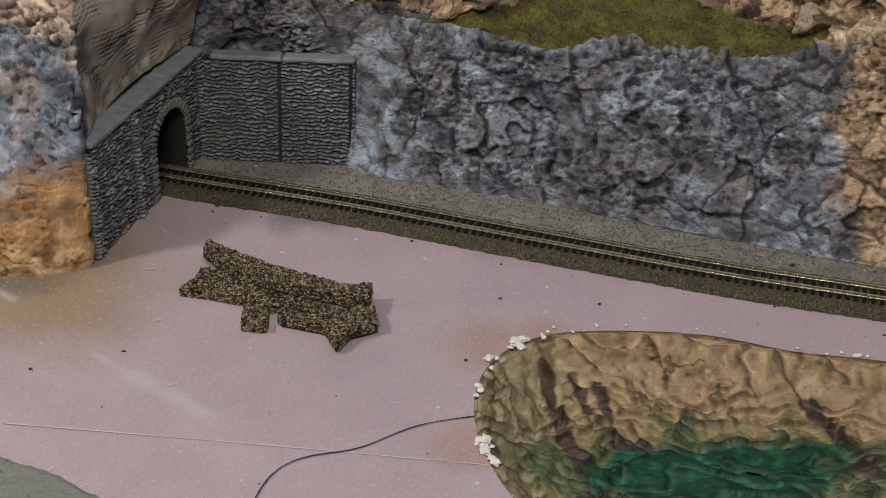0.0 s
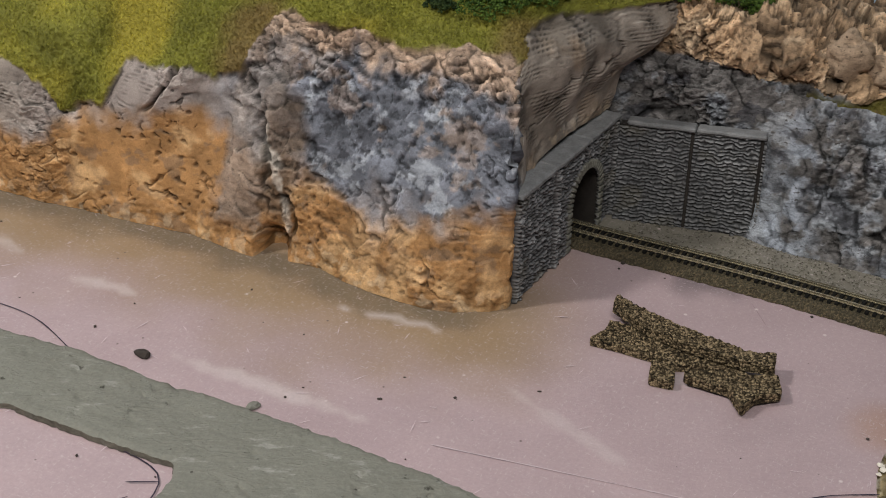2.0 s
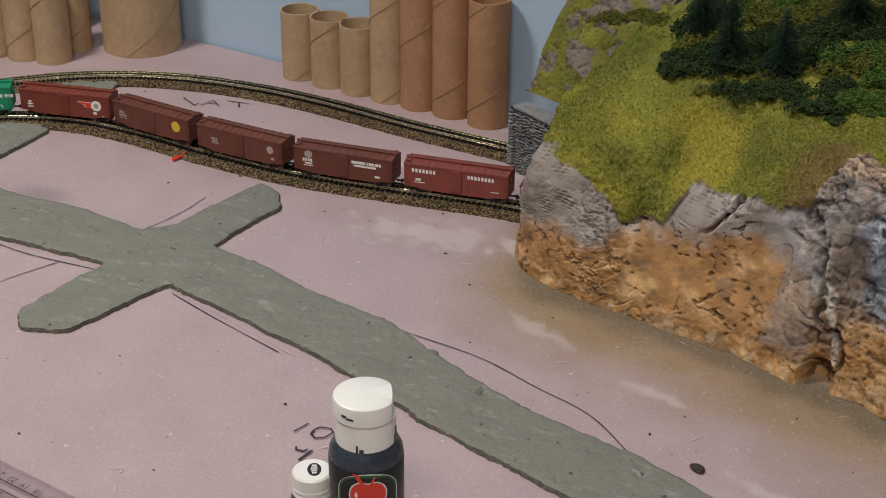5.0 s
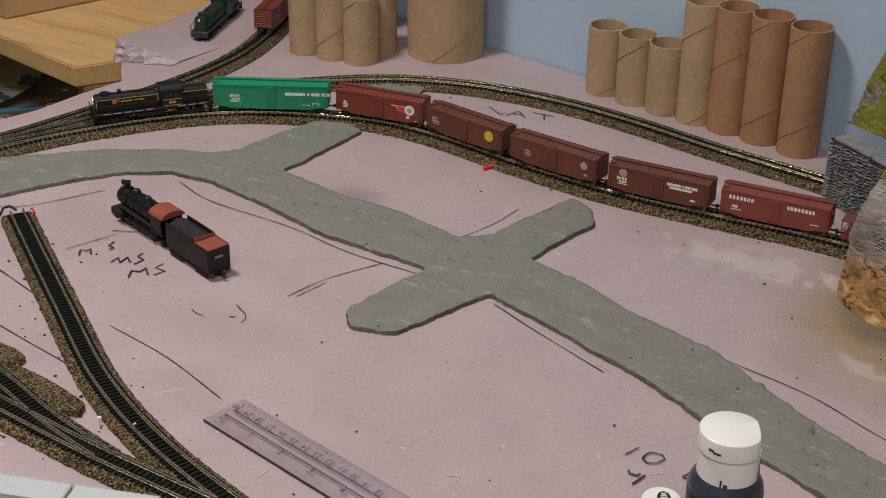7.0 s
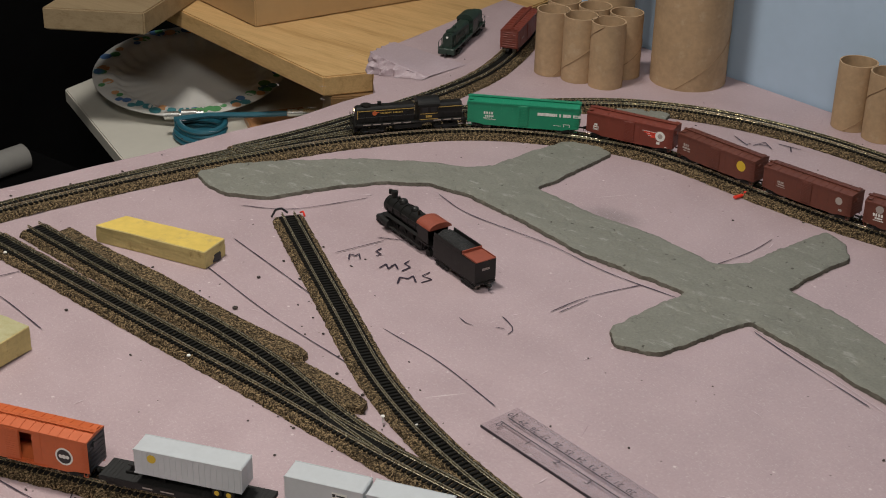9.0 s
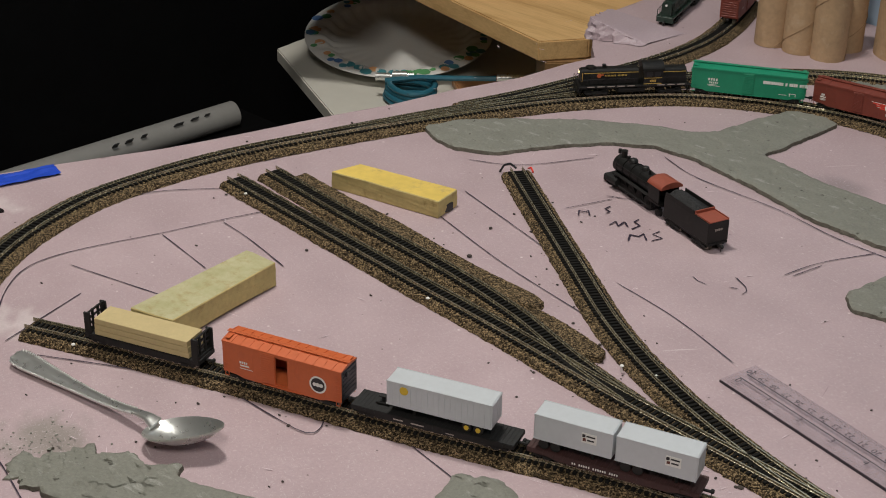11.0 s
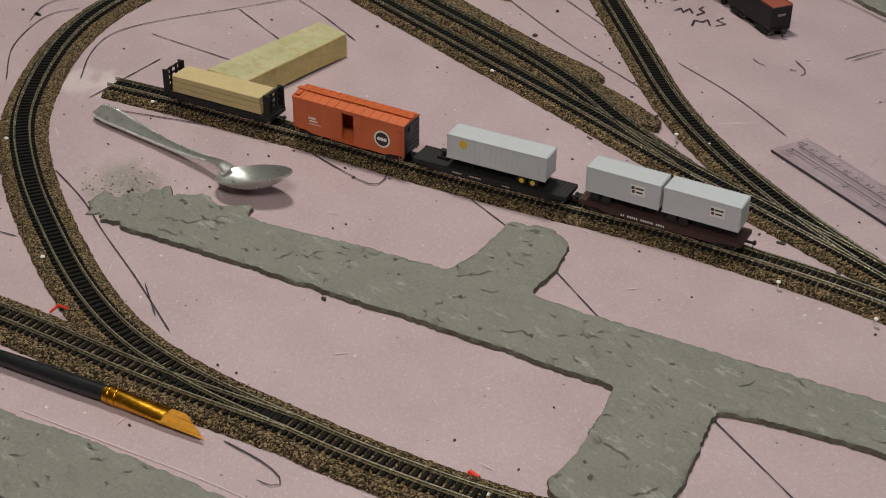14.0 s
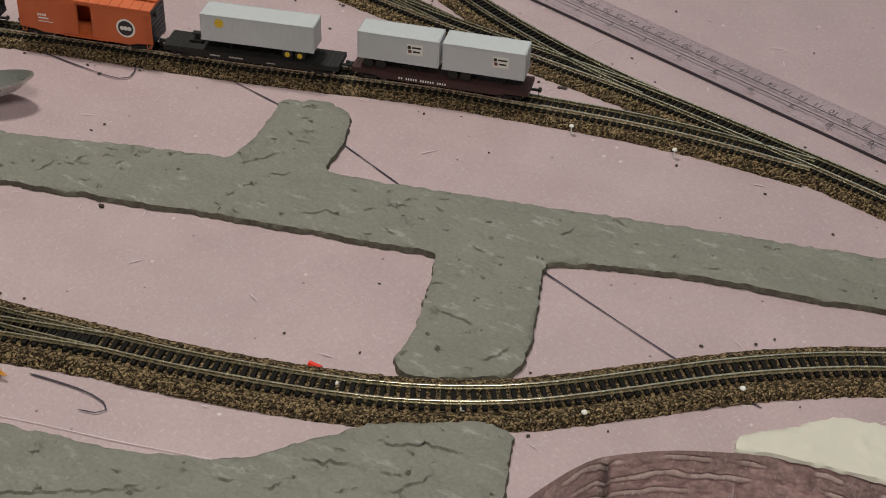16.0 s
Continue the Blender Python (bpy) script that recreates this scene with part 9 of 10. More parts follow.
RULER_AT = Matrix.Translation((-0.7125, 0.555, 0)) @ Matrix.Rotation(radians(-12.6), 4, "Z")
ruler()

# ---- pen lines and words on the foam ----
PEN = [
    [(.093, .623), (.065, .618), (.039, .604), (.016, .601), (.002, .591), (-.005, .575)],
    [(-.561, .787), (-.512, .778), (-.482, .766), (-.424, .754), (-.381, .735), (-.341, .718), (-.306, .685)],
    [(-.880, 1.003), (-.828, 1.006), (-.768, .999), (-.697, .984), (-.665, .978)],
    [(-1.130, .690), (-1.148, .625), (-1.162, .560)], [(-1.050, .675), (-1.014, .696), (-.982, .750)], [(-.943, .793), (-.901, .778), (-.823, .774), (-.766, .763), (-.703, .761)],
    [(-1.012, .629), (-.925, .605), (-.875, .590)], [(-.996, .584), (-.912, .561), (-.826, .545)], [(-.838, .595), (-.781, .584), (-.722, .564)],
    [(-.763, .687), (-.755, .721), (-.735, .761)], [(-.758, .690), (-.752, .718)], [(-.708, .826), (-.698, .860), (-.695, .891)], [(-.938, .660), (-.923, .699)],
    [(-.807, .640), (-.799, .635), (-.793, .637)], [(-.785, .660), (-.767, .650), (-.768, .642)], [(-.780, .645), (-.774, .647)],
    [(-1.091, .270), (-1.121, .296), (-1.139, .325), (-1.136, .361), (-1.116, .420), (-1.102, .467), (-1.090, .501)], [(-1.120, .346), (-1.085, .354), (-1.043, .364)],
    [(-1.114, .419), (-1.051, .409)], [(-1.099, .463), (-1.065, .459), (-1.015, .449)], [(-1.186, .410), (-1.178, .456), (-1.144, .501)], [(-1.062, .259), (-1.081, .328)],
    [(-1.122, .231), (-1.168, .262), (-1.198, .306), (-1.193, .331)], [(-1.198, .292), (-1.218, .318), (-1.212, .345)],
    [(-1.035, .263), (-.978, .296), (-.929, .320), (-.876, .323), (-.847, .326), (-.855, .342)], [(-.801, .359), (-.738, .348), (-.661, .324)],
    [(-.992, .193), (-.950, .187), (-.912, .177), (-.859, .165), (-.806, .151)], [(-.852, .166), (-.822, .153)], [(-.973, .123), (-.940, .138)], [(-.572, .304), (-.494, .282), (-.452, .274)],
    [(-.716, .121), (-.689, .126), (-.672, .124), (-.675, .118), (-.684, .116)], [(-.640, .752), (-.600, .735), (-.540, .712)], [(-.27, .616), (-.246, .604), (-.234, .592), (-.236, .574)],
    [(-1.058, .827), (-1.052, .826), (-1.045, .829), (-1.046, .838), (-1.054, .839), (-1.059, .833), (-1.056, .828)], [(-1.056, .832), (-1.047, .834)],
    [(-.93, .70), (-.905, .712)], [(-.246, .578), (-.262, .566)], [(-.235, .590), (-.250, .588)],
]
SMALL = [  # the words MS MS MS, LAT and 10 4
    [(-.923, .658), (-.928, .665), (-.923, .666), (-.923, .670), (-.917, .664)], [(-.916, .688), (-.916, .681), (-.910, .680), (-.911, .675)],
    [(-.897, .662), (-.897, .670), (-.891, .665), (-.892, .674), (-.885, .669)], [(-.887, .685), (-.887, .679), (-.880, .677), (-.881, .668)],
    [(-.871, .651), (-.876, .660), (-.870, .662), (-.870, .668), (-.862, .661)], [(-.864, .680), (-.865, .672), (-.856, .672), (-.859, .663)],
    [(-.816, 1.062), (-.798, 1.050), (-.797, 1.056)], [(-.793, 1.052), (-.788, 1.066), (-.777, 1.056)], [(-.791, 1.058), (-.781, 1.060)], [(-.777, 1.070), (-.756, 1.071)], [(-.766, 1.071), (-.760, 1.060)],
    [(-0.4920, 0.6380), (-0.4880, 0.6490)],
    [(-0.4820, 0.6450), (-0.4800, 0.6480), (-0.4740, 0.6490), (-0.4710, 0.6460), (-0.4730, 0.6400), (-0.4780, 0.6370), (-0.4820, 0.6400), (-0.4820, 0.6450)],
    [(-0.4840, 0.6260), (-0.4830, 0.6230), (-0.4780, 0.6230), (-0.4770, 0.6260)],
    [(-0.4740, 0.6260), (-0.4770, 0.6140)],
    [(-0.4520, 0.6450), (-0.4560, 0.6350), (-0.4500, 0.6350)],
]


def ribbon(name, lines, width, material, label, z=0.0006, plain_turns=False):
    bm = bmesh.new()
    for n, pts in enumerate(lines):
        q = curve_through(pts, 0.0025, 1)
        if plain_turns:
            a = np.array(pts)
            s = np.r_[0, np.cumsum(np.linalg.norm(np.diff(a, axis=0), axis=1))]
            k = np.linspace(0, s[-1], max(4, int(s[-1] / 0.0008)))
            q = np.stack([np.interp(k, s, a[:, c]) for c in (0, 1)], 1)
        t, nr = frames_along(q)
        prev = None
        for i, (p, d) in enumerate(zip(q, nr)):
            w = width * (0.75 + 0.45 * noise.noise((p[0] * 60, p[1] * 60, n)))
            if i in (0, len(q) - 1):
                w *= 0.4
            pair = [bm.verts.new((p[0] + d[0] * w * e, p[1] + d[1] * w * e, z)) for e in (-0.5, 0.5)]
            if prev:
                bm.faces.new((prev[0], pair[0], pair[1], prev[1]))
            prev = pair
    bmesh.ops.recalc_face_normals(bm, faces=bm.faces)
    return tagged(new(name, put_mesh(name, bm, material)), label, "marking", kind="structure")


ribbon("pen_line", PEN, 0.0010, MARKER, "dark marker pen lines drawn on the foam")
ribbon("pen_word", SMALL, 0.0016, MARKER, "handwritten marker letters on the foam", 0.0007, True)
ribbon("scratch_line", [[(-.115, .634), (-.01, .612), (.095, .589)], [(-.80, .062), (-.751, .080), (-.701, .098), (-.662, .110), (-.636, .119), (-.618, .125)], [(-.645, .757), (-.57, .729), (-.53, .712)]], 0.0006, FAINT, "pale scratches in the foam", 0.0005)

# ---- crumbs, chips, nails, clips ----
def crumbs():
    random.seed(11)
    bm = bmesh.new()
    spots = []
    while len(spots) < 380:
        x, y = random.uniform(-1.22, 0.35), random.uniform(0.08, 1.12)
        spots.append((x, y))
    for n in range(230):
        k = random.choice(["main", "main", "yard_a", "yard_b", "yard_c", "yard_d"])
        p = PATHS[k][random.randrange(len(PATHS[k]))]
        a = random.uniform(0, 6.28)
        r = random.uniform(0.017, 0.032)
        spots.append((p[0] + r * math.cos(a), p[1] + r * math.sin(a)))
    hollows = [closed_curve(POND_EDGE, 0.01), closed_curve(RIVER_EDGE, 0.01)]
    free = lambda x, y: not any(bool(inside(h, np.array([x]), np.array([y]))[0]) for h in hollows)
    for x, y in [s for s in spots if free(*s)]:
        r = random.uniform(0.00035, 0.0011) * (1.7 if random.random() < 0.08 else 1)
        made = bmesh.ops.create_icosphere(bm, subdivisions=1, radius=r)["verts"]
        sx, sy, sz = random.uniform(0.6, 1.7), random.uniform(0.6, 1.4), random.uniform(0.3, 0.7)
        bmesh.ops.scale(bm, vec=(sx, sy, sz), verts=made)
        bmesh.ops.translate(bm, vec=(x, y, r * sz * 0.6), verts=made)
    tagged(new("crumbs", put_mesh("crumbs", bm, CLAYDARK)), "scattered dark crumbs of cork and dirt on the foam", "crumbs", kind="stuff")
    bm = bmesh.new()
    for n in range(800):
        x, y = random.uniform(-1.22, 0.35), random.uniform(0.08, 1.12)
        if not free(x, y):
            continue
        w, l = random.uniform(0.00015, 0.0004), random.uniform(0.001, 0.006)
        a = random.gauss(0.4, 0.9)
        c, s = math.cos(a), math.sin(a)
        vs = [bm.verts.new((x + c * u - s * v, y + s * u + c * v, 0.00045)) for u, v in ((-l, 0), (0, -w), (l, 0), (0, w))]
        bm.faces.new(vs)
    tagged(new("scuffs", put_mesh("scuffs", bm, FAINT)), "short pale scuffs in the foam's skin", "scuffs", kind="stuff")


crumbs()


def chip(x, y, r, label, material=None, turn=0.0):
    ob = thing("plaster_chip", label, "plaster chip", Matrix.Translation((x, y, 0)) @ Matrix.Rotation(turn, 4, "Z"), group="plaster chips")
    bm = bmesh.new()
    bmesh.ops.create_icosphere(bm, subdivisions=2, radius=r)
    for v in bm.verts:
        v.co *= 1 + 0.35 * noise.noise(v.co * 0.5)
        v.co.x *= 1.7
        v.co.z = max(0, v.co.z * 0.7 + 0.3 * r)
    part("lump", bm, material or PUTTY, ob)


chip(-0.272, 0.690, 3.0, "dark lump of dried putty on the foam", CLAYDARK, turn=-0.4)
chip(-0.452, 0.747, 2.8, "grey crumb of dried putty on the road", turn=0.3)
chip(-0.205, 0.653, 2.6, "pale crumb of plaster by the road", turn=0.9)
PLASTER = varied("wet_plaster", (0.60, 0.58, 0.50), 0.55, 0, 0.05, 200.0, 0.0004, 0.3)


def plaster_patch():
    edge = [(-.4515, .2440), (-.4526, .253), (-.4471, .2603), (-.4372, .2693), (-.4291, .2797), (-.4177, .2886), (-.4051, .2923), (-.385, .294), (-.35, .290), (-.34, .265), (-.37, .262), (-.395, .2610), (-.4088, .2575), (-.4223, .2551), (-.4338, .2515)]
    ob = road("plaster_patch", edge, "smooth white plaster spread on the foam's brink", 0.002, 9.0)
    ob.data.materials.clear()
    ob.data.materials.append(PLASTER)
    tagged(ob, category="plaster")


plaster_patch()


def nail(x, y, z):
    ob = thing("track_nail", "tiny bright track nail pressed into the cork", "nail", Matrix.Translation((x, y, z)), group="track nails")
    bm = bmesh.new()
    lathe(bm, [(0, 1.5), (0.9, 1.35), (1.35, 0.8), (1.35, 0.5), (0.4, 0.4), (0.4, -4), (0, -4)], 12)
    part("head", bm, WHITEPLASTIC, ob, smooth=True)


for x, y in ((-1.118, .500), (-.908, .482), (-.765, .506), (-.744, .512), (-1.022, .283), (-1.045, .281), (-.797, .121), (-.604, .184), (-.552, .200), (-1.04, .187), (-.905, .135), (-.51, .226), (-.462, .276), (-.62, .418), (-.565, .428)):
    nail(x, y, 0.0042)


def clip(x, y, z, ang, label):
    ob = thing("red_clip", label, "clip", Matrix.Translation((x, y, z)) @ Matrix.Rotation(ang, 4, "Z"), group="red markers")
    bm = bmesh.new()
    box(bm, 0, 0, 1.2, 14, 3.0, 2.2, 0.5)
    box(bm, 5, 0, 3.0, 3, 2.4, 1.6, 0.4)
    part("tab", bm, PINK_RED, ob)


clip(-0.7505, 0.946, 0.0005, radians(70), "bright red plastic marker leaning on the track")


def wire_bit(label, pts, r, material):
    c = np.array(pts).mean(0)
    ob = thing("wire_scrap", label, "wire", Matrix.Translation((c[0], c[1], 0)), group="wire scraps")
    bm = bmesh.new()
    q = curve_through(pts, 0.0015, 1)
    wire(bm, [((p[0] - c[0]) * 1000, (p[1] - c[1]) * 1000, p[2] * 1000) for p in q], r, 6)
    part("strand", bm, material, ob, smooth=True)


wire_bit("thin red feeder wire standing beside the rail", [(-.858, .112, .003), (-.859, .115, .008), (-.856, .119, .009), (-.854, .121, .003)], 0.7, PINK_RED)
wire_bit("thin red feeder wire at the track's end", [(-1.0, .690, .004), (-.995, .688, .009), (-.990, .684, .006)], 0.8, PINK_RED)
wire_bit("thin black feeder wire at the track's end", [(-1.016, .674, .001), (-1.014, .677, .010), (-1.008, .680, .010), (-1.004, .680, .006)], 0.9, LABELBLACK)
wire_bit("bare feeder wire soldered to the rail", [(-.878, .083, .001), (-.872, .090, .009), (-.866, .094, .0085)], 0.6, STEEL)
wire_bit("small red blob of wire by the crossing", [(-.623, .191, .001), (-.620, .193, .003), (-.617, .191, .001)], 1.6, PINK_RED)
wire_bit("thin grey wire standing in the foam", [(-1.003, .411, .0), (-1.006, .413, .008), (-1.007, .414, .014)], 0.5, CHROME)


def tape():
    ob = thing("blue_tape", "torn strip of blue tape at the board's edge", "tape", Matrix.Translation((-1.268, 0.405, 0.0008)) @ Matrix.Rotation(radians(75), 4, "Z"))
    bm = bmesh.new()
    bmesh.ops.create_grid(bm, x_segments=16, y_segments=6, size=0.5)
    for v in bm.verts:
        v.co = Vector((v.co.x * 48 + 2 * noise.noise((v.co.y * 6, 0, 1)), v.co.y * 19, 1.2 + 1.2 * noise.noise((v.co.x * 4, v.co.y * 4, 2))))
    bmesh.ops.solidify(bm, geom=bm.faces, thickness=0.2)
    part("strip", bm, varied("tape_blue", (0.02, 0.07, 0.50), 0.4, 0, 0.1, 200.0), ob)


tape()

# ---- cardboard tubes ----


def card_tube(x, y, r, h, label, thick=1.4, card=None):
    ob = thing("cardboard_tube", label, "cardboard tube", Matrix.Translation((x, y, 0)) @ Matrix.Rotation(hash01(x, y) * 6, 4, "Z"), group="cardboard tubes")
    bm = bmesh.new()
    n, rings = 40, 14
    for rad, flip in ((r, 1), (r - thick, -1)):
        rows = []
        for k in range(rings + 1):
            z = h * k / rings
            rows.append([bm.verts.new(((rad + 0.25 * noise.noise((x * 90, z * 0.03, i * 0.2))) * math.cos(2 * math.pi * i / n), (rad + 0.25 * noise.noise((y * 90, z * 0.03, i * 0.2))) * math.sin(2 * math.pi * i / n), z)) for i in range(n)])
        for a, b in zip(rows, rows[1:]):
            for i in range(n):
                bm.faces.new((a[i], a[(i + 1) % n], b[(i + 1) % n], b[i]))
        if flip == 1:
            top, bottom = rows[-1], rows[0]
        else:
            for i in range(n):
                bm.faces.new((top[i], top[(i + 1) % n], rows[-1][(i + 1) % n], rows[-1][i]))
                bm.faces.new((bottom[i], bottom[(i + 1) % n], rows[0][(i + 1) % n], rows[0][i]))
    bmesh.ops.recalc_face_normals(bm, faces=bm.faces)
    part("wall", bm, card or CARD, ob, smooth=True)
    bm = bmesh.new()
    turns = h / (2 * math.pi * r) * 1.3
    q = [((r + 0.22) * math.cos(t * turns * 2 * math.pi), (r + 0.22) * math.sin(t * turns * 2 * math.pi), 1 + t * (h - 2)) for t in np.linspace(0, 1, 60)]
    wire(bm, q, 0.3, 4)
    part("seam", bm, CARDSEAM, ob, "spiral wound seam")


CARDSEAM = varied("card_seam", (0.27, 0.17, 0.09), 0.85, 0, 0.1, 300.0)
for x, y, h in ((-.747, 1.154, 62), (-.714, 1.146, 62), (-.682, 1.139, 62), (-.650, 1.133, 107), (-.619, 1.127, 109), (-.587, 1.121, 109), (-.552, 1.113, 108)):
    card_tube(x, y, 17.2, h, ("reddish" if x > -0.63 else "tan") + " cardboard tube standing against the blue wall", card=CARD_RED if x > -0.63 else CARD)
for x, y in ((-1.037, 1.097), (-1.006, 1.098), (-.976, 1.100), (-.978, 1.136), (-1.012, 1.133), (-1.046, 1.130)):
    card_tube(x, y, 16.6, 64, "short brown cardboard tube standing in a cluster")
card_tube(-0.922, 1.166, 37.0, 210, "wide tall brown cardboard tube by the wall", 2.5)
card_tube(-1.025, 1.185, 24.0, 210, "tall brown cardboard tube behind the short ones", 2.0)

# ---- trees and bushes on the hill ----
random.seed(21)


def leaf_paint(name, dark, light):
    m, nt, b = mat(name, 0.8, 0, 0.2)
    geo = nt.nodes.new("ShaderNodeNewGeometry")
    col = ramp(nt, geo.outputs["Random Per Island"], [(0.0, dark), (1.0, light)])
    fine = noise_node(nt, geo.outputs["Position"], 900.0, 4)
    col = mix(nt, 1.0, col, ramp(nt, fine, [(0.3, (0.6, 0.6, 0.6)), (0.7, (1.3, 1.3, 1.3))]), "MULTIPLY")
    nt.links.new(col, b.inputs["Base Color"])
    return m


LEAF_DARK = leaf_paint("foliage_dark", (0.010, 0.024, 0.010), (0.045, 0.072, 0.018))
LEAF_MID = leaf_paint("foliage_green", (0.026, 0.058, 0.012), (0.105, 0.170, 0.028))
LEAF_LIGHT = leaf_paint("foliage_olive", (0.055, 0.070, 0.012), (0.16, 0.155, 0.028))
NEEDLE = leaf_paint("needles", (0.006, 0.018, 0.012), (0.020, 0.045, 0.022))
BARK = varied("tree_bark", (0.05, 0.035, 0.022), 0.9, 0, 0.3, 600.0)

HV, HU = HILL_SKIN.shape[:2]


def hill_height(x, y):
    d = (HILL_SKIN[:, :, 0] - x) ** 2 + (HILL_SKIN[:, :, 1] - y) ** 2
    d[: int(HV * 0.3)] += 1
    j, i = np.unravel_index(np.argmin(d), d.shape)
    return HILL_SKIN[j, i, 2]


def cliff_height(x, y):
    d = (CLIFF_SKIN[:, :, 0] - x) ** 2 + (CLIFF_SKIN[:, :, 1] - y) ** 2
    j, i = np.unravel_index(np.argmin(d), d.shape)
    return CLIFF_SKIN[j, i, 2]


OCTA_V = np.array([(1, 0, 0), (-1, 0, 0), (0, 1, 0), (0, -1, 0), (0, 0, 1), (0, 0, -1)], float)
OCTA_F = [(0, 2, 4), (2, 1, 4), (1, 3, 4), (3, 0, 4), (2, 0, 5), (1, 2, 5), (3, 1, 5), (0, 3, 5)]


def bush(x, y, z, r, h, material, label):
    """A torn clump of foam leaves."""
    r, h = r * 1.22, h * 1.12
    ob = thing("bush", label, "bush", Matrix.Translation((x, y, z)), group="bushes on the hill")
    verts, faces = [], []
    for n in range(int(260 + r * r * 3.6)):
        a, q, t = random.uniform(0, 6.283), math.sqrt(random.random()), random.random()
        rad = q * r * (0.75 + 0.55 * noise.noise((math.cos(a) * 1.6 + x * 50, math.sin(a) * 1.6, y * 50)))
        top = h * (1 - (rad / (r * 1.15)) ** 2) * (0.85 + 0.6 * noise.noise((rad * 0.25 * math.cos(a) + x * 90, rad * 0.25 * math.sin(a), y * 90)))
        c = np.array((rad * math.cos(a), rad * math.sin(a), top * (0.2 + 0.8 * t**0.6) - 1.0))
        s = random.uniform(0.4, 1.15)
        k = len(verts)
        verts += [tuple((c + p * s * random.uniform(0.4, 1.3)) * MM) for p in OCTA_V]
        faces += [tuple(i + k for i in f) for f in OCTA_F]
    me = bpy.data.meshes.new("foliage")
    me.from_pydata(verts, [], faces)
    me.materials.append(material)
    tagged(share("foliage", me, ob, Matrix.Identity(4)), kind="stuff")


def conifer(x, y, z, h, label):
    ob = thing("conifer", label, "tree", Matrix.Translation((x, y, z - 0.002)), group="conifers on the hill")
    bm = bmesh.new()
    cyl(bm, (0, 0, 0), (0, 0, h * 0.95), 1.4, 0.25, seg=8)
    part("trunk", bm, BARK, ob)
    bm = bmesh.new()
    tiers = int(h / 1.7)
    for k in range(tiers):
        f = k / tiers
        zc = h * (0.08 + 0.92 * f)
        reach = (1 - f) ** 0.8 * h * 0.29 + 1.0
        n = int(7 + 10 * (1 - f))
        for i in range(n):
            a = 6.283 * (i + random.random() * 0.8) / n + k
            ln = reach * random.uniform(0.7, 1.1)
            droop = -0.25 * ln
            for m in range(max(2, int(ln / 1.1))):
                u = (m + 0.6) / max(2, int(ln / 1.1))
                px, py, pz = ln * u * math.cos(a), ln * u * math.sin(a), zc + droop * u * u
                for e in range(2):
                    b2 = a + random.uniform(-1.1, 1.1)
                    w = random.uniform(1.3, 2.5)
                    tip = (px + w * math.cos(b2), py + w * math.sin(b2), pz + random.uniform(-0.5, 0.7))
                    o = Vector((-math.sin(b2), math.cos(b2), random.uniform(-0.3, 0.3))) * 0.5
                    vs = [bm.verts.new((px + o.x, py + o.y, pz + o.z)), bm.verts.new((px - o.x, py - o.y, pz - o.z)), bm.verts.new(tip)]
                    bm.faces.new(vs)
    part("needles", bm, NEEDLE, ob, "dark green needles", kind="stuff")


for x, y, h in ((-.347, .962, 58), (-.321, .928, 52), (-.286, .922, 50), (-.252, .972, 60), (-.214, .955, 58), (-.140, .892, 50), (-.119, .878, 46), (-.235, 1.03, 60)):
    conifer(x, y, hill_height(x, y), h, "small dark green model conifer on the hill")
DARK = [(-.336, .927, 15, 9), (-.355, .968, 16, 12), (-.357, .944, 11, 7), (-.314, .907, 13, 7), (-.298, .906, 14, 7), (-.278, .904, 15, 8), (-.262, .887, 12, 6), (-.250, .886, 13, 6), (-.272, .936, 17, 12),
        (-.247, .905, 14, 9), (-.318, .930, 17, 12), (-.137, .850, 9, 8), (-.300, .955, 18, 13), (-.331, .985, 18, 13), (-.244, .877, 8, 4)]
MID = [(-.234, .890, 15, 9), (-.216, .890, 14, 9), (-.200, .897, 15, 10), (-.183, .905, 15, 11), (-.222, .910, 16, 12), (-.113, .846, 14, 16), (-.096, .853, 16, 16), (-.076, .860, 14, 14), (-.087, .872, 17, 16), (-.105, .880, 15, 13),
       (.000, .916, 13, 10), (.024, .914, 13, 10), (.043, .918, 12, 9), (.018, .934, 15, 12), (-.004, .940, 14, 11), (-.128, .890, 14, 12), (.060, .930, 13, 10)]
LIGHT = [(-.330, .910, 9, 4), (-.290, .925, 12, 8), (-.425, 1.02, 13, 8), (-.405, 1.03, 12, 8), (-.236, .925, 14, 11), (-.255, .925, 12, 9), (-.385, 1.0, 11, 6)]
for n in range(48):
    x, y = -.355 + .215 * ((n * 0.618) % 1), .925 + .095 * (n / 48) + random.uniform(-.008, .008)
    (DARK, MID, DARK, LIGHT, MID)[n % 5].append((x, y, random.uniform(11, 19), random.uniform(8, 13)))
for rows, material, label in ((DARK, LEAF_DARK, "dark green clump foliage bush on the hill"), (MID, LEAF_MID, "fresh green clump foliage bush on the hill"), (LIGHT, LEAF_LIGHT, "olive yellow clump foliage bush on the hill")):
    for x, y, r, h in rows:
        bush(x, y, cliff_height(x, y) if x > -0.02 else hill_height(x, y), r, h, material, label)


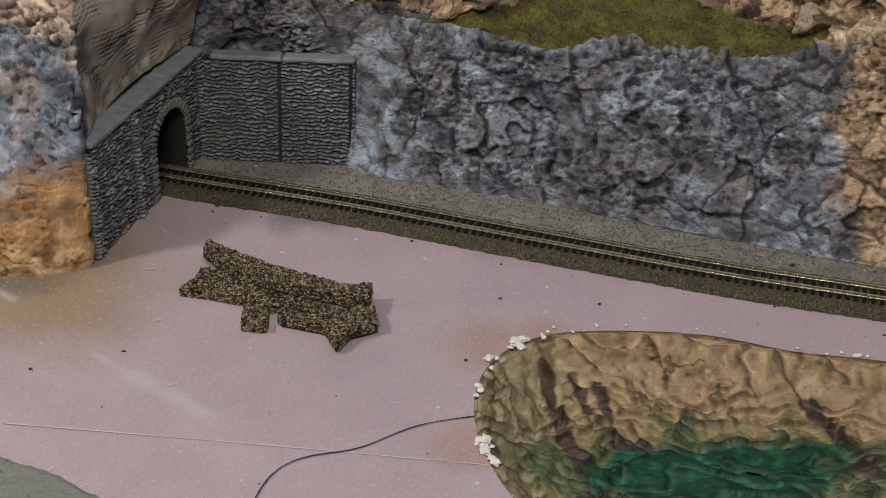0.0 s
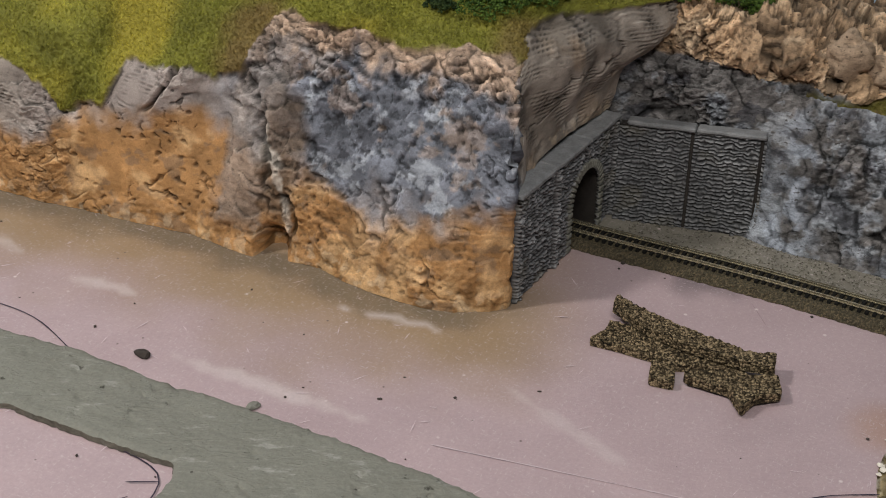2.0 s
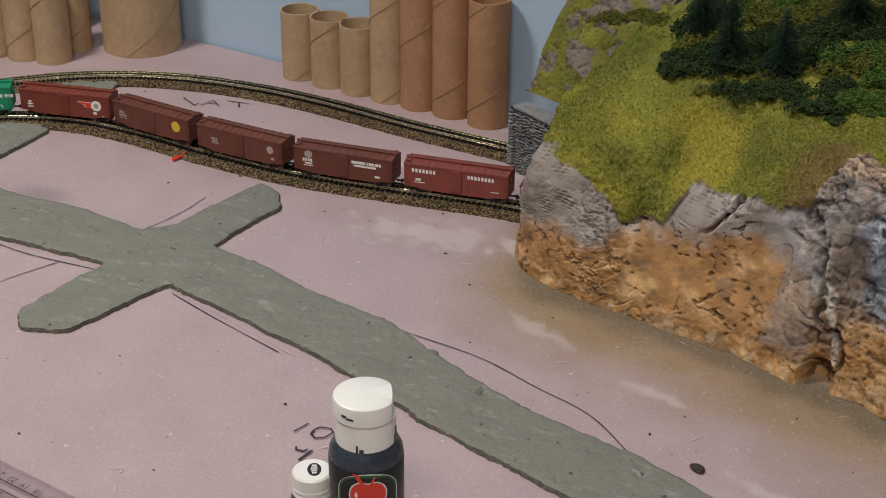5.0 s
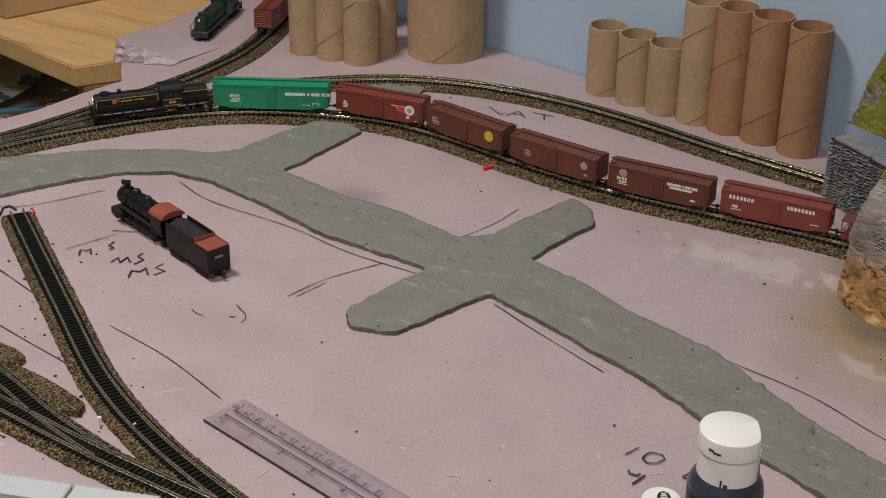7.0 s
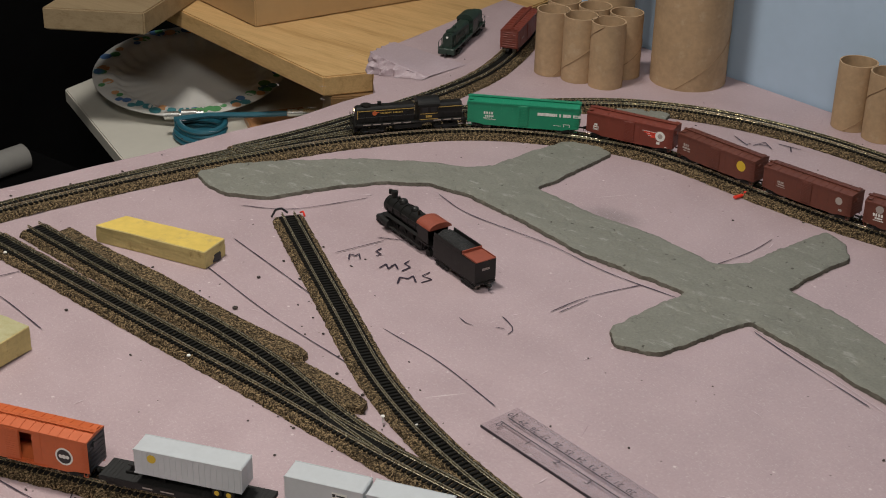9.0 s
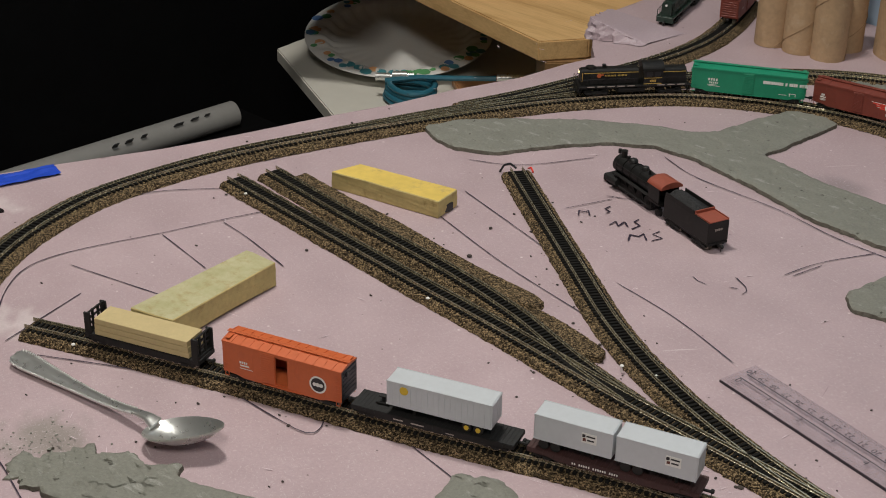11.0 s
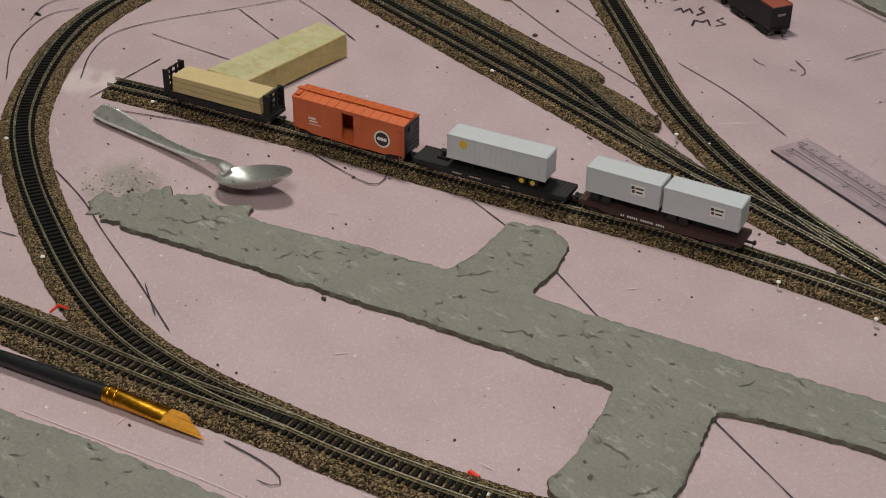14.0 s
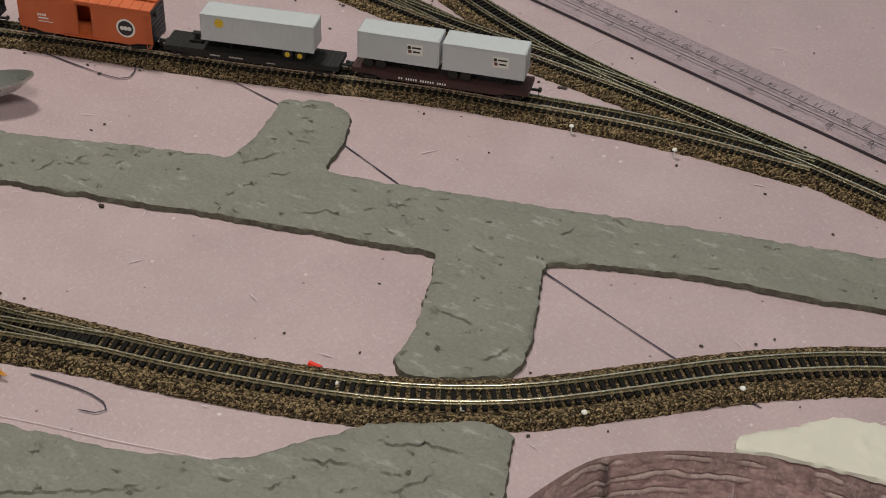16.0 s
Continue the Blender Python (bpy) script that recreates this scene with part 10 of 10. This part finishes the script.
def turf():
    """Short fibres over the grassy parts of the hill and the cliff's ledge, each of the tone of its ground."""
    rng = np.random.default_rng(5)
    roots, tones = [], []
    for skin, tint, mask, want in ((HILL_SKIN, HILL_TONES, HILL_TURF, 110000), (CLIFF_SKIN, CLIFF_TONES, CLIFF_TURF, 26000)):
        at = np.flatnonzero(mask.ravel() > 0.6)
        pick = rng.choice(at, min(want, len(at)), replace=False)
        roots.append(skin.reshape(-1, 3)[pick])
        tones.append(tint.reshape(-1, 3)[pick])
    p, c = np.concatenate(roots), np.concatenate(tones)
    n = len(p)
    p[:, :2] += rng.uniform(-0.0005, 0.0005, (n, 2))
    a, w, ln = rng.uniform(0, 6.283, n), rng.uniform(0.0003, 0.0007, n), rng.uniform(0.0003, 0.0013, n)
    side = np.stack([np.cos(a) * w, np.sin(a) * w, np.zeros(n)], 1)
    low = np.array((0, 0, 0.0003))
    tip = p + np.stack([rng.normal(0, 0.0007, n), rng.normal(0, 0.0007, n), ln], 1)
    verts = np.stack([p + side - low, p - side - low, tip], 1).reshape(-1, 3)
    me = bpy.data.meshes.new("turf")
    me.from_pydata(verts.tolist(), [], np.arange(3 * n).reshape(-1, 3).tolist())
    me.materials.append(TURF)
    tint_layer(me, np.repeat(c * rng.uniform(0.8, 1.6, (n, 1)), 3, axis=0))
    tagged(new("turf", me), "short mustard and green turf fibres on the hill", "turf", kind="stuff")


turf()

# ---- the corner beyond the bench ----
def planked(name, colour, dark, along=(1.0, 14.0, 14.0), rot=0.0):
    m, nt, b = mat(name, 0.5, 0, 0.4)
    tc = nt.nodes.new("ShaderNodeTexCoord")
    mp = nt.nodes.new("ShaderNodeMapping")
    mp.inputs["Rotation"].default_value = (0, 0, rot)
    mp.inputs["Scale"].default_value = along
    nt.links.new(tc.outputs["Object"], mp.inputs[0])
    n1 = noise_node(nt, mp.outputs[0], 6.0, 6, 0.65)
    n2 = noise_node(nt, mp.outputs[0], 40.0, 4, 0.6)
    col = ramp(nt, n1, [(0.3, dark), (0.5, colour), (0.75, tuple(min(1, c * 1.15) for c in colour))])
    col = mix(nt, 0.35, col, ramp(nt, n2, [(0.35, dark), (0.65, colour)]))
    nt.links.new(col, b.inputs["Base Color"])
    bump(nt, b, n2, 0.15, 0.0005)
    return m


PINE = planked("pine_board", (0.64, 0.42, 0.19), (0.42, 0.245, 0.09), rot=0.25)
PLAIN = varied("box_board", (0.46, 0.30, 0.145), 0.6, 0, 0.08, 60.0)
WHITEBOARD = varied("white_shelf", (0.62, 0.60, 0.53), 0.5, 0, 0.05, 80.0)


def board(name, label, category, poly, z0, z1, material, bevel=1.5):
    c = np.array(poly).mean(0)
    ob = thing(name, label, category, Matrix.Translation((c[0], c[1], 0)))
    bm = bmesh.new()
    slab(bm, [((x - c[0]) * 1000, (y - c[1]) * 1000) for x, y in poly], z0 * 1000, z1 * 1000)
    bmesh.ops.bevel(bm, geom=list(bm.edges), offset=bevel, segments=2, affect="EDGES")
    part("panel", bm, material, ob)
    return ob


board("wooden_board", "thick varnished pine board lying over the gap", "wooden board", [(-1.64, 1.085), (-1.252, 1.000), (-1.222, 1.045), (-1.225, 1.40), (-1.70, 1.50)], -0.052, -0.030, PINE)
board("wooden_box", "plain tan wooden box standing on the pine board", "box", [(-1.415, 1.070), (-1.333, 1.290), (-1.50, 1.37), (-1.60, 1.115)], -0.0295, 0.14, PLAIN)
board("trestle", "short dark wooden block carrying the pine board", "wood block", [(-1.245, 1.004), (-1.205, 1.050), (-1.24, 1.09), (-1.28, 1.03)], -0.16, -0.0525, planked("block_wood", (0.24, 0.14, 0.06), (0.13, 0.07, 0.03)))
board("plank", "sawn plank end with a grey side", "plank", [(-1.587, .912), (-1.488, .971), (-1.55, 1.13), (-1.66, 1.09)], -0.0295, -0.004, planked("plank_wood", (0.36, 0.27, 0.16), (0.24, 0.17, 0.09)))
board("white_shelf", "white painted shelf under the paper plate", "shelf", [(-1.70, 1.02), (-1.345, .855), (-1.20, .99), (-1.30, 1.40), (-1.75, 1.45)], -0.175, -0.158, WHITEBOARD)


def paper_plate():
    ob = thing("paper_plate", "white paper plate with a printed floral rim", "plate", Matrix.Translation((-1.572, 1.112, -0.1575 + 0.0165)) @ Matrix.Rotation(radians(8), 4, Vector((0.78, 0.63, 0))))
    bm = bmesh.new()
    n = 120
    rings = []
    for k, (r, z) in enumerate([(0, 1.0), (40, 1.0), (74, 1.2), (82, 3.0), (88, 7.5), (92, 11.5), (98, 13.6), (108, 14.6), (116, 14.9), (117, 14.4)]):
        row = []
        for i in range(n):
            flute = 1.9 * math.cos(i * 6.2832 / 4) * (1 if 3 <= k <= 6 else 0)
            row.append(bm.verts.new(((r + 0.0) * math.cos(6.28318 * i / n), r * math.sin(6.28318 * i / n), z + flute)))
        rings.append(row)
    for a, b in zip(rings, rings[1:]):
        for i in range(n):
            bm.faces.new((a[i], a[(i + 1) % n], b[(i + 1) % n], b[i]))
    bmesh.ops.remove_doubles(bm, verts=bm.verts, dist=0.001)
    bmesh.ops.solidify(bm, geom=bm.faces, thickness=0.5)
    part("dish", bm, varied("paper_white", (0.66, 0.65, 0.62), 0.45, 0, 0.04, 100.0), ob, smooth=True)
    random.seed(5)
    for material in (varied("print_teal", (0.06, 0.22, 0.25), 0.5), varied("print_peach", (0.62, 0.33, 0.16), 0.5), varied("print_green", (0.10, 0.30, 0.12), 0.5), varied("print_blue", (0.08, 0.17, 0.36), 0.5)):
        bm = bmesh.new()
        for i in range(17):
            a, r = random.uniform(0, 6.283), random.uniform(100, 113)
            made = bmesh.ops.create_circle(bm, cap_ends=True, segments=8, radius=random.uniform(4, 8))["verts"]
            for v in made:
                v.co.x *= random.uniform(0.8, 1.2)
            bmesh.ops.translate(bm, vec=(r * math.cos(a), r * math.sin(a), 15.6 + 0.1 * (r - 106) * 0.5), verts=made)
        part("rim_print", bm, material, ob, "printed petals on the rim", kind="stuff")


paper_plate()


def cable_coil():
    ob = thing("cable_coil", "coil of teal cable with chrome connectors", "cable", Matrix.Translation((-1.455, 1.012, -0.157)))
    teal = varied("cable_teal", (0.02, 0.12, 0.17), 0.4, 0, 0.15, 200.0)
    for k, (rx, ry, z) in enumerate(((30, 24, 3.5), (29, 25, 9.5), (31, 23, 15.5), (28, 25, 21.5))):
        bm = bmesh.new()
        wire(bm, [(rx * math.cos(t) + k * 2, ry * math.sin(t), z + 1.5 * math.sin(2 * t)) for t in np.linspace(0, 2 * math.pi, 40, endpoint=False)], 3.3, 8, True)
        part("loop", bm, teal, ob, smooth=True)
    bm = bmesh.new()
    wire(bm, [(-20, -18, 24), (10, 6, 30), (45, 30, 32), (80, 62, 33)], 3.3, 8)
    part("lead", bm, teal, ob, smooth=True)
    for x, y, z in ((-26, -14, 26), (-10, -2, 29), (88, 70, 33), (100, 80, 33)):
        bm = bmesh.new()
        cyl(bm, (x - 8, y - 6, z), (x + 6, y + 4, z + 1), 4.6, seg=14)
        cyl(bm, (x + 6, y + 4, z + 1), (x + 12, y + 9, z + 1.4), 3.0, seg=14)
        part("connector", bm, CHROME, ob, "chrome connector", smooth=True)


cable_coil()
board("printed_card", "printed card in orange and grey", "card", [(-1.455, 1.085), (-1.400, 1.045), (-1.355, 1.105), (-1.415, 1.145)], -0.157, -0.1465, varied("card_print", (0.40, 0.20, 0.09), 0.4, 0, 0.5, 40.0))
board("marker_pen", "black marker pen lying on the shelf", "pen", [(-1.425, 1.03), (-1.417, 1.022), (-1.365, 1.075), (-1.373, 1.082)], -0.157, -0.148, LABELBLACK, 2.0)

cabinet = thing("cabinet", "black draped block, widened to black out the corner", "cabinet", Matrix.Translation((-2.05, 0.42, -0.95)))
bm = bmesh.new()
# Drape added wide enough to hide the lit wall and black out the corner.
box(bm, 0, 560, 700, 500, 2300, 1400, 12)
bmesh.ops.subdivide_edges(bm, edges=bm.edges, cuts=12, use_grid_fill=True)
for v in bm.verts:
    v.co += Vector((1, 1, 0)) * 9 * noise.noise((v.co.x * 0.012, v.co.y * 0.012, v.co.z * 0.004))
part("drape", bm, BLACK, cabinet, smooth=True)

bin_ob = thing("waste_bin", "black waste bin lined with a grey plastic bag", "waste bin", Matrix.Translation((-1.625, 0.445, -0.95)))
bm = bmesh.new()
lathe(bm, [(0, 1), (85, 1), (105, 860), (110, 868), (104, 872), (100, 860), (82, 8), (0, 8)], 36)
part("bin", bm, BLACK, bin_ob, smooth=True)
bm = bmesh.new()
bmesh.ops.create_icosphere(bm, subdivisions=5, radius=1)
for v in bm.verts:
    q = v.co.copy()
    v.co = Vector((q.x * 82, q.y * 82, 960 + q.z * 110)) * 1
    f = 1 + 0.16 * noise.noise(q * 2.2) + 0.07 * (1 - abs(noise.noise(q * 5.0)))
    v.co.x *= f
    v.co.y *= f
part("bag", bm, varied("bag_grey", (0.50, 0.49, 0.43), 0.4, 0, 0.25, 30.0), bin_ob, "crumpled grey plastic bag", smooth=True)

tube = thing("mailing_tube", "grey paper roll lying in the dark below the bench", "paper roll")
bm = bmesh.new()
cyl(bm, (-1770, 640, -255), (-1757, 990, -255), 17, seg=36)
cyl(bm, (-1770.2, 638, -255), (-1756.8, 992, -255), 12, seg=36)
part("roll", bm, varied("roll_grey", (0.26, 0.255, 0.24), 0.7, 0, 0.1, 80.0), tube, smooth=True)
bm = bmesh.new()
for y, w in ((800, 12), (820, 16), (842, 12), (895, 22), (920, 18), (940, 12)):
    box(bm, -1748, y, -241, 1.2, w * 0.6, 9, turn=Matrix.Rotation(0.75, 4, "Y"))
part("print", bm, LABELBLACK, tube, "dark print bars", kind="stuff")

side_table = thing("side_table", "low table under a black cloth in the dark", "table", Matrix.Translation((-1.70, 0.78, -0.95)))
bm = bmesh.new()
box(bm, 0, 0, 339, 300, 520, 678, 6)
part("cloth", bm, BLACK, side_table)


def ballast():
    """Loose grey grains between the main track and the rock."""
    rng = random.Random(44)
    verts, faces = [], []
    line = PATHS["main"]
    line = line[line[:, 0] > -0.05]
    foot = np.array([c[:2] for c in CLIFF[0]])
    order = np.argsort(line[:, 0])
    for n in range(4200):
        x = rng.uniform(-0.03, 0.46)
        low = float(np.interp(x, line[order, 0], line[order, 1])) + 0.016
        high = float(np.interp(x, foot[:, 0], foot[:, 1]))
        if high <= low:
            continue
        y = rng.uniform(low, high)
        s = rng.uniform(0.0003, 0.0008)
        k = len(verts)
        verts += [(x + p[0] * s * rng.uniform(0.6, 1.3), y + p[1] * s * rng.uniform(0.6, 1.3), 0.0003 + (p[2] + 0.6) * s * 0.6) for p in OCTA_V]
        faces += [tuple(i + k for i in f) for f in OCTA_F]
    me = bpy.data.meshes.new("ballast")
    me.from_pydata(verts, [], faces)
    me.materials.append(leaf_paint("ballast_grey", (0.09, 0.082, 0.062), (0.26, 0.245, 0.20)))
    tagged(new("ballast", me), "loose grey ballast grains beside the track", "ballast", kind="stuff")


ballast()
